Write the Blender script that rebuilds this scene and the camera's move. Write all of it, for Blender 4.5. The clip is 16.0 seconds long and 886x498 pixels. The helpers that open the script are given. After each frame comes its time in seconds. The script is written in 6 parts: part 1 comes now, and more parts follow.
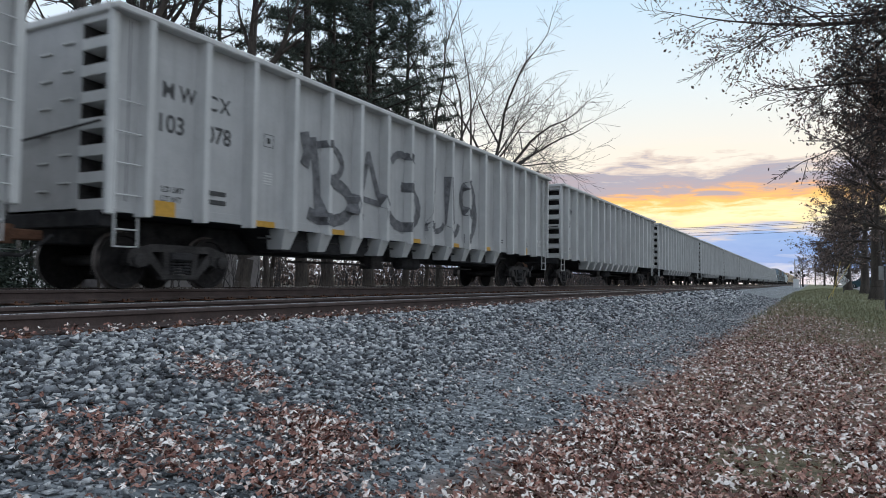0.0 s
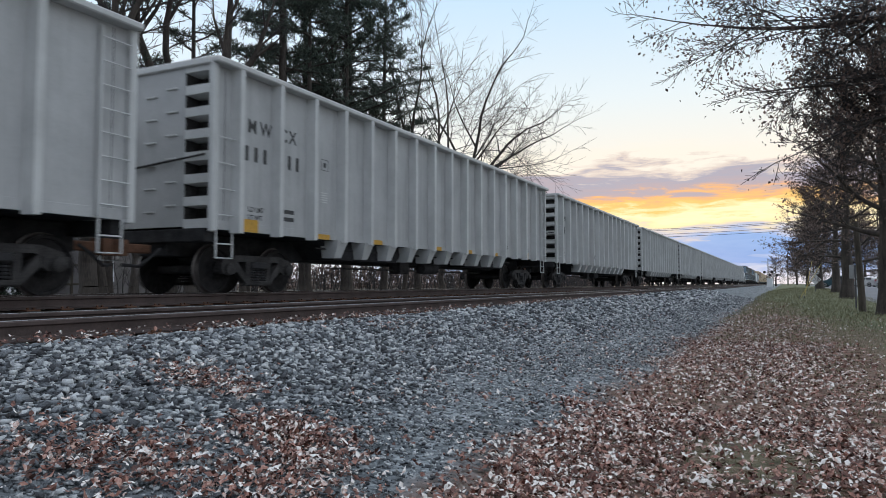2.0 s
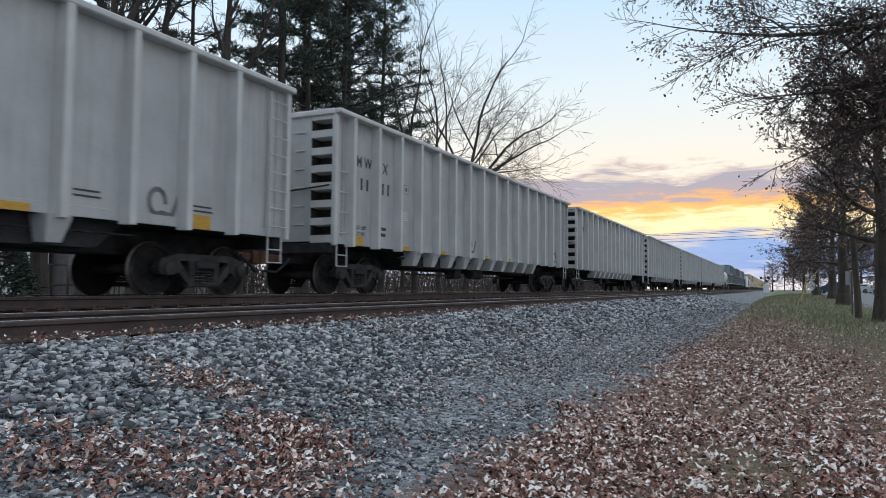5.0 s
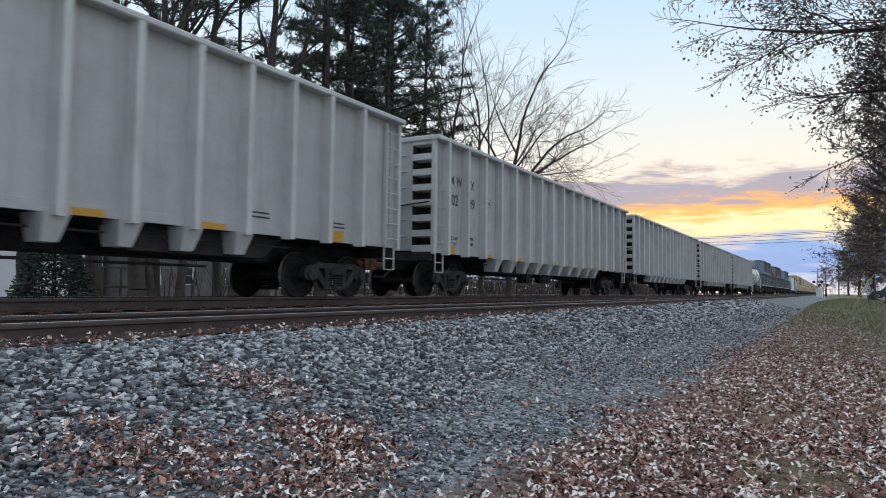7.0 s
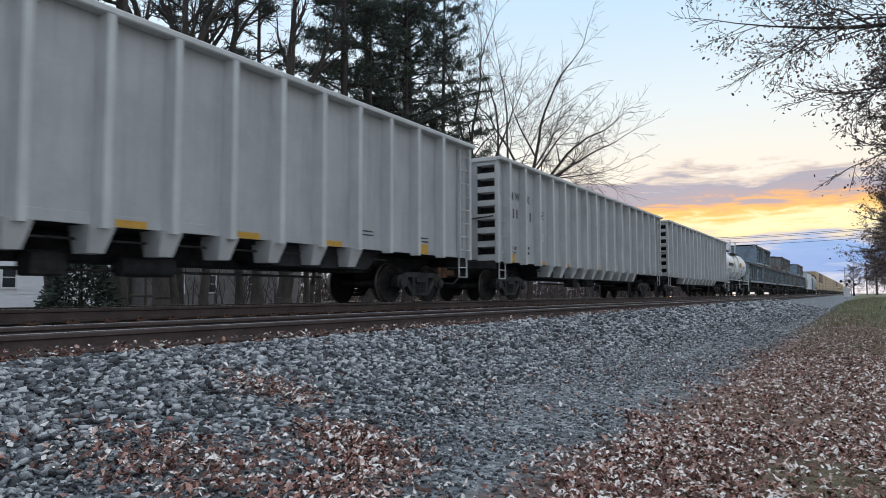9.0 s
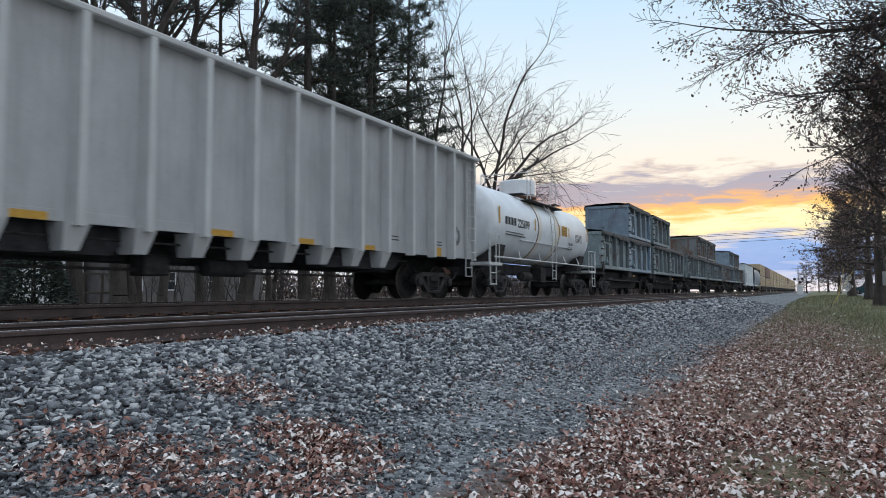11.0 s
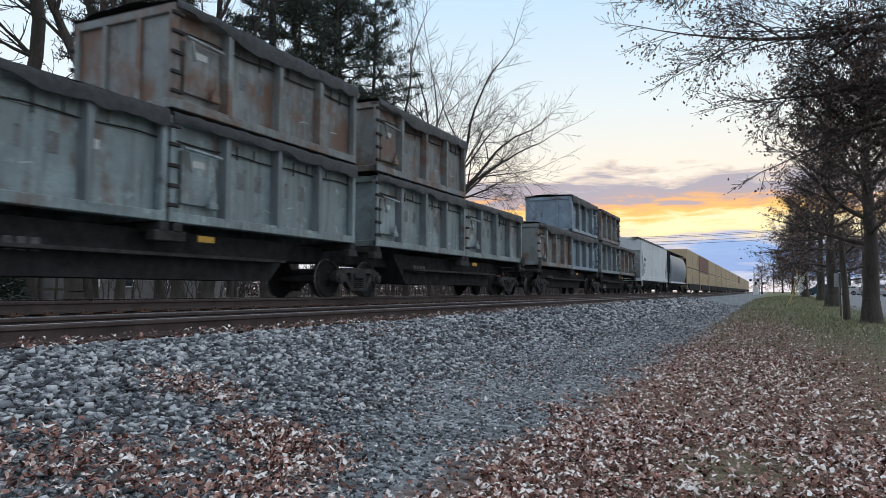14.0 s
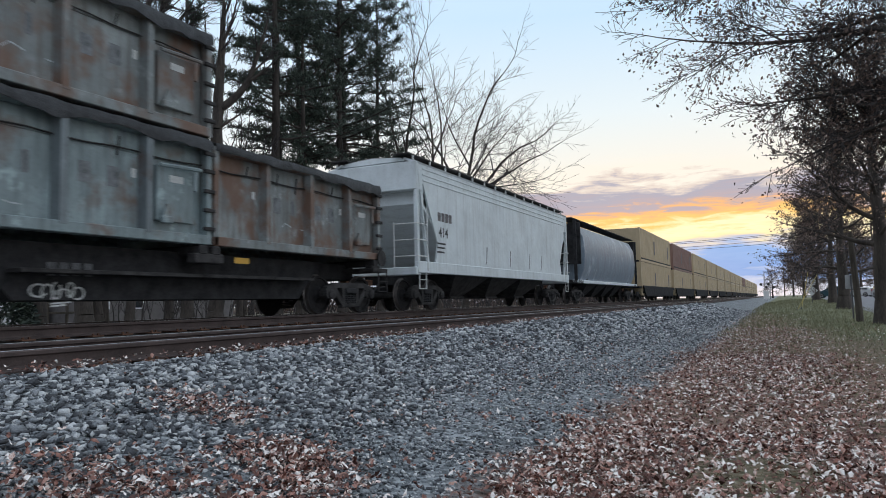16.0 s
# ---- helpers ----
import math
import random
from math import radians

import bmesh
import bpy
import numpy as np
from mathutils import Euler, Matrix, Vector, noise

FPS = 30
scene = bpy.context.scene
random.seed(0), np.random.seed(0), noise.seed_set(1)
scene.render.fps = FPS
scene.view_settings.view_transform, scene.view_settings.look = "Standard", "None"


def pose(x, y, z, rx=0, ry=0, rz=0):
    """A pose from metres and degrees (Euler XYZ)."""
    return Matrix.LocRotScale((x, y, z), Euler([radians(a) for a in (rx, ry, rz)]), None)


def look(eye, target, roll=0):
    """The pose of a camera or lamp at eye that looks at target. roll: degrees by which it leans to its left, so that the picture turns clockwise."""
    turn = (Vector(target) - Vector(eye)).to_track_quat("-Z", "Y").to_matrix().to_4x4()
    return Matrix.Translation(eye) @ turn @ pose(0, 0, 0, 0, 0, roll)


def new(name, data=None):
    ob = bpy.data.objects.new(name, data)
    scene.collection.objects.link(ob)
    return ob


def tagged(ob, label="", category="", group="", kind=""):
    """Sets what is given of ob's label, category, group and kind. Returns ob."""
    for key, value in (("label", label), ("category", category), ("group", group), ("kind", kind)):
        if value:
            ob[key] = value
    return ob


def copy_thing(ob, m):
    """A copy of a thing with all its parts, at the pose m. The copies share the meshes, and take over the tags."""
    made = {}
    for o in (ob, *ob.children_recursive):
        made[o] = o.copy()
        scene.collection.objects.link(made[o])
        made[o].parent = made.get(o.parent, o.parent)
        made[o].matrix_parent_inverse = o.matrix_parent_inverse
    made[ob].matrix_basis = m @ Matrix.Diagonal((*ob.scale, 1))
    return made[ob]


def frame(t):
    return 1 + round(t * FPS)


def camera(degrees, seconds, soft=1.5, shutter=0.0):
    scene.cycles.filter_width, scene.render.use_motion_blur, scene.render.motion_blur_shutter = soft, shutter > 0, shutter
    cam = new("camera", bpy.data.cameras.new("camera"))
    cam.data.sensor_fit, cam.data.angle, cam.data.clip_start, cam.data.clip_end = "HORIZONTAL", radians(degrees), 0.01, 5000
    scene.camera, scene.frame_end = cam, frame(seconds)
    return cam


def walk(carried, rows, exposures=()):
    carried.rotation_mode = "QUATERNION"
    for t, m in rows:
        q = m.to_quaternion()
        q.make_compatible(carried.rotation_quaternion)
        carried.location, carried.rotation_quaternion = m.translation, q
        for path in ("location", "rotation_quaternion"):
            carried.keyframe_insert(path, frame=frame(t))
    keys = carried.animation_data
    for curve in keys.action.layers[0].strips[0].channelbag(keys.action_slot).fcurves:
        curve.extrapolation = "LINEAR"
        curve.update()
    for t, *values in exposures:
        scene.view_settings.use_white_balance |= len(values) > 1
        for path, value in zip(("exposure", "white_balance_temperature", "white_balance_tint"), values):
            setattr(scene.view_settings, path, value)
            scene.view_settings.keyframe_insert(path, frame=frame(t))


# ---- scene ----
cam = camera(65.0, 16.0, soft=0.5, shutter=0.12)
SHIFT = 19.15  # train speed, metres a second
PATH = [
    (0.0, pose(0, 0, 1.1, 92.58, -0.63, 27.77)),
    (0.5, pose(0, 0, 1.1, 92.59, -0.41, 27.48)),
    (1.0, pose(0, 0, 1.1, 92.62, -0.25, 26.97)),
    (1.5, pose(0, 0, 1.1, 92.67, -0.14, 26.43)),
    (2.0, pose(0, 0, 1.1, 92.83, -0.06, 26.00)),
    (2.5, pose(0, 0, 1.1, 92.94, 0.08, 25.53)),
    (3.0, pose(0, 0, 1.1, 92.99, 0.23, 25.19)),
    (3.5, pose(0, 0, 1.1, 92.91, 0.21, 24.79)),
    (3.7, pose(0, 0, 1.1, 92.88, 0.13, 24.65)),
    (6.0, pose(0, 0, 1.1, 93.37, -1.01, 27.49)),
    (6.5, pose(0, 0, 1.1, 93.37, -0.95, 28.40)),
    (7.0, pose(0, 0, 1.1, 93.33, -0.69, 29.24)),
    (7.5, pose(0, 0, 1.1, 93.42, -0.35, 30.11)),
    (8.0, pose(0, 0, 1.1, 93.56, -0.10, 30.88)),
    (8.2, pose(0, 0, 1.1, 93.63, 0.00, 31.15)),
    (10.3, pose(0, 0, 1.1, 93.84, 0.36, 29.64)),
    (10.5, pose(0, 0, 1.1, 93.72, 0.27, 29.15)),
    (11.0, pose(0, 0, 1.1, 93.49, 0.07, 28.00)),
    (11.5, pose(0, 0, 1.1, 93.23, -0.20, 27.05)),
    (12.0, pose(0, 0, 1.1, 93.07, -0.37, 26.39)),
    (12.5, pose(0, 0, 1.1, 92.98, -0.46, 25.86)),
    (13.0, pose(0, 0, 1.1, 92.98, -0.49, 25.45)),
    (13.5, pose(0, 0, 1.1, 93.12, -0.49, 25.22)),
    (14.0, pose(0, 0, 1.1, 93.38, -0.30, 25.04)),
    (14.5, pose(0, 0, 1.1, 93.70, 0.00, 25.35)),
    (15.0, pose(0, 0, 1.1, 94.08, 0.44, 25.59)),
    (15.5, pose(0, 0, 1.1, 94.38, 0.93, 25.78)),
    (16.0, pose(0, 0, 1.1, 94.45, 1.28, 25.77)),
]
walk(cam, PATH)

# ---------------------------------------------------------------- sky and sun
SUN_AZ = -9.0   # degrees from the track's direction, to the left
world = bpy.data.worlds.new("dusk")
scene.world = world
world.use_nodes = True
wn, wl = world.node_tree.nodes, world.node_tree.links
wn.clear()


def fill_ramp(ramp, stops):
    """Sets a colour ramp's stops, in order."""
    e = ramp.elements
    e[0].position, e[0].color = stops[0][0], (*stops[0][1], 1)
    e[1].position, e[1].color = stops[-1][0], (*stops[-1][1], 1)
    for p, c in stops[1:-1]:
        e.new(p).color = (*c, 1)


def wnode(kind, **kw):
    n = wn.new(kind)
    for k, v in kw.items():
        n.inputs[k].default_value = v
    return n


def wmath(op, a, b=None, clamp=False):
    n = wn.new("ShaderNodeMath")
    n.operation, n.use_clamp = op, clamp
    for i, s in enumerate((a, b)):
        if s is None:
            continue
        if isinstance(s, (int, float)):
            n.inputs[i].default_value = s
        else:
            wl.new(s, n.inputs[i])
    return n.outputs[0]


def wramp(fac, stops):
    n = wn.new("ShaderNodeValToRGB")
    fill_ramp(n.color_ramp, stops)
    wl.new(fac, n.inputs[0])
    return n.outputs[0]


def wmix(fac, a, b):
    n = wn.new("ShaderNodeMix")
    n.data_type = "RGBA"
    for s, i in ((fac, 0), (a, 6), (b, 7)):
        if isinstance(s, (int, float)):
            n.inputs[i].default_value = s
        elif isinstance(s, tuple):
            n.inputs[i].default_value = (*s, 1)
        else:
            wl.new(s, n.inputs[i])
    return n.outputs[2]


coord = wn.new("ShaderNodeTexCoord").outputs["Generated"]
turn = wn.new("ShaderNodeVectorRotate")
turn.rotation_type, turn.inputs["Angle"].default_value = "Z_AXIS", radians(SUN_AZ)
wl.new(coord, turn.inputs["Vector"])
sep = wn.new("ShaderNodeSeparateXYZ")
wl.new(turn.outputs[0], sep.inputs[0])
sx, sy, sz = sep.outputs
elev = wmath("MULTIPLY", wmath("ARCSINE", sz), 180 / math.pi)
azim = wmath("MULTIPLY", wmath("ARCTAN2", sx, sy), 180 / math.pi)
up = wmath("DIVIDE", elev, 90.0, True)
# clear dusk gradient: pale warm low down, pale blue above
clear = wramp(up, [(0.0, (0.74, 0.76, 0.84)), (0.05, (0.86, 0.83, 0.78)), (0.11, (0.95, 0.90, 0.80)), (0.165, (0.81, 0.90, 0.94)),
                   (0.25, (0.60, 0.80, 0.99)), (0.45, (0.72, 0.88, 1.06)), (1.0, (0.76, 0.91, 1.08))])
# warm towards where the sun went down, cooler and dimmer behind
near_sun = wmath("POWER", wmath("MAXIMUM", wmath("COSINE", wmath("MULTIPLY", azim, math.pi / 360)), 0.0), 6.0)
clear = wmix(wmath("SUBTRACT", 1.0, near_sun, True), clear, wmix(0.6, clear, (1.0, 1.10, 1.26)))
# the eastern sky, away from the sunset, is already dusky
dusk = wmath("MULTIPLY", wmath("DIVIDE", wmath("SUBTRACT", wmath("ABSOLUTE", azim), 95.0), 60.0, True), wmath("SUBTRACT", 1.0, wmath("DIVIDE", elev, 75.0, True)))
clear = wmix(wmath("MULTIPLY", dusk, 0.85), clear, (0.24, 0.30, 0.42))
# cloud bank low over the sunset, long flat streaks
flat = wn.new("ShaderNodeCombineXYZ")
wl.new(wmath("MULTIPLY", azim, 0.085), flat.inputs[0])
wl.new(wmath("MULTIPLY", elev, 0.55), flat.inputs[1])
cl = wnode("ShaderNodeTexNoise", Scale=1.0, Detail=6.0, Roughness=0.55, Distortion=0.4)
wl.new(flat.outputs[0], cl.inputs["Vector"])
fine = wnode("ShaderNodeTexNoise", Scale=3.1, Detail=6.0, Roughness=0.6, Distortion=0.6)
wl.new(flat.outputs[0], fine.inputs["Vector"])
wob = wmath("ADD", wmath("MULTIPLY", wmath("SUBTRACT", cl.outputs[0], 0.5), 4.2), wmath("MULTIPLY", wmath("SUBTRACT", fine.outputs[0], 0.5), 3.4))
wob = wmath("ADD", wob, 0.55)
lvl = wmath("DIVIDE", wmath("ADD", elev, wob), 12.0, True)
bank = wramp(lvl, [(0.0, (0.80, 0.78, 0.84)), (0.10, (0.62, 0.70, 0.86)), (0.20, (0.19, 0.40, 0.80)), (0.32, (0.25, 0.46, 0.84)), (0.375, (0.62, 0.62, 0.70)),
                   (0.43, (1.0, 0.86, 0.50)), (0.50, (1.15, 1.0, 0.62)), (0.565, (1.0, 0.62, 0.20)), (0.61, (0.92, 0.50, 0.24)),
                   (0.65, (0.50, 0.42, 0.47)), (0.74, (0.42, 0.42, 0.52)), (0.785, (0.78, 0.68, 0.62)), (0.83, (0.95, 0.90, 0.80))])
cover = wmath("MULTIPLY", wmath("SUBTRACT", 1.0, wmath("DIVIDE", wmath("ABSOLUTE", azim), 27.0, True)), 2.0, True)
low = wmath("MULTIPLY", wmath("SUBTRACT", 11.5, wmath("ADD", elev, wob)), 0.7, True)
sky_col = wmix(wmath("MULTIPLY", cover, low), clear, bank)
nish = wn.new("ShaderNodeTexSky")
nish.sky_type, nish.sun_disc = "NISHITA", False
nish.sun_elevation, nish.sun_rotation = radians(4.0), radians(SUN_AZ)
bg1, bg2, addn, wout = wnode("ShaderNodeBackground", Strength=1.02), wnode("ShaderNodeBackground", Strength=0.003), wn.new("ShaderNodeAddShader"), wn.new("ShaderNodeOutputWorld")
wl.new(sky_col, bg1.inputs[0])
wl.new(nish.outputs[0], bg2.inputs[0])
wl.new(bg1.outputs[0], addn.inputs[0])
wl.new(bg2.outputs[0], addn.inputs[1])
wl.new(addn.outputs[0], wout.inputs[0])

sun = new("sun", bpy.data.lights.new("sun", "SUN"))
sun.data.energy, sun.data.angle, sun.data.color = 0.5, radians(12), (1.0, 0.72, 0.45)
sun.matrix_world = look((0, 0, 0), (-math.sin(radians(SUN_AZ)), -math.cos(radians(SUN_AZ)), -math.tan(radians(5.0))))


# ---------------------------------------------------------------- materials
def material(name, stops, rough=0.8, metal=0.0, scale=8.0, fine=60.0, bump=0.0, bump_scale=80.0, stretch=(1, 1, 1), rnd=0.0, island=0.0, spec=0.4, clear_coat=0.0):
    """A node material: a ramp over two sizes of noise in the object's space, with a random shift for each object or island, and fine relief."""
    m = bpy.data.materials.new(name)
    m.use_nodes = True
    n, l = m.node_tree.nodes, m.node_tree.links
    b = n["Principled BSDF"]
    b.inputs["Roughness"].default_value, b.inputs["Metallic"].default_value = rough, metal
    b.inputs["Specular IOR Level"].default_value = spec
    tc, mp = n.new("ShaderNodeTexCoord"), n.new("ShaderNodeMapping")
    mp.inputs["Scale"].default_value = stretch
    l.new(tc.outputs["Object"], mp.inputs[0])

    def noise_at(s, d):
        t = n.new("ShaderNodeTexNoise")
        t.inputs["Scale"].default_value, t.inputs["Detail"].default_value = s, d
        l.new(mp.outputs[0], t.inputs["Vector"])
        return t.outputs[0]

    def calc(op, a, c, clamp=False):
        t = n.new("ShaderNodeMath")
        t.operation, t.use_clamp = op, clamp
        for i, s in enumerate((a, c)):
            if isinstance(s, (int, float)):
                t.inputs[i].default_value = s
            else:
                l.new(s, t.inputs[i])
        return t.outputs[0]

    big, small = noise_at(scale, 4), noise_at(fine, 3)
    v = calc("ADD", calc("MULTIPLY", big, 0.62), calc("MULTIPLY", small, 0.38))
    v = calc("ADD", calc("MULTIPLY", calc("SUBTRACT", v, 0.5), 2.2), 0.5)
    if rnd:
        oi = n.new("ShaderNodeObjectInfo").outputs["Random"]
        v = calc("ADD", v, calc("MULTIPLY", calc("SUBTRACT", oi, 0.5), rnd))
    if island:
        gi = n.new("ShaderNodeNewGeometry").outputs["Random Per Island"]
        v = calc("ADD", v, calc("MULTIPLY", calc("SUBTRACT", gi, 0.5), island))
    r = n.new("ShaderNodeValToRGB")
    fill_ramp(r.color_ramp, stops)
    l.new(v, r.inputs[0])
    l.new(r.outputs[0], b.inputs["Base Color"])
    l.new(calc("ADD", calc("MULTIPLY", calc("SUBTRACT", small, 0.5), 0.25), rough, True), b.inputs["Roughness"])
    if bump:
        bp = n.new("ShaderNodeBump")
        bp.inputs["Strength"].default_value, bp.inputs["Distance"].default_value = min(1, bump), 0.02
        l.new(noise_at(bump_scale, 5), bp.inputs["Height"])
        l.new(bp.outputs[0], b.inputs["Normal"])
    return m


def tone(c, lo=0.75, hi=1.25):
    return [(0.15, tuple(x * lo for x in c)), (0.85, tuple(min(1, x * hi) for x in c))]


def streaked(name, base, stain, rough=0.55, amount=0.5, rust=None, reach=(0.54, 0.66), worn=0.0):
    """Weathered paint on a car side: dirt that runs down in streaks, grime speckle and a few rusty patches."""
    m = bpy.data.materials.new(name)
    m.use_nodes = True
    n, l = m.node_tree.nodes, m.node_tree.links
    b = n["Principled BSDF"]
    b.inputs["Roughness"].default_value = rough
    tc, mp, mq = n.new("ShaderNodeTexCoord"), n.new("ShaderNodeMapping"), n.new("ShaderNodeMapping")
    oi = n.new("ShaderNodeObjectInfo").outputs["Random"]
    off = n.new("ShaderNodeCombineXYZ")
    sh = n.new("ShaderNodeMath")
    sh.operation, sh.inputs[1].default_value = "MULTIPLY", 37.0
    l.new(oi, sh.inputs[0])
    l.new(sh.outputs[0], off.inputs[1])
    mp.inputs["Scale"].default_value = (1, 5.0, 0.35)
    for k in (mp, mq):
        l.new(tc.outputs["Object"], k.inputs[0])
        l.new(off.outputs[0], k.inputs["Location"])

    def tex(src, s, d, lo, hi):
        t, r = n.new("ShaderNodeTexNoise"), n.new("ShaderNodeMapRange")
        t.inputs["Scale"].default_value, t.inputs["Detail"].default_value, t.inputs["Roughness"].default_value = s, d, 0.62
        r.inputs["From Min"].default_value, r.inputs["From Max"].default_value = lo, hi
        l.new(src.outputs[0], t.inputs["Vector"])
        l.new(t.outputs[0], r.inputs[0])
        return r.outputs[0]

    def mix(f, a, c, k=1.0):
        x = n.new("ShaderNodeMix")
        x.data_type = "RGBA"
        if isinstance(f, (int, float)):
            x.inputs[0].default_value = f
        else:
            g = n.new("ShaderNodeMath")
            g.operation, g.inputs[1].default_value = "MULTIPLY", k
            l.new(f, g.inputs[0])
            l.new(g.outputs[0], x.inputs[0])
        for s, i in ((a, 6), (c, 7)):
            if isinstance(s, tuple):
                x.inputs[i].default_value = (*s, 1)
            else:
                l.new(s, x.inputs[i])
        return x.outputs[2]

    col = mix(tex(mq, 1.1, 4, 0.35, 0.7), base, tuple(x * 0.82 for x in base))
    if worn:
        col = mix(tex(mq, 0.75, 5, 0.50, 0.66), col, tuple(min(1, x * 1.45) for x in base), worn)
        col = mix(tex(mq, 3.2, 6, 0.60, 0.68), col, tuple(min(1, x * 1.9) for x in base), worn * 0.7)
    col = mix(tex(mp, 1.6, 5, 0.48, 0.78), col, stain, amount)
    col = mix(tex(mq, 22, 6, 0.5, 0.85), col, tuple(x * 0.5 for x in stain), 0.45 * amount)
    if worn:
        col = mix(tex(mq, 1.9, 6, 0.62, 0.74), col, tuple(x * 0.6 for x in stain), 0.8)
    if rust:
        col = mix(tex(mq, 0.9, 6, *reach), col, rust, 0.85)
        col = mix(tex(mp, 2.4, 6, 0.60, 0.75), col, rust, 0.6)
    l.new(col, b.inputs["Base Color"])
    bp, t = n.new("ShaderNodeBump"), n.new("ShaderNodeTexNoise")
    t.inputs["Scale"].default_value = 3.0
    l.new(mq.outputs[0], t.inputs["Vector"])
    l.new(t.outputs[0], bp.inputs["Height"])
    bp.inputs["Strength"].default_value, bp.inputs["Distance"].default_value = 0.35, 0.03
    l.new(bp.outputs[0], b.inputs["Normal"])
    return m


GREY_PAINT = streaked("grey_car_paint", (0.475, 0.475, 0.47), (0.22, 0.215, 0.205), 0.55, 0.38)
POST_PAINT = streaked("grey_post_paint", (0.60, 0.60, 0.585), (0.26, 0.25, 0.23), 0.55, 0.3)
# Grimy steel; also the colour that puts shade into the gondola end recesses.
DARK_STEEL = material("grimy_dark_steel_and_recess_shade", tone((0.045, 0.042, 0.041), 0.5, 1.7), 0.8, 0.0, 5, 40, 0.3, 30, spec=0.15)
BLACK_STEEL = material("black_underframe", tone((0.036, 0.035, 0.036), 0.6, 1.6), 0.9, 0.0, 4, 30, 0.2, 30, spec=0.1)
TREAD = material("worn_wheel_tread", tone((0.18, 0.16, 0.15), 0.6, 1.4), 0.45, 0.7, 10, 60)
WHEEL_FACE = material("dusty_wheel_face", tone((0.026, 0.024, 0.024), 0.6, 1.6), 0.85, 0.0, 12, 70, 0.2, 40, spec=0.12)
YELLOW_MARK = material("yellow_reflector_tape", tone((0.60, 0.33, 0.05), 0.75, 1.1), 0.6, 0, 20, 90)
INK = material("faded_black_stencil", tone((0.055, 0.055, 0.055), 0.5, 1.9), 0.8, 0, 30, 90)
SPRAY = material("black_spray_paint", tone((0.12, 0.12, 0.125), 0.5, 1.8), 0.7, 0, 6, 40)
FADED = material("faded_brand_block", tone((0.125, 0.115, 0.115), 0.6, 1.9), 0.75, 0, 9, 50)
WORN_PALE = material("pale_rubbed_paint", tone((0.42, 0.45, 0.46), 0.7, 1.3), 0.6, 0, 9, 50)
BOX_MARK = material("worn_dark_lettering_block", tone((0.135, 0.14, 0.145), 0.6, 1.7), 0.6, 0, 7, 40)
PALE_INK = material("pale_label_print", tone((0.62, 0.62, 0.60), 0.8, 1.1), 0.7, 0, 20, 90)
WHITE_PAINT = streaked("white_tank_paint", (0.88, 0.90, 0.92), (0.60, 0.55, 0.48), 0.28, 0.22)
WHITE_RAIL = material("white_handrail_paint", tone((0.66, 0.66, 0.64), 0.7, 1.15), 0.5, 0, 10, 60)
RUST = material("rust_brown_steel", tone((0.13, 0.065, 0.04), 0.5, 1.6), 0.9, 0.1, 6, 40, 0.4, 40)
BOX_BLUE = streaked("weathered_blue_grey_box", (0.27, 0.35, 0.42), (0.08, 0.09, 0.10), 0.35, 0.55, (0.12, 0.07, 0.05), (0.60, 0.70), 0.6)
BOX_GREEN = streaked("weathered_green_grey_box", (0.24, 0.295, 0.30), (0.05, 0.053, 0.053), 0.42, 0.8, (0.15, 0.085, 0.06), (0.55, 0.66), 0.9)
# Worn, rusty post paint; its base is darkened to stand in for shade.
BOX_POST_SHADE = streaked("worn_post_paint_with_shade", (0.20, 0.23, 0.24), (0.05, 0.053, 0.056), 0.5, 0.8, (0.11, 0.06, 0.04), (0.57, 0.68), 0.3)
BOX_RUSTY = streaked("rusty_grey_box", (0.235, 0.255, 0.25), (0.07, 0.05, 0.04), 0.6, 0.8, (0.17, 0.085, 0.05), (0.47, 0.60), 0.9)
TARP = material("black_rolled_tarpaulin", tone((0.028, 0.028, 0.03), 0.5, 1.8), 0.55, 0, 7, 40, 0.6, 25)
COVERED_GREY = streaked("pale_covered_hopper_paint", (0.74, 0.79, 0.80), (0.36, 0.36, 0.34), 0.5, 0.55)
DARK_CAR = streaked("dark_blue_covered_hopper_paint", (0.23, 0.285, 0.34), (0.15, 0.07, 0.08), 0.4, 0.8, (0.48, 0.52, 0.56), (0.58, 0.70))
TAN_BOX = streaked("tan_container_paint", (0.56, 0.43, 0.27), (0.34, 0.25, 0.15), 0.55, 0.4)
RED_BROWN_BOX = streaked("brown_container_paint", (0.27, 0.15, 0.12), (0.12, 0.07, 0.05), 0.6, 0.5)
RAIL_SIDE = material("rusty_rail_side", tone((0.072, 0.052, 0.047), 0.7, 1.4), 0.85, 0.1, 3, 40, 0.25, 40)
RAIL_HEAD = material("polished_rail_head", tone((0.34, 0.33, 0.33), 0.7, 1.2), 0.28, 0.9, 3, 60)
TIE_WOOD = material("creosoted_tie_wood", tone((0.045, 0.036, 0.030), 0.5, 1.8), 0.9, 0, 4, 50, 0.5, 60, (1, 6, 6), rnd=0.5)
STONE = material("blue_grey_ballast_stone", [(0.0, (0.062, 0.064, 0.07)), (0.3, (0.158, 0.17, 0.182)), (0.6, (0.232, 0.244, 0.258)), (0.85, (0.35, 0.362, 0.372)), (1.0, (0.56, 0.565, 0.565))],
                 0.7, 0, 20, 120, 0.5, 90, island=1.7)
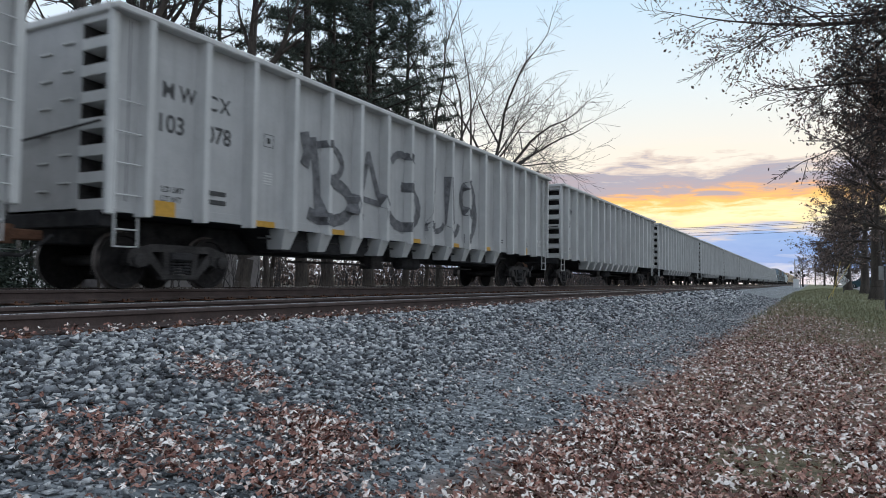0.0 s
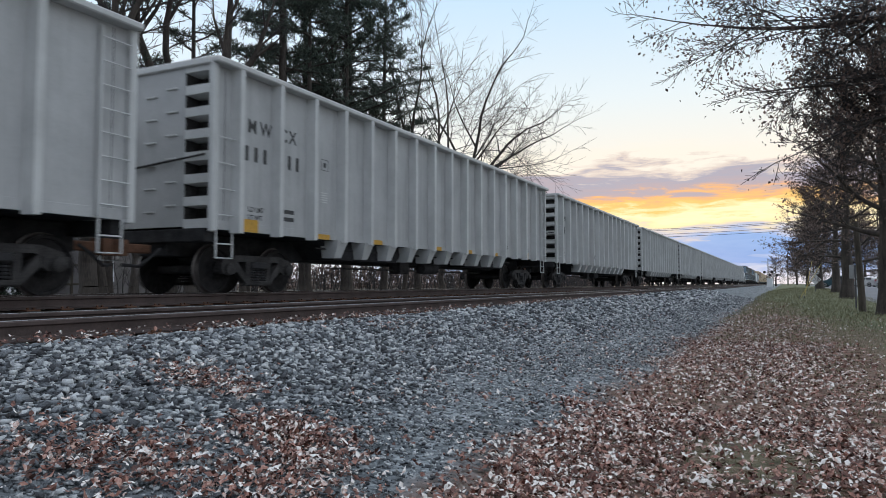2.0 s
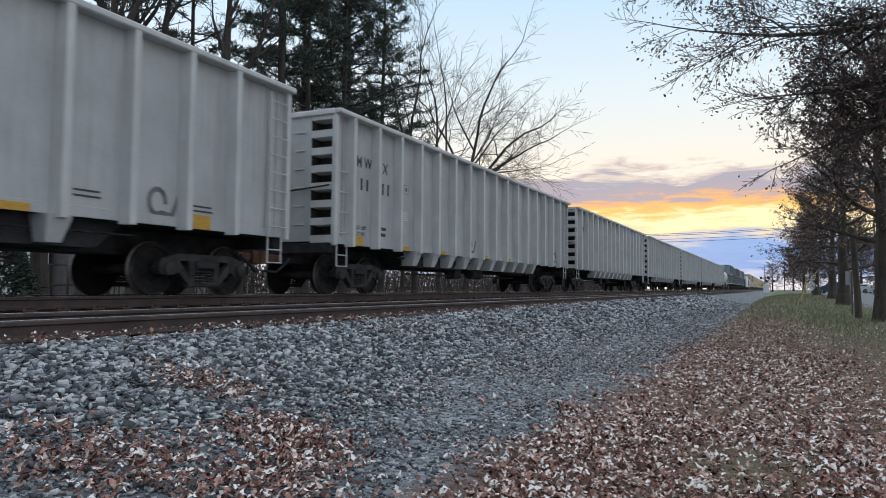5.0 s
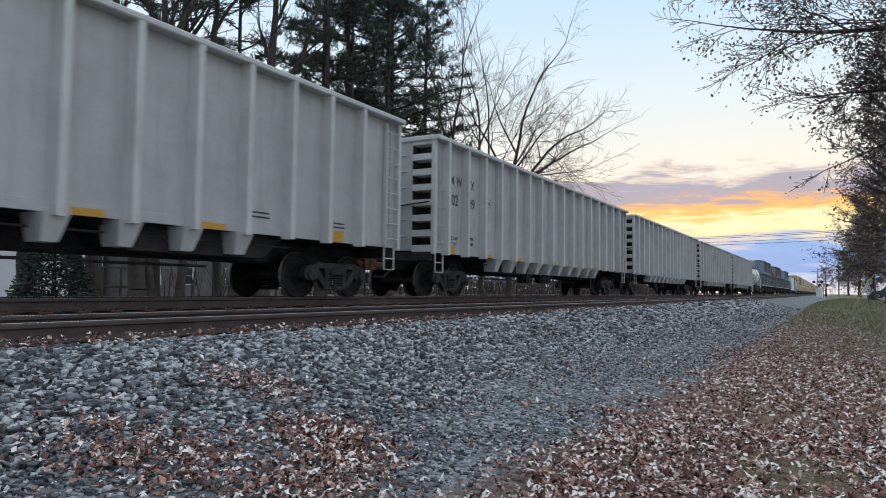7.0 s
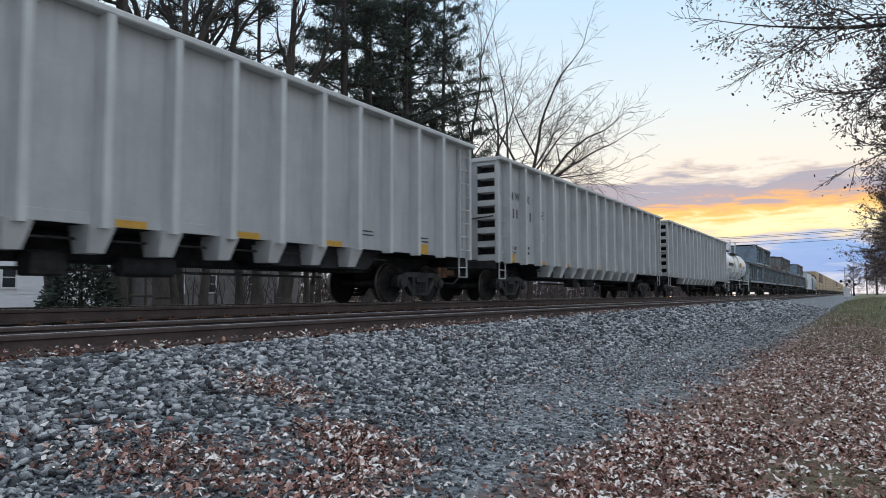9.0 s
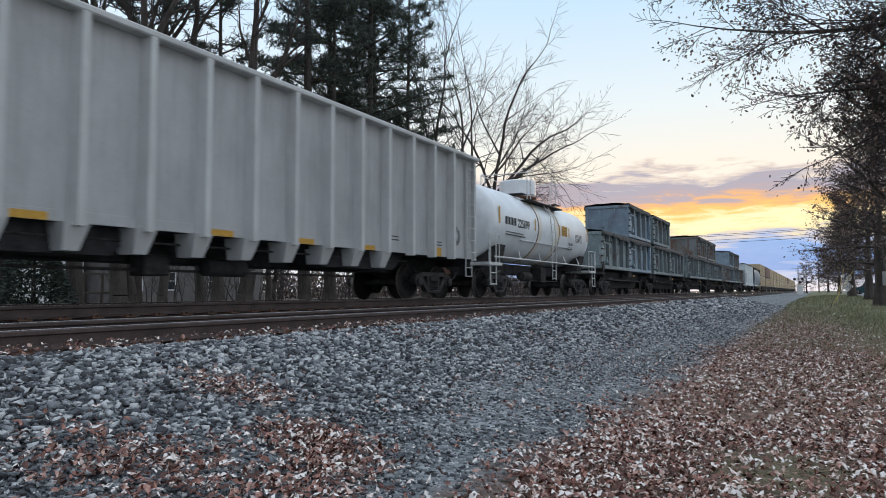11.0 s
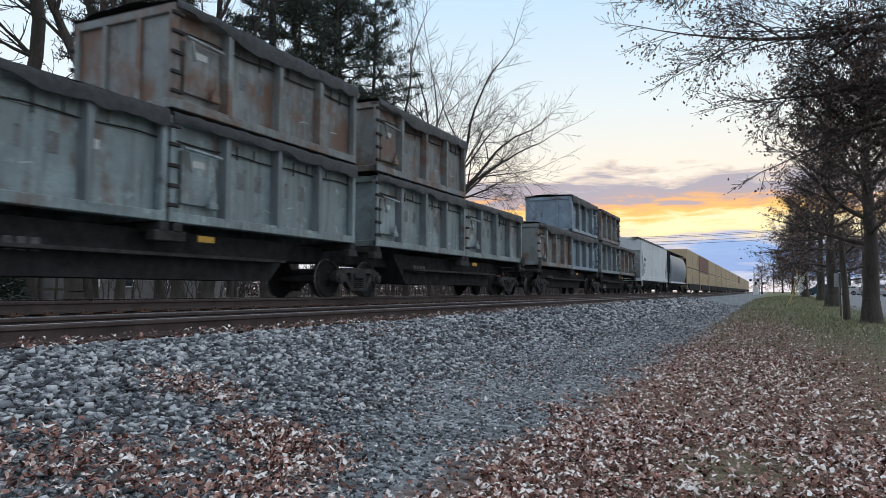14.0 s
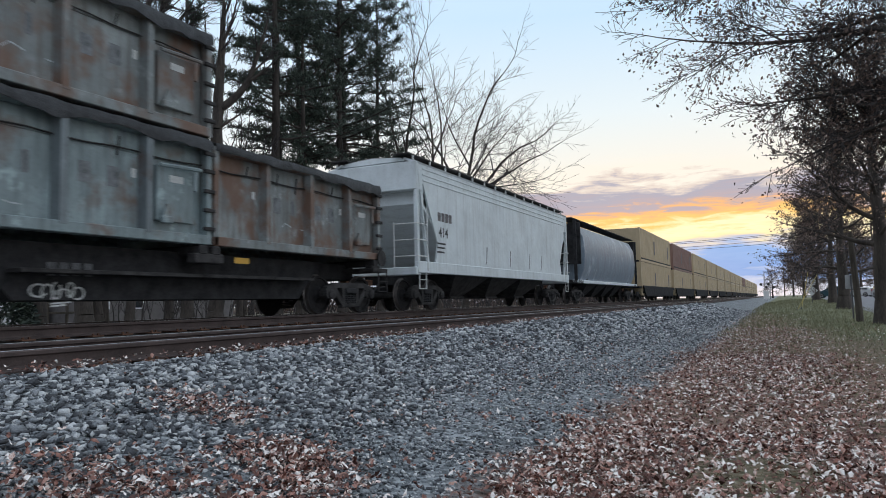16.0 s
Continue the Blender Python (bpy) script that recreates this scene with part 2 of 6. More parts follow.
LEAF = material("dry_oak_leaf", [(0.0, (0.09, 0.038, 0.028)), (0.25, (0.20, 0.085, 0.062)), (0.50, (0.34, 0.16, 0.118)), (0.72, (0.47, 0.285, 0.225)), (0.90, (0.66, 0.53, 0.47)), (1.0, (0.84, 0.78, 0.73))],
                0.6, 0, 14, 80, island=1.55, spec=0.4)
GRASS = material("dull_winter_grass", [(0.0, (0.11, 0.11, 0.06)), (0.5, (0.19, 0.19, 0.10)), (1.0, (0.31, 0.29, 0.18))], 0.85, 0, 3, 30, island=0.9)
BARK = material("grey_brown_bark", tone((0.055, 0.045, 0.038), 0.5, 1.7), 0.95, 0, 3, 25, 0.8, 14, (1, 1, 0.25), rnd=0.3)
TWIG = material("thin_dark_twigs", tone((0.048, 0.042, 0.041), 0.6, 1.5), 0.95, 0, 3, 20)
PINE = material("dark_pine_needles", [(0.0, (0.030, 0.040, 0.034)), (0.5, (0.056, 0.074, 0.058)), (1.0, (0.10, 0.125, 0.095))], 0.8, 0, 2, 20, island=0.9)
OAK_CLING = material("clinging_brown_oak_leaves", [(0.0, (0.055, 0.04, 0.036)), (0.5, (0.12, 0.082, 0.07)), (1.0, (0.21, 0.15, 0.12))], 0.8, 0, 2, 20, island=1.0)
ASPHALT = material("grey_asphalt", tone((0.20, 0.20, 0.21), 0.8, 1.15), 0.85, 0, 0.6, 40, 0.2, 60)


# ---------------------------------------------------------------- mesh building
class Shape:
    """Collects verts and faces of one mesh."""

    def __init__(self):
        self.v, self.f = [], []

    def add(self, verts, faces):
        o = len(self.v)
        self.v.extend(verts)
        self.f.extend([tuple(i + o for i in q) for q in faces])
        return self

    def box(self, x0, x1, y0, y1, z0, z1, c=0.008):
        """A box with chamfered edges."""
        c = min(c, 0.45 * min(x1 - x0, y1 - y0, z1 - z0))
        lo, hi, vs, ix = (x0, y0, z0), (x1, y1, z1), [], {}
        for a in (0, 1):
            for b in (0, 1):
                for d in (0, 1):
                    s = (a, b, d)
                    for ax in range(3):
                        p = [(hi[k] - (c if k != ax else 0)) if s[k] else (lo[k] + (c if k != ax else 0)) for k in range(3)]
                        ix[s, ax] = len(vs)
                        vs.append(tuple(p))
        fs = []
        for ax in range(3):
            u, w = (ax + 1) % 3, (ax + 2) % 3
            for sd in (0, 1):
                q = []
                for a, b in ((0, 0), (1, 0), (1, 1), (0, 1)):
                    s = [0, 0, 0]
                    s[ax], s[u], s[w] = sd, a, b
                    q.append(ix[tuple(s), ax])
                fs.append(tuple(q if sd else q[::-1]))
            for a in (0, 1):
                for b in (0, 1):
                    s0, s1 = [0, 0, 0], [0, 0, 0]
                    s0[u], s0[w], s1[u], s1[w], s1[ax] = a, b, a, b, 1
                    s0, s1 = tuple(s0), tuple(s1)
                    q = (ix[s0, u], ix[s1, u], ix[s1, w], ix[s0, w])
                    fs.append(q if a == b else q[::-1])
        for s in [(a, b, d) for a in (0, 1) for b in (0, 1) for d in (0, 1)]:
            q = (ix[s, 0], ix[s, 1], ix[s, 2])
            fs.append(q if sum(s) % 2 else q[::-1])
        return self.add(vs, fs)

    def tube(self, pts, r, n=6, caps=True):
        """A round bar along points; r one radius or one a point."""
        pts = [Vector(p) for p in pts]
        rs = r if isinstance(r, (list, tuple)) else [r] * len(pts)
        vs, fs = [], []
        ref = None
        for i, p in enumerate(pts):
            d = (pts[min(i + 1, len(pts) - 1)] - pts[max(i - 1, 0)]).normalized()
            if ref is None:
                ref = d.orthogonal().normalized()
            a = (ref - d * ref.dot(d))
            a = a.normalized() if a.length > 1e-4 else d.orthogonal().normalized()
            ref, b = a, d.cross(a)
            vs += [tuple(p + (a * math.cos(t) + b * math.sin(t)) * rs[i]) for t in [2 * math.pi * k / n for k in range(n)]]
        for i in range(len(pts) - 1):
            fs += [(i * n + k, i * n + (k + 1) % n, (i + 1) * n + (k + 1) % n, (i + 1) * n + k) for k in range(n)]
        if caps:
            fs += [tuple(range(n))[::-1], tuple(range((len(pts) - 1) * n, len(pts) * n))]
        return self.add(vs, fs)

    def prism(self, poly, axis, a0, a1):
        """A polygon in the plane across the axis, drawn out from a0 to a1. For axis x the polygon is (y, z); y: (x, z); z: (x, y)."""
        put = {"x": lambda a, p: (a, p[0], p[1]), "y": lambda a, p: (p[0], a, p[1]), "z": lambda a, p: (p[0], p[1], a)}[axis]
        n = len(poly)
        vs = [put(a0, p) for p in poly] + [put(a1, p) for p in poly]
        fs = [tuple(range(n)), tuple(range(n, 2 * n))[::-1]] + [(i, i + n, (i + 1) % n + n, (i + 1) % n) for i in range(n)]
        return self.add(vs, fs)

    def lathe(self, prof, axis, centre, n=24):
        """A profile of (along, radius) turned about an axis through centre."""
        vs, fs = [], []
        for a, r in prof:
            for k in range(n):
                t = 2 * math.pi * k / n
                u, w = r * math.cos(t), r * math.sin(t)
                vs.append({"x": (a, u, w), "y": (u, a, w), "z": (u, w, a)}[axis])
        vs = [tuple(p[i] + centre[i] for i in range(3)) for p in vs]
        m = len(prof)
        for i in range(m - 1):
            fs += [(i * n + k, i * n + (k + 1) % n, (i + 1) * n + (k + 1) % n, (i + 1) * n + k) for k in range(n)]
        fs += [tuple(range(n))[::-1], tuple(range((m - 1) * n, m * n))]
        return self.add(vs, fs)

    def mesh(self, name, mat, smooth=False):
        me = bpy.data.meshes.new(name)
        me.from_pydata(self.v, [], self.f)
        me.validate()
        bm = bmesh.new()
        bm.from_mesh(me)
        bmesh.ops.recalc_face_normals(bm, faces=bm.faces)
        bm.to_mesh(me)
        bm.free()
        me.materials.append(mat)
        if smooth:
            me.shade_smooth()
            me.set_sharp_from_angle(angle=radians(40))
        return me


def part(name, shape, mat, parent=None, label="", smooth=False, at=None):
    """Links a shape (or a ready mesh) as one object, under a thing or a part."""
    me = shape if isinstance(shape, bpy.types.Mesh) else shape.mesh(name, mat, smooth)
    ob = new(name, me)
    if parent is not None:
        ob.parent = parent
    if at is not None:
        ob.matrix_basis = at
    if label:
        tagged(ob, label)
    return ob


def fast_mesh(name, verts, faces, mat):
    """One mesh from arrays of verts and of triangles or quads."""
    me = bpy.data.meshes.new(name)
    k = faces.shape[1]
    me.vertices.add(len(verts))
    me.vertices.foreach_set("co", verts.astype(np.float32).ravel())
    me.loops.add(faces.size)
    me.loops.foreach_set("vertex_index", faces.astype(np.int32).ravel())
    me.polygons.add(len(faces))
    me.polygons.foreach_set("loop_start", np.arange(0, faces.size, k, dtype=np.int32))
    me.update(calc_edges=True)
    me.validate()
    me.materials.append(mat)
    return me


# ---------------------------------------------------------------- ground, track
NEAR_C, TRAIN_C = -6.62, -10.32      # centre lines of the empty track and of the train's track
NEAR_Z, TRAIN_Z = 0.78, 0.91         # rail tops
PROFILE = [(-900, 0.4), (-60, 0.3), (-18, 0.25), (-14.2, 0.35), (-12.6, 0.62), (-9.25, 0.62), (-8.5, 0.50), (-7.6, 0.53), (-5.35, 0.575), (-4.9, 0.54), (-3.6, 0.27), (-2.4, 0.09), (-1.4, 0.015), (0.0, 0.0), (3, -0.02), (10, 0.0), (60, 0.1), (900, 0.1)]
PX, PZ = np.array([p[0] for p in PROFILE]), np.array([p[1] for p in PROFILE])


def ground_z(x, y=0.0):
    """The height of the ground: the bank's profile, and a slow rise of the lawn and road in the distance."""
    return np.interp(x, PX, PZ) + np.interp(y, [40, 120], [0, 0.6]) * np.interp(x, [-1.6, 1.0], [0, 1])


def ground_material():
    m = bpy.data.materials.new("ballast_litter_and_lawn")
    m.use_nodes = True
    n, l = m.node_tree.nodes, m.node_tree.links
    b = n["Principled BSDF"]
    b.inputs["Roughness"].default_value = 0.95
    tc, sp = n.new("ShaderNodeTexCoord"), n.new("ShaderNodeSeparateXYZ")
    l.new(tc.outputs["Object"], sp.inputs[0])

    def tex(s, d):
        t = n.new("ShaderNodeTexNoise")
        t.inputs["Scale"].default_value, t.inputs["Detail"].default_value = s, d
        l.new(tc.outputs["Object"], t.inputs["Vector"])
        return t.outputs[0]

    def calc(op, a, c, clamp=False):
        t = n.new("ShaderNodeMath")
        t.operation, t.use_clamp = op, clamp
        for i, s in enumerate((a, c)):
            if isinstance(s, (int, float)):
                t.inputs[i].default_value = s
            else:
                l.new(s, t.inputs[i])
        return t.outputs[0]

    def ramp(f, stops):
        r = n.new("ShaderNodeValToRGB")
        fill_ramp(r.color_ramp, stops)
        l.new(f, r.inputs[0])
        return r.outputs[0]

    def mix(f, a, c):
        x = n.new("ShaderNodeMix")
        x.data_type = "RGBA"
        l.new(f, x.inputs[0])
        l.new(a, x.inputs[6])
        l.new(c, x.inputs[7])
        return x.outputs[2]

    vor = n.new("ShaderNodeTexVoronoi")
    vor.inputs["Scale"].default_value = 17
    l.new(tc.outputs["Object"], vor.inputs["Vector"])
    sepc = n.new("ShaderNodeSeparateColor")
    l.new(vor.outputs["Color"], sepc.inputs[0])
    stone = ramp(calc("ADD", calc("MULTIPLY", sepc.outputs[0], 0.7), calc("MULTIPLY", tex(3, 4), 0.3)), [(0.1, (0.06, 0.066, 0.07)), (0.5, (0.17, 0.185, 0.195)), (0.9, (0.36, 0.38, 0.39))])
    soil = ramp(tex(9, 6), [(0.3, (0.08, 0.06, 0.042)), (0.48, (0.17, 0.105, 0.075)), (0.62, (0.28, 0.17, 0.13)), (0.75, (0.42, 0.32, 0.28))])
    lawn = ramp(calc("ADD", calc("MULTIPLY", tex(0.7, 4), 0.55), calc("MULTIPLY", tex(25, 4), 0.45)), [(0.32, (0.08, 0.088, 0.045)), (0.5, (0.14, 0.15, 0.078)), (0.66, (0.21, 0.195, 0.115)), (0.8, (0.28, 0.20, 0.135))])
    wob = calc("MULTIPLY", calc("SUBTRACT", tex(0.8, 5), 0.5), 1.6)
    xw = calc("ADD", sp.outputs[0], wob)
    litter = calc("MULTIPLY", calc("ADD", xw, 1.75), 2.2, True)
    # the litter thins to open lawn away from the camera and towards the road
    open_lawn = calc("ADD", calc("MULTIPLY", calc("SUBTRACT", sp.outputs[1], 19.0), 0.05), calc("MULTIPLY", calc("SUBTRACT", calc("ADD", xw, wob), 0.5), 0.55), True)
    # a bare grassy patch in the litter
    patch_d = calc("ADD", calc("POWER", calc("ADD", sp.outputs[0], 0.2), 2.0), calc("MULTIPLY", calc("POWER", calc("SUBTRACT", sp.outputs[1], 4.75), 2.0), 0.5))
    open_lawn = calc("MAXIMUM", open_lawn, calc("SUBTRACT", 0.55, calc("MULTIPLY", patch_d, 1.2), True))
    col = mix(litter, stone, mix(open_lawn, soil, lawn))
    far_side = calc("MULTIPLY", calc("SUBTRACT", -13.6, xw), 1.2, True)
    col = mix(far_side, col, ramp(tex(4, 6), [(0.3, (0.04, 0.034, 0.025)), (0.6, (0.10, 0.08, 0.055)), (0.8, (0.15, 0.12, 0.09))]))
    l.new(col, b.inputs["Base Color"])
    bp = n.new("ShaderNodeBump")
    bp.inputs["Strength"].default_value, bp.inputs["Distance"].default_value = 0.8, 0.04
    l.new(calc("ADD", calc("MULTIPLY", vor.outputs["Distance"], -1.0), tex(30, 4)), bp.inputs["Height"])
    l.new(bp.outputs[0], b.inputs["Normal"])
    return m


def build_ground():
    xs = sorted(set([p[0] for p in PROFILE] + [-4.2, -3.0, -1.6, -0.7, 1.0, 1.5, 5, 20, -11, -10, -7, -6, -30, -200, 200]))
    ys = [-80, -20, -5, 0, 2, 3, 4, 5, 6, 8, 10, 13, 17, 22, 30, 40, 55, 80, 120, 200, 400, 800, 1600, 3500]
    verts = np.array([(x, y, float(ground_z(x, y)) + (0.012 * math.sin(x * 3.1 + y * 1.7) if -6 < x < 12 and y < 50 else 0)) for y in ys for x in xs])
    w = len(xs)
    faces = np.array([(j * w + i, j * w + i + 1, (j + 1) * w + i + 1, (j + 1) * w + i) for j in range(len(ys) - 1) for i in range(w - 1)])
    ob = new("ground", fast_mesh("ground", verts, faces, ground_material()))
    tagged(ob, "grey ballast bank beside a leaf-strewn winter lawn", "ground", kind="structure")


build_ground()


def rail_mesh(y0, y1):
    half = [(-0.076, 0), (-0.076, 0.012), (-0.02, 0.03), (-0.009, 0.05), (-0.009, 0.125), (-0.036, 0.14), (-0.036, 0.168), (-0.026, 0.179)]
    prof = half + [(-x, z) for x, z in half[::-1]]
    s = Shape()
    n = len(prof)
    s.add([(x, y0, z) for x, z in prof] + [(x, y1, z) for x, z in prof], [(i, i + n, (i + 1) % n + n, (i + 1) % n) for i in range(n)] + [tuple(range(n)), tuple(range(n, 2 * n))[::-1]])
    me = s.mesh("rail", RAIL_SIDE)
    head = Shape().box(-0.027, 0.027, y0, y1, 0.177, 0.185, 0.003).mesh("running_surface", RAIL_HEAD)
    return me, head


def build_track(cx, top, label, y0=-60.0, y1=1500.0):
    tr = new("railway_track")
    tagged(tr, label, "railway track", kind="structure")
    tr.location = (cx, 0, top - 0.185)
    me, head = rail_mesh(y0, y1)
    for sx_ in (-0.72, 0.72):
        r = part("rail", me, None, tr, at=pose(sx_, 0, 0))
        part("running_surface", head, None, r, "polished steel running surface")
    tie = Shape().box(-1.28, 1.28, -0.11, 0.11, -0.19, -0.02, 0.015).mesh("tie", TIE_WOOD)
    plate = Shape().box(-0.19, 0.19, -0.1, 0.1, -0.02, 0.0, 0.004)
    for dx in (-0.12, 0.12):
        plate.box(dx - 0.015, dx + 0.015, -0.06, -0.03, 0.0, 0.03, 0.004)
        plate.box(dx - 0.015, dx + 0.015, 0.03, 0.06, 0.0, 0.03, 0.004)
    plate = plate.mesh("tie_plate", RUST)
    y = -2.0
    for i in range(70):
        t = part("tie", tie, None, tr, at=pose(random.uniform(-0.03, 0.03), y, 0, 0, 0, random.uniform(-1, 1)))
        for sx_ in (-0.72, 0.72):
            part("tie_plate", plate, None, t, at=pose(sx_, 0, 0))
        y += 0.55
    far = Shape()
    while y < 160:
        far.box(-1.28, 1.28, y - 0.11, y + 0.11, -0.19, -0.02, 0.015)
        y += 0.55
    tagged(part("far_ties", far, TIE_WOOD, tr), kind="stuff")


build_track(NEAR_C, NEAR_Z, "empty railway track with rust-brown rails on ballast")
build_track(TRAIN_C, TRAIN_Z, "railway track carrying a moving freight train")


# ---------------------------------------------------------------- rolling stock: shared pieces (y along the track, +x towards the lawn, z from the rail top)
WHEEL_R = 0.45
TRAIN = []      # (root, y at the clip's start, height over the rail, turn)


def wheelset_mesh():
    s = Shape()
    s.lathe([(-0.95, 0.075), (-0.8, 0.085), (0.8, 0.085), (0.95, 0.075)], "x", (0, 0, 0), 12)
    me = s.mesh("axle", DARK_STEEL, True)
    w = Shape()
    # outer side at +x: rim, dished plate, hub; flange on the inner side
    w.lathe([(-0.07, 0.12), (-0.07, 0.36), (-0.068, WHEEL_R + 0.028), (-0.04, WHEEL_R + 0.026), (-0.028, WHEEL_R), (0.068, WHEEL_R - 0.006), (0.07, 0.385), (0.035, 0.37), (0.0, 0.20), (0.06, 0.13), (0.075, 0.12)], "x", (0, 0, 0), 32)
    for k in range(3):
        a = k * 2 * math.pi / 3
        w.lathe([(0.07, 0.02), (0.09, 0.018)], "x", (0, 0.08 * math.cos(a), 0.08 * math.sin(a)), 6)
    wm = w.mesh("wheel", WHEEL_FACE, True)
    wm.materials.append(TREAD)
    for p in wm.polygons:
        r = math.hypot(p.center[1], p.center[2])
        if r > WHEEL_R - 0.03 and -0.045 < p.center[0] < 0.069:
            p.material_index = 1
    return me, wm


AXLE_ME, WHEEL_ME = wheelset_mesh()


def side_frame_shape():
    s = Shape()
    x0, x1 = 0.93, 1.07
    s.prism([(-1.02, 0.50), (-0.98, 0.62), (-0.62, 0.72), (0.62, 0.72), (0.98, 0.62), (1.02, 0.50), (0.76, 0.47), (0.55, 0.60), (-0.55, 0.60), (-0.76, 0.47)], "x", x0, x1)
    for k in (-1, 1):
        s.prism([(k * 0.74, 0.52), (k * 0.60, 0.60), (k * 0.26, 0.22), (k * 0.34, 0.16)], "x", x0, x1)
        s.prism([(k * 0.36, 0.62), (k * 0.24, 0.62), (k * 0.22, 0.22), (k * 0.34, 0.22)], "x", x0 + 0.01, x1 - 0.01)
        s.prism([(k * 0.62, 0.42), (k * 0.62, 0.56), (k * 1.04, 0.56), (k * 1.04, 0.42), (k * 0.98, 0.36), (k * 0.70, 0.36)], "x", x0 - 0.01, x1 + 0.02)
        s.lathe([(x1, 0.12), (x1 + 0.07, 0.11), (x1 + 0.09, 0.06)], "x", (0, k * 0.85, 0.45), 12)
    s.box(x0, x1, -0.38, 0.38, 0.14, 0.23, 0.02)
    return s.mesh("side_frame", DARK_STEEL, True)


def springs_shape():
    s = Shape()
    for y in (-0.15, 0.0, 0.15):
        for z in (0.24, 0.29, 0.34, 0.39, 0.44):
            s.lathe([(z, 0.055), (z + 0.012, 0.068), (z + 0.03, 0.068), (z + 0.042, 0.055)], "z", (1.0, y, 0), 10)
    s.box(0.9, 1.1, -0.22, 0.22, 0.47, 0.60, 0.02)
    return s.mesh("spring_nest", BLACK_STEEL, True)


SIDE_FRAME, SPRINGS = side_frame_shape(), springs_shape()
BOLSTER = Shape().box(-0.95, 0.95, -0.2, 0.2, 0.42, 0.72, 0.03).box(-0.8, 0.8, -0.62, -0.55, 0.35, 0.55, 0.02).box(-0.8, 0.8, 0.55, 0.62, 0.35, 0.55, 0.02).mesh("bolster", BLACK_STEEL)


def truck(car, y):
    t = part("truck", BOLSTER, None, car, at=pose(0, y, 0))
    for a in (0, 180):
        part("side_frame", SIDE_FRAME, None, t, "cast steel truck side frame", at=pose(0, 0, 0, 0, 0, a))
        tagged(part("spring_nest", SPRINGS, None, t, at=pose(0, 0, 0, 0, 0, a)), kind="stuff")
    for dy in (-0.88, 0.88):
        ax = part("wheelset", AXLE_ME, None, car, "steel wheels on an axle", at=pose(0, y + dy, WHEEL_R))
        part("wheel", WHEEL_ME, None, ax, at=pose(0.72, 0, 0))
        part("wheel", WHEEL_ME, None, ax, at=pose(-0.72, 0, 0, 0, 0, 180))
    return t


def coupler(car, y, d):
    s = Shape()
    s.box(-0.09, 0.09, min(y, y + d * 0.62), max(y, y + d * 0.62), 0.72, 0.88, 0.02)
    s.prism([(-0.16, y + d * 0.55), (-0.15, y + d * 0.8), (0.0, y + d * 0.86), (0.14, y + d * 0.74), (0.16, y + d * 0.55)], "z", 0.66, 0.94)
    part("coupler", s, RUST, car, "rusty knuckle coupler")
    h = Shape().tube([(0.3, y, 0.8), (0.34, y + d * 0.2, 0.66), (0.3, y + d * 0.45, 0.48), (0.18, y + d * 0.7, 0.5)], 0.03, 8)
    part("air_hose", h, BLACK_STEEL, car, "black rubber air hose", True)


def ladder(car, x, y, z0, z1, w, rungs, mat, out=0.06, stiles=True, name="ladder"):
    s = Shape()
    if stiles:
        for dy in (-w / 2, w / 2):
            s.box(x + 0.01, x + out, y + dy - 0.015, y + dy + 0.015, z0, z1, 0.004)
    for i in range(rungs):
        z = z0 + (z1 - z0) * (i + 0.5) / rungs
        s.tube([(x, y - w / 2, z), (x + out, y - w / 2, z), (x + out, y + w / 2, z), (x, y + w / 2, z)], 0.013, 6)
    return part(name, s, mat, car)


def stirrup(car, x, y, z, mat, w=0.4, d=0.5):
    s = Shape()
    s.tube([(x, y - w / 2, z), (x, y - w / 2, z - d), (x, y + w / 2, z - d), (x, y + w / 2, z)], 0.02, 6)
    s.box(x - 0.02, x + 0.03, y - w / 2, y + w / 2, z - d * 0.5 - 0.012, z - d * 0.5 + 0.012, 0.004)
    return part("step", s, mat, car)


_fonts = {}


def lettering(car, text, y, z, x, size, mat, name="lettering", squeeze=1.0, turn_=0, label=""):
    """Words on the side that faces the lawn, read from there: y is the left end."""
    if (text, size, mat.name) not in _fonts:
        cu = bpy.data.curves.new("words", "FONT")
        cu.body, cu.size, cu.extrude, cu.offset = text, size, 0.0015, size * 0.018
        tmp = new("words_curve", cu)
        bpy.context.view_layer.update()
        me = bpy.data.meshes.new_from_object(tmp.evaluated_get(bpy.context.evaluated_depsgraph_get()))
        bpy.data.objects.remove(tmp)
        me.materials.clear()
        me.materials.append(mat)
        _fonts[text, size, mat.name] = me
    # the text's own x runs along +y, its own y runs up
    m = Matrix(((0, 0, 1, x), (squeeze, 0, 0, y), (0, 1, 0, z), (0, 0, 0, 1)))
    ob = new(name, _fonts[text, size, mat.name])
    ob.parent = car
    ob.matrix_basis = m
    if label:
        tagged(ob, label)
    return ob


def bars(car, rows, x, mat, name="marking", label=""):
    """Plain bars that stand for marks: rows of (y0, y1, z0, z1)."""
    if name in ("reporting_mark", "marking", "faded_mark") and len(rows) > 1:
        return [bars(car, [r], x, mat, name, label) for r in rows]
    s = Shape()
    for y0, y1, z0, z1 in rows:
        s.box(x, x + 0.003, y0, y1, z0, z1, 0.001)
    return part(name, s, mat, car, label)


def number_bars(y, z, n, h, w, gap):
    return [(y + i * (w + gap), y + i * (w + gap) + w, z, z + h) for i in range(n)]


def on_rails(root, y):
    root.location = (TRAIN_C, y, TRAIN_Z)
    TRAIN.append((root, y, 0.0, 0))
    return root


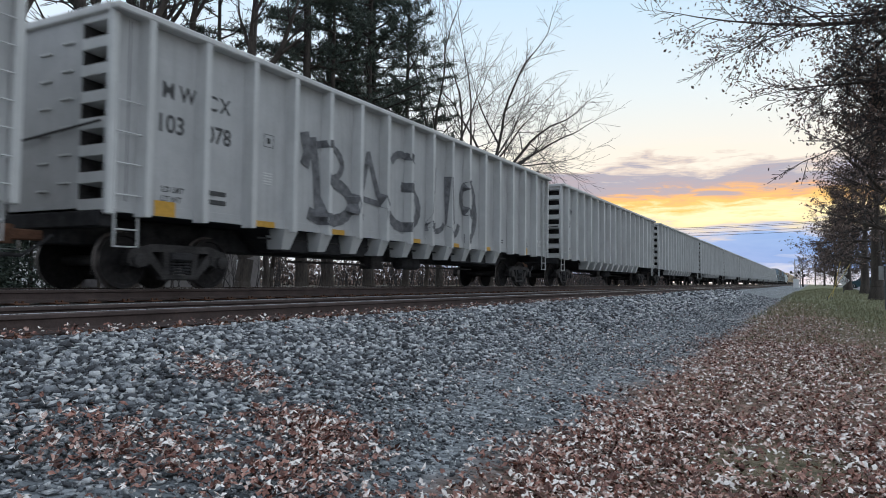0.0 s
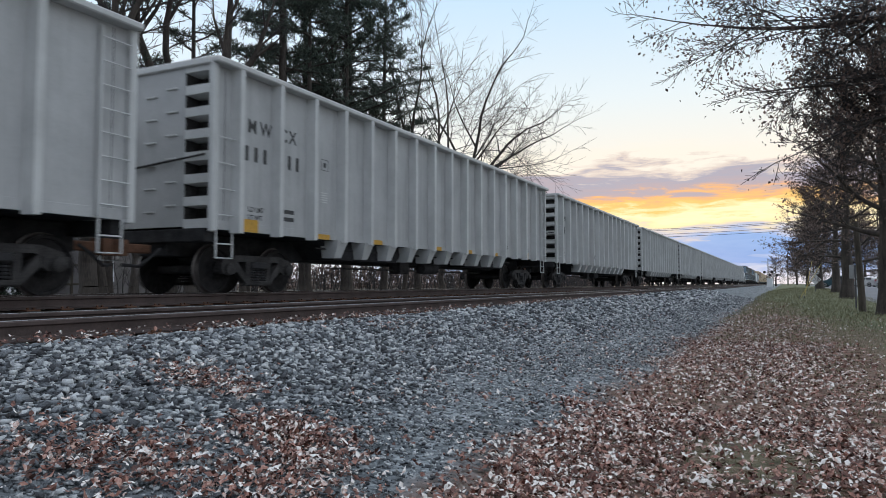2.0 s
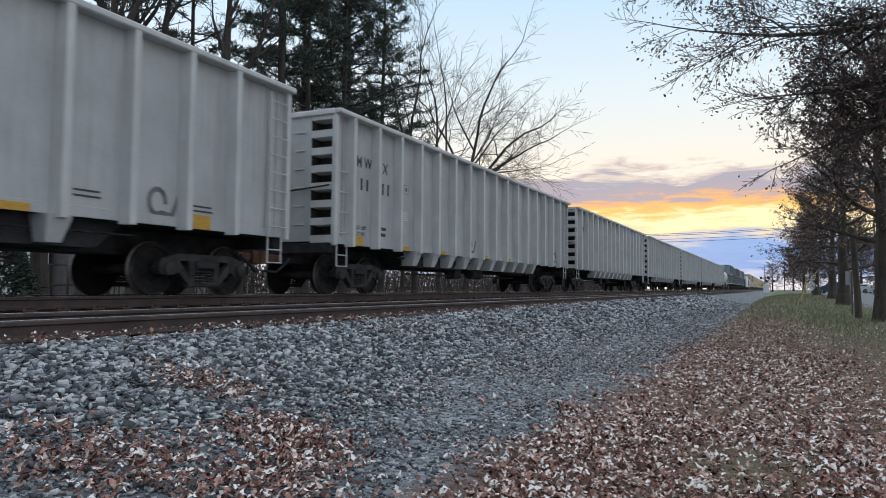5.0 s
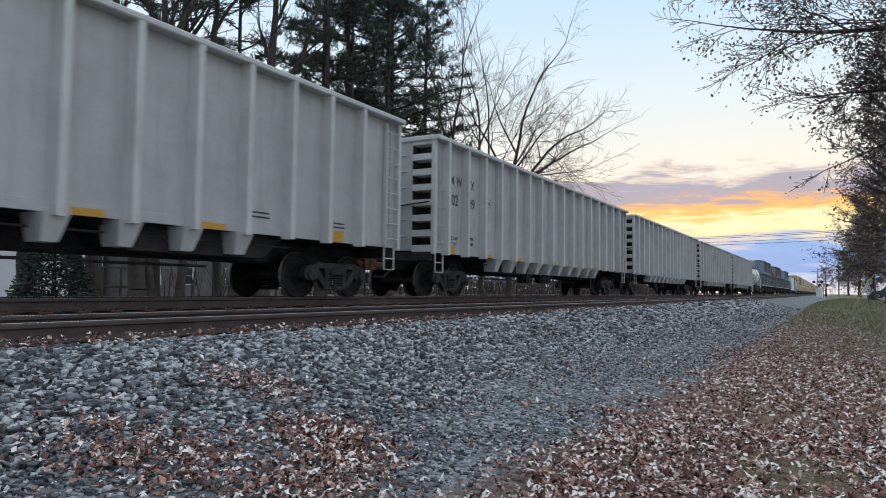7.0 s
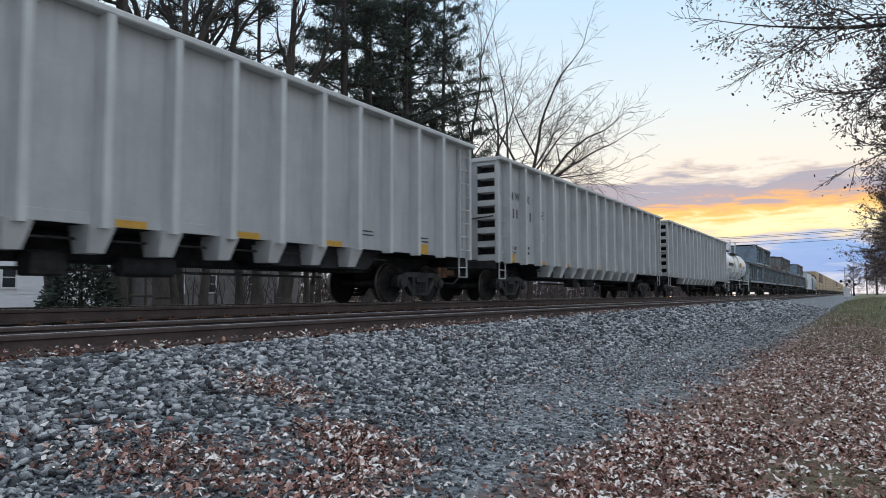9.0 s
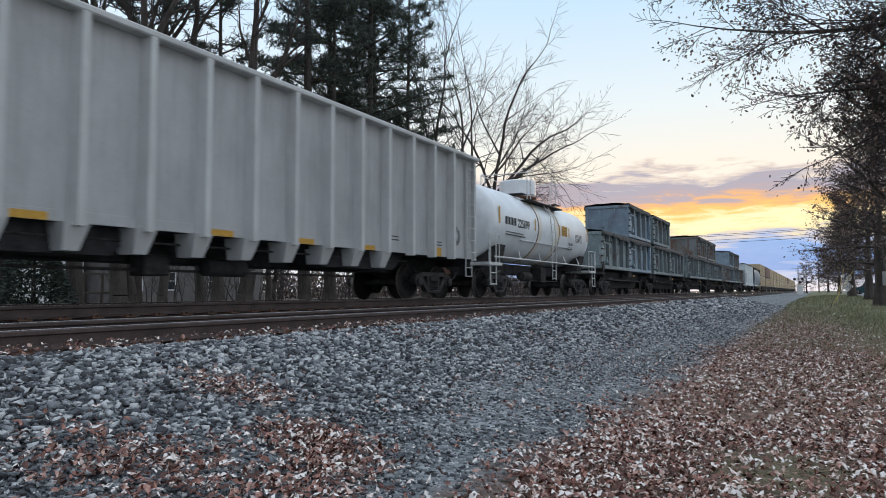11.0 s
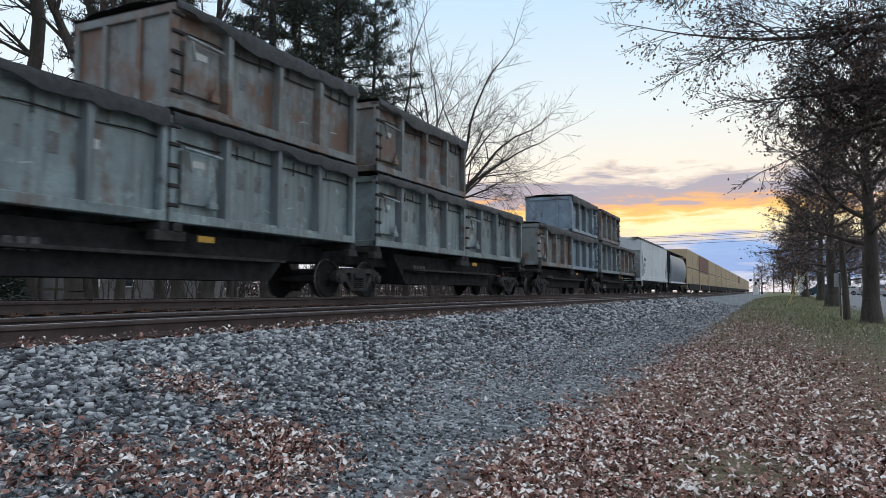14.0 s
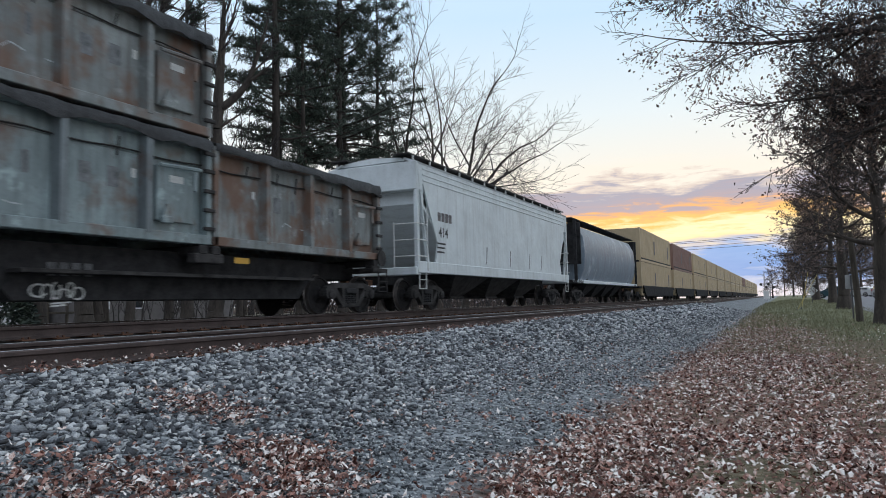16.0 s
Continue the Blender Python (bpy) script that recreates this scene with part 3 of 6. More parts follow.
# ---------------------------------------------------------------- tall gondola
GL, GW, GZ0, GZ1 = 18.8, 1.45, 1.13, 4.14
RIBS = [-GL / 2 + 0.60 + 1.107 * i for i in range(16)]


def gondola():
    car = new("gondola_car")
    tagged(car, "tall ribbed light grey steel gondola car, weathered, rolling on the track", "railway wagon", "gondola cars of the train")
    h = GL / 2
    for k, nm in ((1, "side_sheet"), (-1, "side_sheet")):
        s = Shape()
        s.box(min(k * (GW - 0.03), k * GW), max(k * (GW - 0.03), k * GW), -h, h, GZ0, GZ1 - 0.02, 0.004)
        s.box(min(k * (GW - 0.02), k * (GW + 0.012)), max(k * (GW - 0.02), k * (GW + 0.012)), -h + 0.02, h - 0.02, GZ0, GZ0 + 0.16, 0.004)
        part(nm, s, GREY_PAINT, car)
        part("top_chord", Shape().box(min(k * (GW - 0.08), k * (GW + 0.21)), max(k * (GW - 0.08), k * (GW + 0.21)), -h - 0.02, h + 0.02, GZ1 - 0.11, GZ1, 0.02), POST_PAINT, car)
        # tapered posts, broad foot under the middle ones
        rib = Shape()
        rib.prism([(GW, -0.095), (GW + 0.20, -0.06), (GW + 0.20, 0.06), (GW, 0.095)], "z", GZ0 - 0.05, GZ1 - 0.1)
        rib = rib.mesh("post", POST_PAINT)
        foot = Shape()
        foot.add([(GW - 0.35, -0.13, GZ0 - 0.38), (GW - 0.02, -0.12, GZ0 - 0.38), (GW - 0.02, 0.12, GZ0 - 0.38), (GW - 0.35, 0.13, GZ0 - 0.38),
                  (GW - 0.35, -0.20, GZ0), (GW + 0.13, -0.19, GZ0), (GW + 0.13, 0.19, GZ0), (GW - 0.35, 0.20, GZ0)],
                 [(0, 3, 2, 1), (4, 5, 6, 7), (0, 1, 5, 4), (1, 2, 6, 5), (2, 3, 7, 6), (3, 0, 4, 7)])
        foot = foot.mesh("post_foot", POST_PAINT)
        for i, y in enumerate(RIBS):
            p = part("post", rib, None, car, at=pose(0, y, 0, 0, 0, 0 if k > 0 else 180))
            if 3 <= i <= 12:
                part("post_foot", foot, None, p)
        for y in (-h + 0.05, h - 0.05):
            part("corner_post", Shape().box(min(k * (GW - 0.02), k * (GW + 0.09)), max(k * (GW - 0.02), k * (GW + 0.09)), y - 0.07, y + 0.07, GZ0 - 0.05, GZ1 - 0.1, 0.02), POST_PAINT, car)
    for d in (-1, 1):
        y = d * h
        s = Shape().box(-0.85, 0.85, min(y, y - d * 0.03), max(y, y - d * 0.03), GZ0 + 0.05, GZ1 - 0.03, 0.005)
        part("end_wall", s, GREY_PAINT, car)
        # Sheets behind the braces, coloured dark in place of the shade in there.
        s = Shape().box(-GW, GW, min(y - d * 0.34, y - d * 0.37), max(y - d * 0.34, y - d * 0.37), GZ0, GZ1 - 0.15, 0.005)
        for k in (-0.85, 0.85):
            s.box(k - 0.015, k + 0.015, min(y - d * 0.35, y - d * 0.032), max(y - d * 0.35, y - d * 0.032), GZ0, GZ1 - 0.05, 0.004)
        part("end_recess", s, DARK_STEEL, car, "recess behind the end braces, coloured dark for its shade")
        if d < 0:
            for i in range(6):
                for xa, za in ((0.42, 1.55), (-0.1, 1.45)):
                    part("end_tab", Shape().box(xa, xa + 0.26, y - 0.03, y, za + 0.42 * i, za + 0.03 + 0.42 * i, 0.004), POST_PAINT, car)
            part("brake_rod", Shape().tube([(-0.8, y - 0.06, 2.25), (1.4, y - 0.06, 2.42)], 0.02, 6), DARK_STEEL, car)
        for i in range(8):
            z = GZ0 + 0.02 + i * 0.395
            for k in (-1, 1):
                part("end_brace", Shape().prism([(y - d * 0.34, z - 0.02), (y, z), (y, z + 0.16), (y - d * 0.34, z + 0.2)], "x", k * 0.86, k * (GW - 0.03)), POST_PAINT, car)
        part("end_chord", Shape().box(-GW - 0.05, GW + 0.05, min(y + d * 0.06, y - d * 0.1), max(y + d * 0.06, y - d * 0.1), GZ1 - 0.13, GZ1, 0.02), POST_PAINT, car)
        part("end_sill", Shape().box(-GW + 0.1, GW - 0.1, min(y, y - d * 0.25), max(y, y - d * 0.25), GZ0 - 0.22, GZ0 + 0.02, 0.02), BLACK_STEEL, car)
        for k in (-1, 1):
            yy = y - d * 0.36
            ladder(car, GW, yy, GZ0 + 0.02, (GZ0 + 1.85) if d < 0 else GZ1 - 0.2, 0.5, 4 if d < 0 else 8, POST_PAINT, 0.1, True) if k > 0 else None
            stirrup(car, k * (GW + 0.02), yy, GZ0, POST_PAINT)
        coupler(car, y, d)
        truck(car, d * (h - 1.75))
    part("floor", Shape().box(-GW + 0.03, GW - 0.03, -h + 0.35, h - 0.35, GZ0, GZ0 + 0.06, 0.005), BLACK_STEEL, car)
    under = Shape().box(-0.35, 0.35, -h + 0.1, h - 0.1, 0.68, GZ0, 0.02)
    for y in (-3.9, 3.9):
        under.prism([(y - 1.9, GZ0), (y + 1.9, GZ0), (y + 1.4, 0.72), (y - 1.4, 0.72)], "x", -GW + 0.25, GW - 0.25)
    part("underframe", under, BLACK_STEEL, car, "black centre sill and sloping floor pans")
    tank = Shape().lathe([(-0.5, 0.05), (-0.46, 0.16), (0.46, 0.16), (0.5, 0.05)], "y", (0.75, 0.2, 0.62), 14)
    part("air_reservoir", tank, BLACK_STEEL, car, smooth=True)
    rig = Shape().tube([(0.6, -4.5, 0.55), (0.6, 4.5, 0.55)], 0.025, 6).box(0.45, 0.85, -1.6, -1.1, 0.45, 0.8, 0.03).tube([(1.2, -6.0, 0.95), (1.2, 6.0, 0.95)], 0.02, 6)
    part("brake_rigging", rig, DARK_STEEL, car)
    # marks on the side
    x = GW + 0.004
    yf = -h
    for word_, y_ in (("M", RIBS[0] + 0.34), ("W", RIBS[0] + 0.68), ("C", RIBS[1] + 0.16), ("X", RIBS[1] + 0.44)):
        lettering(car, word_, y_, 3.0, x, 0.36, INK, "reporting_mark", 0.9, label="faded black reporting mark")
    lettering(car, "LD LMT", RIBS[0] + 0.38, 1.52, x, 0.13, INK)
    lettering(car, "LT WT", RIBS[0] + 0.38, 1.37, x, 0.13, INK)
    bars(car, [(RIBS[1] + 0.2, RIBS[1] + 0.62, 1.57, 1.65), (RIBS[1] + 0.2, RIBS[1] + 0.62, 1.42, 1.50)], x, INK)
    bars(car, [(RIBS[2] + 0.42, RIBS[2] + 0.66, 1.92 + 0.05 * i, 1.945 + 0.05 * i) for i in range(5)], x, PALE_INK, "label_panel")
    bars(car, [(RIBS[2] + 0.42, RIBS[2] + 0.68, 2.62, 2.63), (RIBS[2] + 0.42, RIBS[2] + 0.68, 2.85, 2.86), (RIBS[2] + 0.42, RIBS[2] + 0.43, 2.62, 2.86), (RIBS[2] + 0.67, RIBS[2] + 0.68, 2.62, 2.86), (RIBS[2] + 0.51, RIBS[2] + 0.59, 2.69, 2.79)], x, INK, "label_box")
    bars(car, [(RIBS[i] + 0.25, RIBS[i] + 0.68, 1.50, 1.53) for i in (12, 14)] + [(RIBS[i] + 0.25, RIBS[i] + 0.7, 1.42, 1.45) for i in (12, 14)], x, INK)
    for i in (0, 2, 4, 7, 9, 11, 14):
        z = 1.15
        wd = (0.40, 0.24) if i in (0, 14) else (0.50, 0.11)
        bars(car, [(RIBS[i] + 0.25, RIBS[i] + 0.25 + wd[0], z - 0.02, z - 0.02 + wd[1])], GW + 0.014, YELLOW_MARK, "reflector", "yellow reflector tape")
    return car


first = gondola()
CAR_PITCH, FIRST_END = 20.4, 25.26
GONDOLAS = []
for k in range(-1, 11):
    yc = FIRST_END + CAR_PITCH * k - GL / 2 + (0.35 if k == -1 else 0)
    ob = first if k == -1 else copy_thing(first, Matrix())
    GONDOLAS.append(on_rails(ob, yc))

# stencilled fleet numbers, split by a post; bars where they cannot be read
READ = {0: ("103", "078"), 1: ("103", "076"), 6: ("102", "930"), 7: ("102", "989")}
for k, ob in zip(range(-1, 11), GONDOLAS):
    x = GW + 0.004
    if k in READ:
        lettering(ob, READ[k][0], RIBS[0] + 0.24, 2.46, x, 0.40, INK, "car_number", 0.95, label="faded black stencilled number")
        lettering(ob, READ[k][1], RIBS[1] + 0.14, 2.46, x, 0.40, INK, "car_number", 0.95, label="faded black stencilled number")
    else:
        for y_ in (RIBS[0] + 0.28, RIBS[1] + 0.16):
            for b_ in number_bars(y_, 2.46, 3, 0.28, 0.09, 0.16):
                bars(ob, [b_], x, INK, "number_bar")


# ---------------------------------------------------------------- tank car
def tank_car():
    car = new("tank_car")
    tagged(car, "white dome-topped tank car with rust-stained bands and white rails", "railway wagon")
    R, zc, h = 1.30, 2.56, 5.75
    prof = [(-h, 0.02)] + [(-h + 0.55 * (1 - math.cos(a)), R * math.sin(a)) for a in [math.pi / 2 * k / 8 for k in range(1, 9)]]
    prof += [(-y, r) for y, r in prof[::-1]]
    part("tank_shell", Shape().lathe(prof, "y", (0, 0, zc), 48), WHITE_PAINT, car, smooth=True)
    for y in (-1.25, 1.15):
        part("weld_band", Shape().lathe([(y - 0.03, R), (y - 0.03, R + 0.012), (y + 0.03, R + 0.012), (y + 0.03, R)], "y", (0, 0, zc), 48), RUST, car, "rust-stained seam", True)
    runs = material("pale_rust_run", [(0.2, (0.62, 0.50, 0.36)), (0.5, (0.78, 0.72, 0.62)), (0.8, (0.86, 0.85, 0.83))], 0.4, 0, 3, 22, 0, 80, (1, 4, 0.3))
    for y, wd in ((-1.02, 0.16), (0.92, 0.22)):
        part("rust_run", Shape().lathe([(y - wd, R + 0.001), (y - wd, R + 0.004), (y + wd, R + 0.004), (y + wd, R + 0.001)], "y", (0, 0, zc), 48), runs, car, "pale rust run down the shell", True)
    part("dome", Shape().lathe([(zc + 1.2, 0.55), (zc + 1.32, 0.55), (zc + 1.34, 0.66), (zc + 1.42, 0.66), (zc + 1.43, 0.72), (zc + 1.95, 0.72), (zc + 2.0, 0.66), (zc + 2.02, 0.2)], "z", (0, -0.1, 0), 28), WHITE_PAINT, car, "white protective valve dome", True)
    part("dome_collar", Shape().lathe([(zc + 1.22, 0.62), (zc + 1.28, 0.76), (zc + 1.34, 0.76), (zc + 1.36, 0.6)], "z", (0, -0.1, 0), 28), RUST, car, smooth=True)
    pf = Shape()
    for y in (-1.9, 1.9):
        pf.box(-1.0, 1.0, y - 0.25, y + 0.25, zc + 1.2, zc + 1.24, 0.006)
    for x in (-1.0, 1.0):
        pf.box(x - 0.2, x + 0.2, -1.9, 1.9, zc + 0.98, zc + 1.02, 0.006)
    part("platform", pf, DARK_STEEL, car, "dark grating platform round the dome")
    rail = Shape()
    for x in (-0.95, 0.95):
        for ya, yb in ((-1.5, -1.15), (1.15, 1.75)):
            rail.tube([(x, ya, zc + 1.0), (x, ya, zc + 2.12), (x, (ya + yb) / 2, zc + 2.2), (x, yb, zc + 2.12), (x, yb, zc + 1.0)], 0.022, 6)
    for y in (-1.5, 1.75):
        rail.tube([(-0.95, y, zc + 2.1), (0.95, y, zc + 2.1)], 0.018, 6)
    rail.tube([(-0.95, -1.5, zc + 2.1), (-0.95, 1.75, zc + 2.1)], 0.018, 6)
    part("platform_railing", rail, WHITE_RAIL, car, "white pipe railing")
    for k in (-1, 1):
        lad = Shape()
        ys = (0.0, 0.42)
        for y in ys:
            lad.tube([(k * 1.05, y, zc + 1.0), (k * 1.33, y, zc + 0.55), (k * 1.40, y, zc - 0.2), (k * 1.40, y, 0.62)], 0.022, 6)
        for i in range(10):
            z = 0.7 + i * 0.3
            xx = 1.40 if z < zc - 0.2 else 1.40 - 0.07 * min(1, (z - zc + 0.2) / 0.75) - max(0, (z - zc - 0.55)) * 0.62
            lad.tube([(k * xx, ys[0], z), (k * xx, ys[1], z)], 0.016, 6)
        part("ladder", lad, WHITE_RAIL, car, "white side ladder")
        part("side_rail", Shape().tube([(k * 1.42, -5.6, 1.30), (k * 1.42, 5.6, 1.30)], 0.028, 8), WHITE_RAIL, car, "white long handrail")
        for y in (-3.4, -1.4, 1.6, 3.4):
            part("rail_stay", Shape().tube([(k * 1.42, y, 1.30), (k * 1.2, y + 0.35, 1.62)], 0.02, 6), WHITE_RAIL, car)
        part("jacket_angle", Shape().box(min(k * 1.2, k * 1.27), max(k * 1.2, k * 1.27), -2.9, 2.9, 1.98, 2.02, 0.006), WHITE_RAIL, car)
    for d in (-1, 1):
        y = d * 6.0
        part("end_platform", Shape().box(-1.42, 1.42, min(y, y - d * 1.0), max(y, y - d * 1.0), 1.02, 1.12, 0.01), WHITE_RAIL, car, "white end platform")
        for k in (-1, 1):
            g = Shape()
            g.tube([(k * 1.4, y, 1.1), (k * 1.4, y, 2.0), (k * 1.36, y - d * 0.9, 2.0), (k * 1.36, y - d * 0.9, 1.1)], 0.02, 6)
            g.tube([(k * 1.4, y - d * 0.1, 0.4), (k * 1.4, y - d * 0.1, 1.9)], 0.02, 6)
            g.tube([(k * 1.4, y - d * 0.55, 0.4), (k * 1.4, y - d * 0.55, 1.9)], 0.02, 6)
            for z in (0.42, 0.78):
                g.tube([(k * 1.4, y - d * 0.1, z), (k * 1.4, y - d * 0.55, z)], 0.02, 6)
            part("end_railing", g, WHITE_RAIL, car)
        sd = Shape().prism([(-1.05, 1.1), (1.05, 1.1), (1.2, 1.75), (0.9, 1.62), (0, 1.3), (-0.9, 1.62), (-1.2, 1.75)], "y", d * 4.2, d * 4.9)
        part("saddle", sd, DARK_STEEL, car)
        part("bolster_beam", Shape().box(-0.3, 0.3, min(d * 3.4, d * 6.0), max(d * 3.4, d * 6.0), 0.7, 1.1, 0.02), BLACK_STEEL, car)
        coupler(car, d * 6.1, d)
        truck(car, d * 4.4)
    part("centre_sill", Shape().box(-0.28, 0.28, -3.4, 3.4, 0.82, 1.2, 0.02), BLACK_STEEL, car)
    eq = Shape().box(0.3, 0.7, 0.6, 1.2, 0.55, 1.15, 0.02).lathe([(-1.4, 0.02), (-1.35, 0.17), (-0.5, 0.17), (-0.45, 0.02)], "y", (0.6, 0, 0.75), 14).tube([(0.55, -3, 0.6), (0.55, 3, 0.6)], 0.025, 6)
    part("brake_gear", eq, DARK_STEEL, car)
    bx = lambda z: math.sqrt(max(0, R * R - (z - zc) ** 2)) + 0.004
    bars(car, number_bars(-4.45, 2.45, 4, 0.26, 0.2, 0.06), bx(2.58), INK, "reporting_mark", "bold black reporting marks")
    lettering(car, "225699", -3.35, 2.42, bx(2.58) + 0.002, 0.42, INK, "car_number", 0.92, label="bold black stencilled number")
    for i in range(3):
        bars(car, [(-4.3, -2.9 + 0.2 * i, 2.28 - 0.09 * i, 2.32 - 0.09 * i)], bx(2.2) + 0.0, INK)
    for y, w in ((-5.0, 0.12), (-1.65, 0.1), (1.15, 0.1), (2.35, 0.1), (5.0, 0.12)):
        bars(car, [(y, y + w, 2.42, 2.86 if abs(y) < 4 else 3.0)], bx(2.49) + 0.004, YELLOW_MARK, "reflector", "orange-yellow reflector stripe")
    bars(car, [(1.45, 2.15, 2.45, 2.86)], bx(2.49) + 0.006, YELLOW_MARK, "placard", "yellow hazard placard")
    bars(car, [(1.5, 2.1, 2.5 + 0.07 * i, 2.52 + 0.07 * i) for i in range(5)], bx(2.49) + 0.010, INK, "placard_print")
    bars(car, [(3.3, 4.2, 2.30 + 0.05 * i, 2.32 + 0.05 * i) for i in range(7)], bx(2.4) + 0.006, INK, "data_panel")
    lettering(car, "FRA AIP", 2.5, 2.12, bx(2.2) + 0.006, 0.16, INK)
    bars(car, [(2.5, 3.2, 1.95, 1.98), (2.5, 3.1, 2.02, 2.05)], bx(2.0) + 0.02, INK)
    return on_rails(car, 236.5)


tank_car()


# ---------------------------------------------------------------- articulated spine cars with open-topped waste boxes
BL, BW, BH = 5.8, 1.25, 1.82


def waste_box(mat, label, seed):
    rng = random.Random(seed)
    box = new("waste_container")
    tagged(box, label, "container", "open-topped waste containers")
    h = BL / 2
    for k in (-1, 1):
        part("side_panel", Shape().box(min(k * (BW - 0.2), k * (BW - 0.17)), max(k * (BW - 0.2), k * (BW - 0.17)), -h + 0.1, h - 0.1, 0.1, BH - 0.05, 0.004)
             .box(min(k * (BW - 0.18), k * (BW - 0.15)), max(k * (BW - 0.18), k * (BW - 0.15)), -h + 0.1, h - 0.1, BH - 0.42, BH - 0.395, 0.004), mat, box)
        # Posts of blue and green boxes carry their shade in the colour.
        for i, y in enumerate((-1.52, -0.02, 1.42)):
            part("side_post", Shape().prism([(k * (BW - 0.2), y - 0.085), (k * (BW + 0.02), y - 0.06), (k * (BW + 0.02), y + 0.06), (k * (BW - 0.2), y + 0.085)], "z", 0.12, BH - 0.06), mat if mat is BOX_RUSTY else BOX_POST_SHADE, box)
        part("bottom_rail", Shape().box(min(k * (BW - 0.22), k * (BW + 0.01)), max(k * (BW - 0.22), k * (BW + 0.01)), -h, h, 0.0, 0.17, 0.012), mat, box)
        part("top_rail", Shape().box(min(k * (BW - 0.22), k * BW), max(k * (BW - 0.22), k * BW), -h, h, BH - 0.1, BH, 0.012), mat, box)
        # the cable that ties the cover down, with loose strap ends
        part("tie_cable", Shape().tube([(k * (BW - 0.13), -h + 0.12 + (BL - 0.24) * i / 12, BH - 0.40 - 0.02 * math.sin(i * 1.7 + seed)) for i in range(13)], 0.014, 5), DARK_STEEL, box, "dark tie-down cable")
        for y in (-1.1, -0.55, 0.45, 0.95, 1.9, 2.35):
            if rng.random() < 0.7:
                yy, dz = y + rng.uniform(-0.15, 0.15), rng.uniform(0.16, 0.34)
                part("strap", Shape().tube([(k * (BW - 0.10), yy, BH - 0.22), (k * (BW - 0.12), yy + 0.03, BH - 0.22 - dz)], 0.016, 5), TARP, box, "loose black strap end")
        # door panel with its latch bars near the front end
        dr = Shape().box(min(k * (BW - 0.175), k * (BW - 0.09)), max(k * (BW - 0.175), k * (BW - 0.09)), -2.55, -1.75, 0.35, 1.28, 0.01)
        dr.tube([(k * (BW + 0.02), -2.62, 1.30), (k * (BW + 0.02), -1.72, 1.26)], 0.035, 6)
        dr.tube([(k * (BW + 0.02), -2.5, 1.25), (k * (BW + 0.05), -2.45, 0.9)], 0.03, 6)
        dr.box(min(k * (BW - 0.06), k * (BW + 0.04)), max(k * (BW - 0.06), k * (BW + 0.04)), -2.0, -1.78, 0.3, 0.42, 0.015)
        dr.prism([(-2.0, 0.42), (-1.80, 0.42), (-1.88, 0.62)], "x", k * (BW - 0.03), k * (BW + 0.02))
        part("latch_door", dr, mat, box, "steel inspection door with heavy latch")
    for d in (-1, 1):
        y = d * h
        e = Shape().box(-BW + 0.06, BW - 0.06, min(y - d * 0.1, y - d * 0.06), max(y - d * 0.1, y - d * 0.06), 0.1, BH - 0.05, 0.005)
        part("end_panel", e, mat, box)
        for x in (-0.45, 0.4):
            part("end_post", Shape().box(x - 0.06, x + 0.06, min(y - d * 0.08, y - d * 0.004), max(y - d * 0.08, y - d * 0.004), 0.1, BH - 0.08, 0.01), mat, box)
        for z in (0.0, BH - 0.16):
            part("end_rail", Shape().box(-BW + 0.13, BW - 0.13, min(y - d * 0.12, y), max(y - d * 0.12, y), z, z + 0.16, 0.012), mat, box)
        for k in (-1, 1):
            part("corner_post", Shape().box(min(k * (BW - 0.13), k * (BW + 0.01)), max(k * (BW - 0.13), k * (BW + 0.01)), min(y - d * 0.13, y), max(y - d * 0.13, y), 0, BH, 0.015), mat, box)
            if d < 0:
                for z in (0.25, 0.58, 0.92, 1.28, 1.6):
                    part("hinge", Shape().box(min(k * (BW - 0.02), k * (BW + 0.05)), max(k * (BW - 0.02), k * (BW + 0.05)), y - 0.05, y + 0.2, z, z + 0.07, 0.012), DARK_STEEL, box)
    # rolled tarpaulin along the top edges, sagging unevenly
    tp = Shape()
    for k in (-1, 1):
        m_, hem, vs = 30, 0.14, []
        for i in range(m_ + 1):
            hem = min(0.33, max(0.09, hem + rng.uniform(-0.06, 0.06)))
            y = -h + 0.02 + (BL - 0.04) * i / m_
            o_ = rng.uniform(-0.012, 0.02)
            for e in (0.0, 0.012):
                vs += [(k * (BW - 0.15), y, BH + 0.07 + e), (k * (BW + 0.02 + e), y, BH + 0.045 + o_ + e), (k * (BW + 0.045 + o_ + e), y, BH - 0.03), (k * (BW + 0.035 + o_ * 2 + e), y, BH - hem)]
        fs = []
        for i in range(m_):
            for e in (0, 4):
                for j in range(3):
                    a_ = i * 8 + e + j
                    fs.append((a_, a_ + 1, a_ + 9, a_ + 8))
            fs.append((i * 8 + 3, i * 8 + 7, i * 8 + 15, i * 8 + 11))
        tp.add(vs, fs)
    n = 8
    vs, fs = [], []
    for i in range(13):
        for j in range(n + 1):
            vs.append((-BW + 2 * BW * j / n, -h + BL * i / 12, BH + 0.05 + 0.08 * math.sin(math.pi * j / n) + rng.uniform(-0.02, 0.04)))
    o = len(vs)
    vs += [(x, y, z - 0.03) for x, y, z in vs]
    for i in range(12):
        for j in range(n):
            a = i * (n + 1) + j
            fs += [(a, a + 1, a + n + 2, a + n + 1), (a + o, a + n + 1 + o, a + n + 2 + o, a + 1 + o)]
    tp.add(vs, fs)
    part("tarpaulin", tp, TARP, box, "black rolled tarpaulin cover", True)
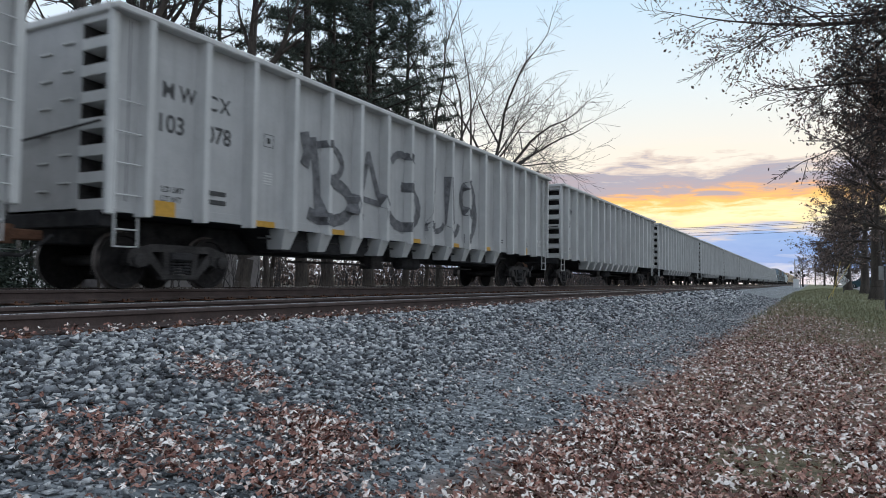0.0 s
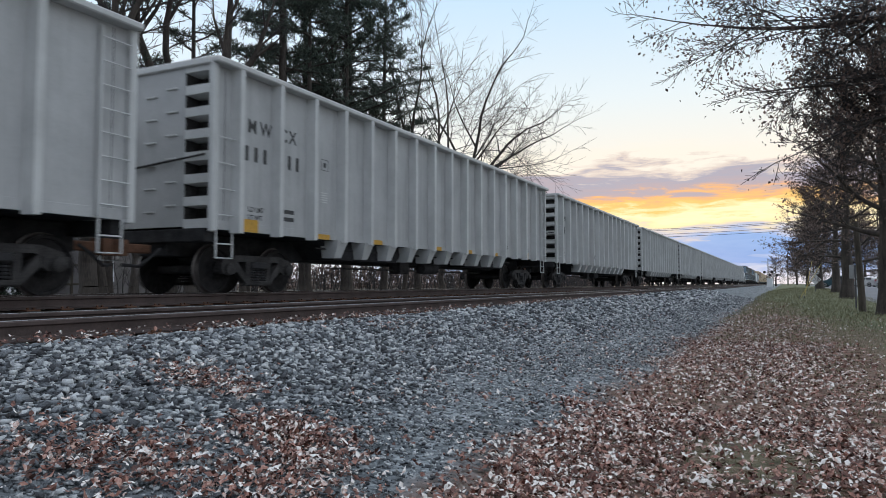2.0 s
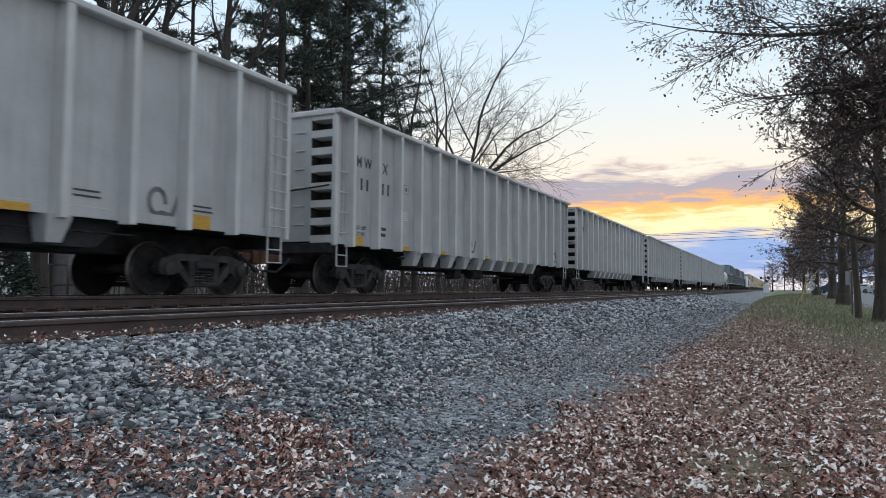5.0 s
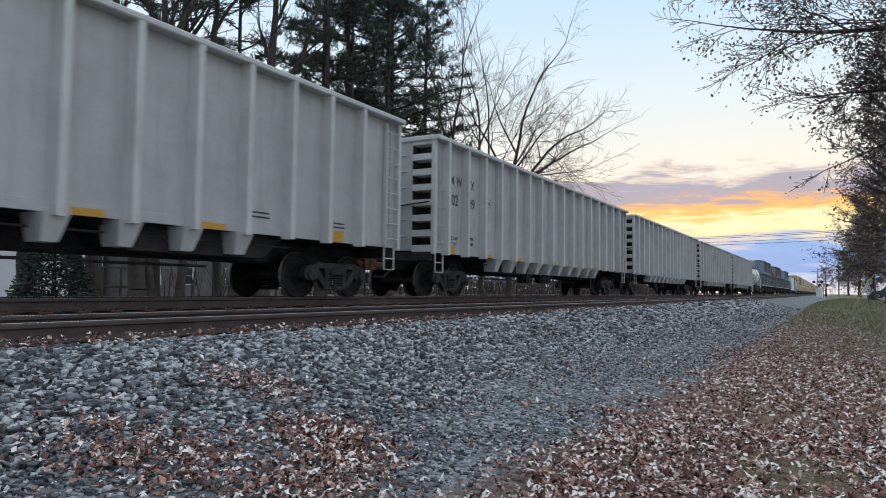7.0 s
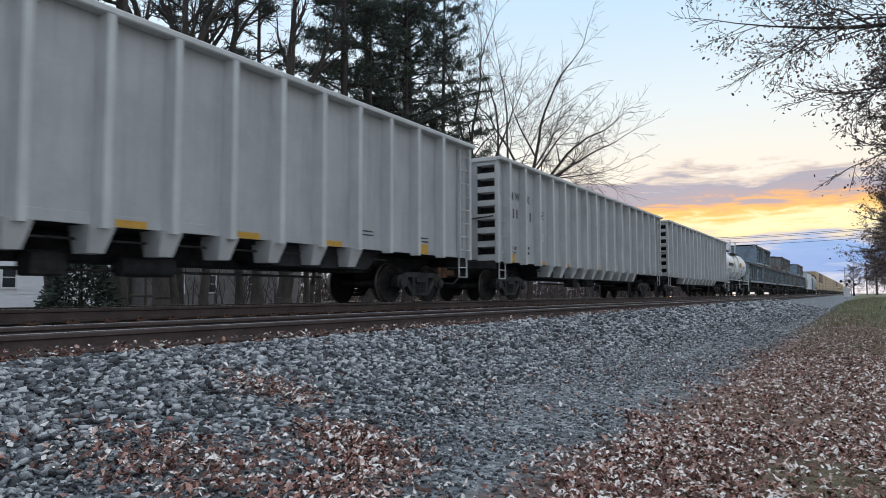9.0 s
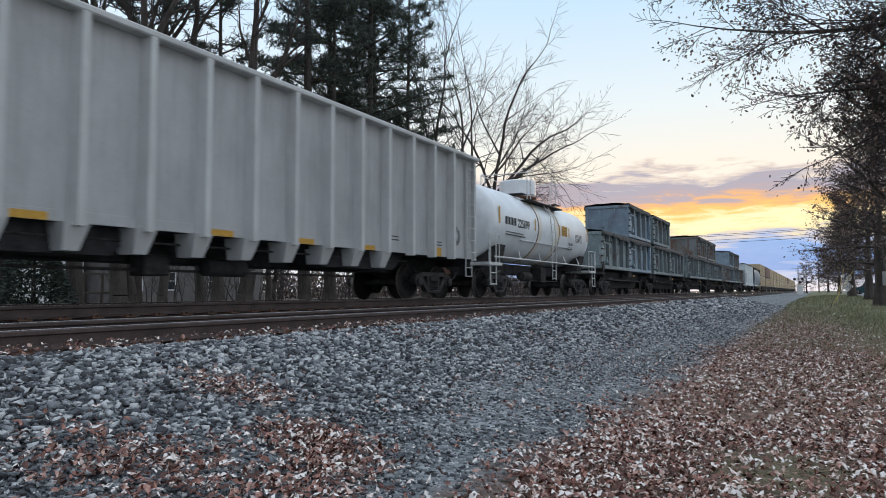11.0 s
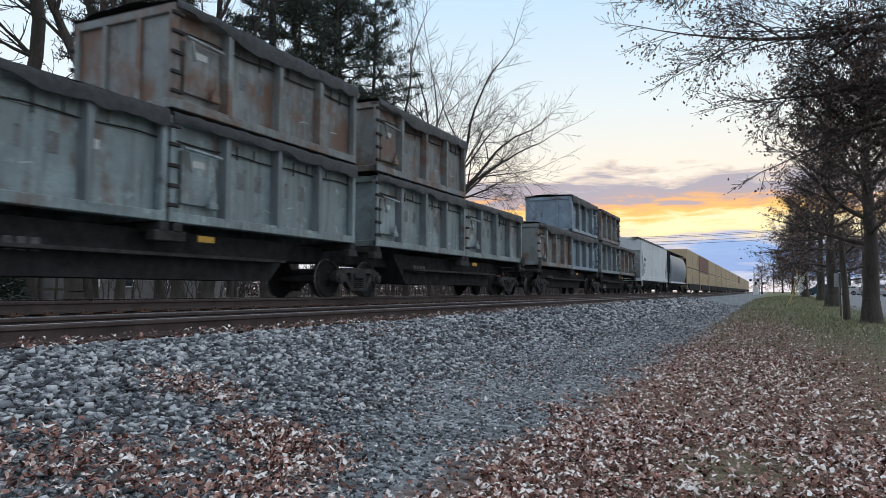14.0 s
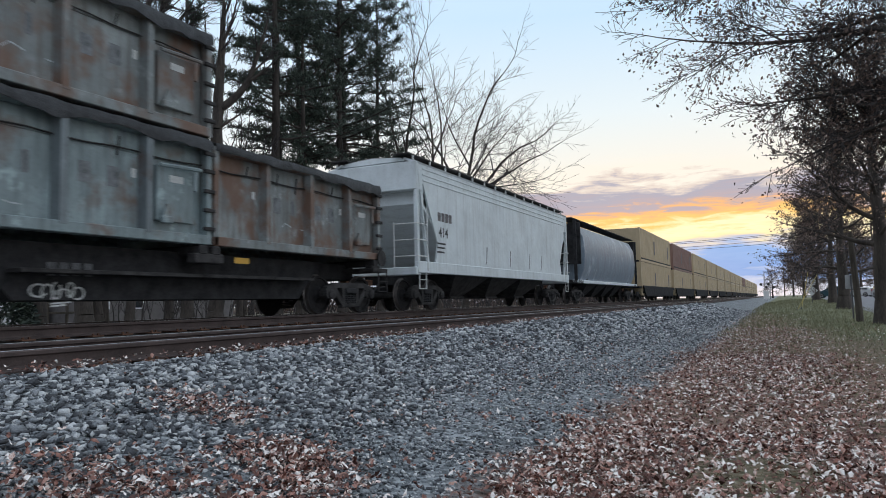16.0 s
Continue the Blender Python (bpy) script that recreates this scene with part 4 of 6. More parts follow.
    # faded blocks where the lettering stood, white label plates, rubbed pale scars, on either side
    for k in (-1, 1):
        x = BW - 0.168 if k > 0 else -(BW - 0.165)
        xd = BW - 0.088 if k > 0 else -(BW - 0.085)
        bars(box, [(-2.32, -2.02, 1.02, 1.14)], xd, PALE_INK, "label_plate", "white label plate")
        for y in (-1.40, 1.62):
            bars(box, [(y, y + 0.09, 1.00, 1.15)], x, PALE_INK, "label_plate")
        for y in () if mat is BOX_BLUE else (-1.08, -0.58, 0.38, 0.84):
            w_ = 0.10 if y == 0.38 else 0.21
            bars(box, [(y, y + w_, 0.80, 1.12)], x, BOX_MARK, "faded_mark", "faded brand lettering block")
        for _ in range(2):
            y, z = rng.uniform(-1.2, 2.3), rng.uniform(0.3, 0.75)
            sc = [(y, z), (y + rng.uniform(0.1, 0.22), z + rng.uniform(-0.04, 0.06)), (y + rng.uniform(0.22, 0.34), z + rng.uniform(-0.05, 0.05))]
            pl = Shape()
            for (ya, za), (yb, zb) in zip(sc, sc[1:]):
                pl.prism([(ya, za - 0.012), (yb, zb - 0.008), (yb, zb + 0.012), (ya, za + 0.01)], "x", x, x + 0.003)
            part("scar", pl, WORN_PALE, box, "pale rubbed scar")
    return box


BOXES = [waste_box(BOX_BLUE, "weathered blue-grey waste container under a black rolled tarpaulin", 3),
         waste_box(BOX_GREEN, "dirty green-grey waste container under a black rolled tarpaulin", 5),
         waste_box(BOX_RUSTY, "rust-streaked brown-grey waste container under a black tarpaulin", 8)]
_used = set()


def place_box(kind, y, z, turned=0):
    src = BOXES[kind]
    ob = src if kind not in _used else copy_thing(src, Matrix())
    _used.add(kind)
    TRAIN.append((ob, y, z, turned))


def spine_car():
    car = new("spine_car")
    tagged(car, "black articulated spine car carrying waste containers", "railway wagon", "spine cars of the train")
    for u in (-1, 1):
        y0, y1 = (-12.15, -0.35) if u < 0 else (0.35, 12.15)
        s = Shape().box(-0.42, 0.42, y0, y1, 0.82, 1.22, 0.02)
        ym = (y0 + y1) / 2
        s.prism([(y0 + 1.9, 1.2), (y1 - 1.9, 1.2), (y1 - 2.7, 0.36), (y0 + 2.7, 0.36)], "x", -0.75, 0.75)
        part("spine", s, BLACK_STEEL, car, "deep black centre spine")
        for y in (y0 + 0.25, ym - 0.15, ym + 0.15, y1 - 0.25):
            part("container_arm", Shape().box(-1.28, 1.28, y - 0.1, y + 0.1, 1.14, 1.30, 0.02).box(1.05, 1.27, y - 0.19, y + 0.19, 0.98, 1.16, 0.02).box(-1.27, -1.05, y - 0.19, y + 0.19, 0.98, 1.16, 0.02), DARK_STEEL, car)
        part("walkway", Shape().box(0.75, 1.1, y0 + 2.6, y1 - 2.6, 0.74, 0.80, 0.006), DARK_STEEL, car)
        bars(car, [(ym + 0.6, ym + 1.0, 1.01, 1.12)], 1.272, YELLOW_MARK, "reflector", "yellow reflector tape")
        bars(car, number_bars(y0 + 3.2, 0.72, 4, 0.2, 0.14, 0.06), 0.752, SPRAY, "car_number", "pale car number")
    for y in (-11.05, 0.0, 11.05):
        truck(car, y)
    for d in (-1, 1):
        part("end_platform", Shape().box(-1.3, 1.3, min(d * 11.7, d * 12.4), max(d * 11.7, d * 12.4), 1.0, 1.1, 0.015), DARK_STEEL, car)
        part("hand_brake", Shape().lathe([(1.28, 0.02), (1.30, 0.2), (1.33, 0.2), (1.34, 0.02)], "x", (0, d * 12.1, 1.35), 16), DARK_STEEL, car)
        stirrup(car, 1.3, d * 12.15, 1.02, DARK_STEEL)
        coupler(car, d * 12.3, d)
    return car


SPINES = [256.35, 282.95, 309.45]
first_spine = spine_car()
KINDS = [((1, 0, 1, 1), (0, 1)), ((1, 1, 1, 1), (2, 2)), ((2, 0, 1, 2), (0, 2))]
for n_, yc in enumerate(SPINES):
    last_spine = on_rails(first_spine if n_ == 0 else copy_thing(first_spine, Matrix()), yc)
    low_, high_ = KINDS[n_]
    for kind, dy in zip(low_, (-9.25, -3.4, 3.4, 9.25)):
        place_box(kind, yc + dy, 1.31, 180 if n_ == 2 and dy > -5 else 0)
    for kind, dy in zip(high_, (-3.4, 3.4)):
        place_box(kind, yc + dy, 1.31 + BH + 0.13, 180 if n_ == 2 else 0)


# ---------------------------------------------------------------- covered hoppers
def covered_hopper():
    car = new("covered_hopper_car")
    tagged(car, "pale grey covered hopper car with streaked flat sides", "railway wagon")
    w, h, z0, z1 = 1.47, 7.55, 1.1, 4.1
    # side sheet, cut back at the ends where the slope sheets rise
    for k in (-1, 1):
        s = Shape().prism([(-h + 0.3, z1), (h - 0.3, z1), (h - 0.3, 3.75), (h - 0.85, 2.7), (h - 1.3, 1.9), (h - 1.05, z0), (-h + 1.05, z0), (-h + 1.3, 1.9), (-h + 0.85, 2.7), (-h + 0.3, 3.75)], "x", k * (w - 0.05), k * w)
        for z in (3.95, 3.78, 3.62):
            part("side_bead", Shape().box(min(k * (w - 0.01), k * (w + 0.018)), max(k * (w - 0.01), k * (w + 0.018)), -h + 0.38, h - 0.38, z, z + 0.05, 0.006), COVERED_GREY, car)
        part("side_sheet", s, COVERED_GREY, car)
        part("side_sill", Shape().box(min(k * (w - 0.1), k * (w + 0.03)), max(k * (w - 0.1), k * (w + 0.03)), -h, h, z0 - 0.06, z0 + 0.26, 0.015), COVERED_GREY, car, "pale side sill")
        part("roof_edge", Shape().prism([(k * w, z1 - 0.02), (k * (w + 0.04), z1 + 0.02), (k * 1.05, z1 + 0.2), (k * 1.0, z1 + 0.14)], "y", -h + 0.1, h - 0.1), COVERED_GREY, car)
        part("running_board", Shape().box(min(k * 0.75, k * 1.3), max(k * 0.75, k * 1.3), -h - 0.1, h + 0.1, z1 + 0.24, z1 + 0.28, 0.006), DARK_STEEL, car, "dark roof walkway grating")
        for i in range(15):
            y = -h + 0.2 + i * (2 * h - 0.4) / 14
            part("walkway_bracket", Shape().box(min(k * 1.25, k * 1.30), max(k * 1.25, k * 1.30), y - 0.02, y + 0.02, z1 + 0.02, z1 + 0.27, 0.004), WHITE_RAIL, car)
    part("roof", Shape().prism([(-1.05, z1 + 0.1), (-0.9, z1 + 0.2), (0, z1 + 0.27), (0.9, z1 + 0.2), (1.05, z1 + 0.1)], "y", -h + 0.1, h - 0.1), COVERED_GREY, car)
    for d in (-1, 1):
        part("slope_sheet", Shape().prism([(d * (h - 0.4), z1), (d * (h - 0.35), 3.0), (d * (h - 2.6), z0), (d * (h - 2.7), z0), (d * (h - 0.5), 3.0), (d * (h - 0.5), z1)], "x", -w + 0.05, w - 0.05), COVERED_GREY, car)
        part("end_header", Shape().box(-w, w, min(d * h, d * (h - 0.4)), max(d * h, d * (h - 0.4)), 3.35, z1 + 0.05, 0.02), COVERED_GREY, car)
        for k in (-1, 1):
            f = Shape()
            f.prism([(d * (h - 0.02), z0), (d * (h - 0.15), z0), (d * (h - 0.15), z1), (d * (h - 0.02), z1)], "x", k * (w - 0.1), k * w)
            f.prism([(d * (h - 0.1), 3.95), (d * (h - 0.1), 3.75), (d * (h - 0.72), z0 + 0.2), (d * (h - 0.62), z0 + 0.2)], "x", k * (w - 0.06), k * (w + 0.01))
            part("end_frame", f, COVERED_GREY, car)
            for z in (1.5, 1.95, 2.4):
                part("grab_iron", Shape().tube([(k * (w + 0.03), d * (h - 0.55), z), (k * (w + 0.03), d * (h + 0.06), z), (k * (w - 0.7), d * (h + 0.06), z)], 0.018, 6), WHITE_RAIL, car)
            part("hand_post", Shape().tube([(k * (w + 0.03), d * (h - 0.55), z0), (k * (w + 0.03), d * (h - 0.55), 2.9)], 0.02, 6), WHITE_RAIL, car)
            part("hand_post", Shape().tube([(k * (w - 0.7), d * (h + 0.06), z0), (k * (w - 0.7), d * (h + 0.06), 2.45)], 0.018, 6), WHITE_RAIL, car)
            stirrup(car, k * w, d * (h - 0.3), z0, WHITE_RAIL)
        part("end_sill", Shape().box(-w, w, min(d * (h + 0.1), d * (h - 0.2)), max(d * (h + 0.1), d * (h - 0.2)), z0 - 0.12, z0 + 0.1, 0.02), COVERED_GREY, car)
        coupler(car, d * (h + 0.1), d)
        truck(car, d * (h - 1.35))
    part("centre_sill", Shape().box(-0.25, 0.25, -h, h, 0.74, z0, 0.02), BLACK_STEEL, car)
    for y in (-3.1, 0, 3.1):
        s = Shape()
        s.add([(-1.25, y - 1.5, z0), (1.25, y - 1.5, z0), (1.25, y + 1.5, z0), (-1.25, y + 1.5, z0), (-0.5, y - 0.45, 0.38), (0.5, y - 0.45, 0.38), (0.5, y + 0.45, 0.38), (-0.5, y + 0.45, 0.38)],
              [(0, 1, 2, 3), (4, 7, 6, 5), (0, 4, 5, 1), (1, 5, 6, 2), (2, 6, 7, 3), (3, 7, 4, 0)])
        s.box(-0.6, 0.6, y - 0.55, y + 0.55, 0.33, 0.40, 0.01)
        part("discharge_hopper", s, DARK_STEEL, car)
    x = w + 0.004
    bars(car, number_bars(-h + 1.3, 2.58, 4, 0.26, 0.2, 0.05), x, FADED, "reporting_mark", "black reporting marks")
    lettering(car, "414", -h + 1.35, 2.12, x, 0.42, INK, "car_number", label="black stencilled number")
    bars(car, [(-h + 1.2, -h + 1.8, 1.9, 1.95), (-h + 1.2, -h + 1.75, 1.78, 1.83), (-h + 1.2, -h + 1.7, 1.65, 1.70)], x, INK)
    tag = Shape()
    for y in (-2.6, -0.3, 1.9, 3.4):
        tag.prism([(y, 1.45), (y + 0.05, 1.45), (y + 0.14, 2.05), (y + 0.09, 2.05)], "x", x, x + 0.003)
    part("marking", tag, SPRAY, car, "thin sprayed strokes")
    return on_rails(car, 330.75)


covered_hopper()


def barrel_hopper():
    car = new("covered_hopper_car")
    tagged(car, "dark blue-grey round-sided covered hopper with faded graffiti", "railway wagon")
    h, z0, z1 = 8.0, 1.1, 4.15
    prof = [(1.2, z0), (1.48, 1.75), (1.56, 2.55), (1.48, 3.4), (1.2, 3.95), (0.6, z1), (0, z1 + 0.05)]
    full = prof + [(-x, z) for x, z in prof[-2::-1]]
    s = Shape()
    n = len(full)
    st = [(-h + 1.2, 0.96), (-h + 1.25, 1.0), (h - 1.25, 1.0), (h - 1.2, 0.96)]
    s.add([(x * k, y, z) for y, k in st for x, z in full], [(j * n + i, j * n + (i + 1) % n, (j + 1) * n + (i + 1) % n, (j + 1) * n + i) for j in range(3) for i in range(n)] + [tuple(range(n)), tuple(range(3 * n, 4 * n))[::-1]])
    part("body", s, DARK_CAR, car, smooth=True)
    for d in (-1, 1):
        for k in (-1, 1):
            part("end_post", Shape().box(min(k * 1.3, k * 1.45), max(k * 1.3, k * 1.45), min(d * (h - 0.1), d * h), max(d * (h - 0.1), d * h), z0, z1, 0.015), BLACK_STEEL, car)
        part("end_slope", Shape().prism([(d * (h - 1.2), 3.6), (d * (h - 2.6), z0), (d * (h - 2.7), z0), (d * (h - 1.3), 3.6)], "x", -1.3, 1.3), BLACK_STEEL, car)
        part("end_plate", Shape().box(-1.45, 1.45, min(d * (h - 0.9), d * (h - 0.8)), max(d * (h - 0.9), d * (h - 0.8)), 2.0, z1 - 0.05, 0.01), BLACK_STEEL, car)
        part("end_sill", Shape().box(-1.45, 1.45, min(d * h, d * (h - 1.2)), max(d * h, d * (h - 1.2)), z0 - 0.1, z0 + 0.1, 0.02), BLACK_STEEL, car)
        coupler(car, d * (h + 0.05), d)
        truck(car, d * (h - 1.35))
    for k in (-1, 1):
        part("running_board", Shape().box(min(k * 0.5, k * 1.25), max(k * 0.5, k * 1.25), -h, h, z1 + 0.1, z1 + 0.15, 0.01), DARK_STEEL, car)
        part("side_sill", Shape().box(min(k * 1.2, k * 1.45), max(k * 1.2, k * 1.45), -h, h, z0 - 0.06, z0 + 0.1, 0.015), COVERED_GREY, car)
    for i in range(9):
        y = -h + 2 + i * 1.5
        rb = Shape()
        rb.add([(x * 1.012, y + e, z + (0.012 if z > 3 else 0)) for e in (-0.03, 0.03) for x, z in prof], [(j, j + 1, j + 8, j + 7) for j in range(6)])
        part("body_seam", rb, DARK_CAR, car)
    for y in (-3.6, -1.2, 1.2, 3.6):
        s = Shape()
        s.add([(-1.15, y - 1.15, z0), (1.15, y - 1.15, z0), (1.15, y + 1.15, z0), (-1.15, y + 1.15, z0), (-0.5, y - 0.4, 0.38), (0.5, y - 0.4, 0.38), (0.5, y + 0.4, 0.38), (-0.5, y + 0.4, 0.38)],
              [(0, 1, 2, 3), (4, 7, 6, 5), (0, 4, 5, 1), (1, 5, 6, 2), (2, 6, 7, 3), (3, 7, 4, 0)])
        part("discharge_hopper", s, BLACK_STEEL, car)
    part("centre_sill", Shape().box(-0.25, 0.25, -h, h, 0.74, z0, 0.02), BLACK_STEEL, car)
    return on_rails(car, 348.0)


barrel_hopper()


# ---------------------------------------------------------------- double-stacked containers
def box_container(mat, label, L=15.7, H=2.5):
    c = new("shipping_container")
    tagged(c, label, "container", "double-stacked containers")
    h, w = L / 2, 1.28
    for k in (-1, 1):
        zig, n = [], 38
        for i in range(n):
            y = -h + 0.15 + (L - 0.3) * i / n
            st = (L - 0.3) / n
            zig += [(k * (w - 0.005), y), (k * (w - 0.005), y + st * 0.4), (k * (w - 0.04), y + st * 0.5), (k * (w - 0.04), y + st * 0.9)]
        zig += [(k * (w - 0.06), h - 0.15), (k * (w - 0.06), -h + 0.15)]
        part("side_panel", Shape().prism(zig, "z", 0.12, H - 0.1), mat, c)
        part("top_rail", Shape().box(min(k * (w - 0.08), k * w), max(k * (w - 0.08), k * w), -h, h, H - 0.1, H, 0.008), mat, c)
        part("bottom_rail", Shape().box(min(k * (w - 0.08), k * (w + 0.03)), max(k * (w - 0.08), k * (w + 0.03)), -h, h, 0, 0.16, 0.008), mat, c)
        part("fork_rail", Shape().box(min(k * (w - 0.06), k * (w + 0.012)), max(k * (w - 0.06), k * (w + 0.012)), -h + 0.2, h - 0.2, 0.19, 0.29, 0.006), DARK_STEEL, c)
    for d in (-1, 1):
        part("end_panel", Shape().box(-w + 0.05, w - 0.05, min(d * (h - 0.06), d * (h - 0.02)), max(d * (h - 0.06), d * (h - 0.02)), 0.1, H - 0.05, 0.005), mat, c)
        for k in (-1, 1):
            part("corner_post", Shape().box(min(k * (w - 0.14), k * (w + 0.004)), max(k * (w - 0.14), k * (w + 0.004)), min(d * (h - 0.14), d * h), max(d * (h - 0.14), d * h), 0, H, 0.012), mat, c)
    part("roof_panel", Shape().box(-w + 0.05, w - 0.05, -h + 0.1, h - 0.1, H - 0.05, H - 0.01, 0.005), mat, c)
    part("floor", Shape().box(-w + 0.05, w - 0.05, -h + 0.1, h - 0.1, 0.03, 0.1, 0.005), BLACK_STEEL, c)
    bars(c, [(yb, yb + 0.5, 0.75, 1.85) for yb in (-h + 6.2, h - 2.0)], w + 0.002, FADED, "marking", "dark upright mark")
    return c


def well_car():
    car = new("well_car")
    tagged(car, "low well car under double-stacked containers", "railway wagon", "well cars of the train")
    h = 8.65
    for k in (-1, 1):
        part("side_sill", Shape().prism([(-h + 1.6, 0.4), (-h + 0.6, 1.15), (h - 0.6, 1.15), (h - 1.6, 0.4)], "x", k * 1.36, k * 1.46), BLACK_STEEL, car)
    part("floor", Shape().box(-1.36, 1.36, -h + 1.5, h - 1.5, 0.34, 0.42, 0.01), BLACK_STEEL, car)
    for d in (-1, 1):
        part("end_deck", Shape().box(-1.3, 1.3, min(d * h, d * (h - 0.8)), max(d * h, d * (h - 0.8)), 0.98, 1.1, 0.02), BLACK_STEEL, car)
        coupler(car, d * (h - 0.4), d)
        truck(car, d * (h - 0.45 - 0.6))
    return car


WELL = well_car()
STACK = [box_container(TAN_BOX, "tan corrugated shipping container stacked two high"), box_container(RED_BROWN_BOX, "dull brown corrugated shipping container stacked two high")]
_seen = [False, False]
for i in range(17):
    yc = 366.6 + 17.7 * i
    on_rails(WELL if i == 0 else copy_thing(WELL, Matrix()), yc)
    for z, kind in ((0.43, 0), (2.96, 1 if i in (1, 9) else 0)):
        ob = STACK[kind] if not _seen[kind] else copy_thing(STACK[kind], Matrix())
        _seen[kind] = True
        TRAIN.append((ob, yc, z, 0))


# spray-painted tags that single cars carry
def stroke(car, pts, x, r, mat=None):
    """A sprayed line as a thin flat ribbon on the side sheet."""
    s = Shape()
    for (y0, z0), (y1, z1) in zip(pts, pts[1:]):
        d = Vector((y1 - y0, z1 - z0))
        nrm = Vector((-d[1], d[0])).normalized() * r
        e = d.normalized() * r * 0.7
        s.prism([(y0 + nrm[0] - e[0], z0 + nrm[1] - e[1]), (y0 - nrm[0] - e[0], z0 - nrm[1] - e[1]), (y1 - nrm[0] + e[0], z1 - nrm[1] + e[1]), (y1 + nrm[0] + e[0], z1 + nrm[1] + e[1])], "x", x, x + 0.003)
    return part("sprayed_tag", s, mat or SPRAY, car, "black sprayed graffiti stroke")


def side_depth(y):
    """How far the ribbed gondola side stands out at y."""
    d = min(abs(y - r) for r in RIBS)
    return GW + 0.015 + 0.20 * min(1.0, max(0.0, (0.10 - d) / 0.035))


def ribbed_stroke(car, pts, r, mat=None):
    """A sprayed line that follows the sheets and runs over the posts."""
    s = Shape()
    for (y0, z0), (y1, z1) in zip(pts, pts[1:]):
        n = max(1, int(math.hypot(y1 - y0, z1 - z0) / 0.02))
        d = Vector((y1 - y0, z1 - z0)).normalized()
        a, e = Vector((-d[1], d[0])) * r, d * (r * 0.5)
        for i in range(n):
            p = Vector((y0 + (y1 - y0) * i / n, z0 + (z1 - z0) * i / n)) - (e if i == 0 else d * 0)
            q = Vector((y0 + (y1 - y0) * (i + 1) / n, z0 + (z1 - z0) * (i + 1) / n)) + (e if i == n - 1 else d * 0)
            c = [p + a, p - a, q - a, q + a]
            s.add([(side_depth(v[0]) - k, v[0], v[1]) for k in (0.0, 0.003) for v in c], [(0, 1, 2, 3), (7, 6, 5, 4), (0, 4, 5, 1), (2, 6, 7, 3)])
    return part("sprayed_tag", s, mat or SPRAY, car, "black sprayed graffiti stroke")


def arc(cy, cz, ry, rz, a0, a1, n=12):
    return [(cy + ry * math.cos(radians(a0 + (a1 - a0) * i / n)), cz + rz * math.sin(radians(a0 + (a1 - a0) * i / n))) for i in range(n + 1)]


tagged_car = GONDOLAS[1]
gx = GW + 0.006
r0 = GL / 2
TAG_STROKES = (
    ([(-4.75, 3.0), (-4.62, 2.3), (-4.55, 1.5)], 0.075), (arc(-4.3, 2.62, 0.55, 0.36, 120, -95), 0.05), (arc(-4.25, 1.82, 0.85, 0.42, 95, -130), 0.085), ([(-5.0, 3.05), (-4.9, 2.72), (-4.98, 2.5)], 0.09),
    ([(-3.15, 1.5), (-2.95, 2.3), (-2.75, 3.05)], 0.05), ([(-2.75, 3.05), (-2.35, 2.2), (-1.9, 1.45)], 0.055), ([(-3.0, 2.0), (-2.3, 1.95)], 0.045),
    (arc(-1.3, 2.85, 0.5, 0.42, 150, -85), 0.06), (arc(-1.2, 1.98, 0.75, 0.5, 92, -160), 0.08),
    ([(0.2, 3.1), (0.15, 2.3), (0.0, 1.5)], 0.055), (arc(0.45, 1.75, 0.5, 0.25, 200, 350), 0.05),
    ([(1.05, 3.0), (1.12, 1.9)], 0.055), (arc(1.5, 1.9, 0.38, 0.45, 180, 340), 0.06),
    (arc(2.45, 2.55, 0.45, 0.48, 20, 380), 0.065), (arc(2.3, 2.1, 0.65, 0.7, 25, -95), 0.09))
for pts, r in TAG_STROKES:
    ribbed_stroke(tagged_car, pts, r * 1.5)
small_tag = GONDOLAS[4]
for pts in (arc(-12.25 + r0, 1.56, 0.08, 0.1, 60, 300), arc(-11.95 + r0, 1.55, 0.09, 0.08, 180, 360), arc(-11.68 + r0, 1.55, 0.09, 0.09, 0, 320), [(-11.45 + r0, 1.68), (-11.47 + r0, 1.52)]):
    stroke(small_tag, pts, gx, 0.036)
for k_, ys in ((5, -3.2), (6, -11.2), (6, -1.9)):
    stroke(GONDOLAS[k_], arc(ys + r0, 1.5, 0.16, 0.2, 0, 300) + [(ys + r0 + 0.3, 1.3), (ys + r0 + 0.45, 1.65)], gx, 0.04)
stroke(GONDOLAS[-1], arc(-0.75 + r0 - 0.6, 1.55, 0.13, 0.22, 20, 330), gx, 0.07)
stroke(GONDOLAS[-1], arc(-0.75 + r0 - 0.35, 1.75, 0.13, 0.2, 90, 400), gx, 0.06)

for cy_, cz_, rx_, rz_, a0_, a1_ in ((3.42, 0.50, 0.13, 0.09, 60, 330), (3.56, 0.46, 0.09, 0.13, -40, 210), (3.70, 0.50, 0.07, 0.12, 100, 400), (3.82, 0.46, 0.12, 0.06, -30, 190), (3.93, 0.51, 0.06, 0.11, 80, 420), (4.05, 0.46, 0.10, 0.09, -120, 140)):
    stroke(last_spine, arc(cy_, cz_, rx_, rz_, a0_, a1_, 14), 0.757, 0.013, PALE_INK)
for z_, w_ in ((0.31, 0.30), (0.27, 0.22)):
    stroke(last_spine, [(3.62, z_), (3.62 + w_, z_ + 0.02)], 0.757, 0.013, PALE_INK)

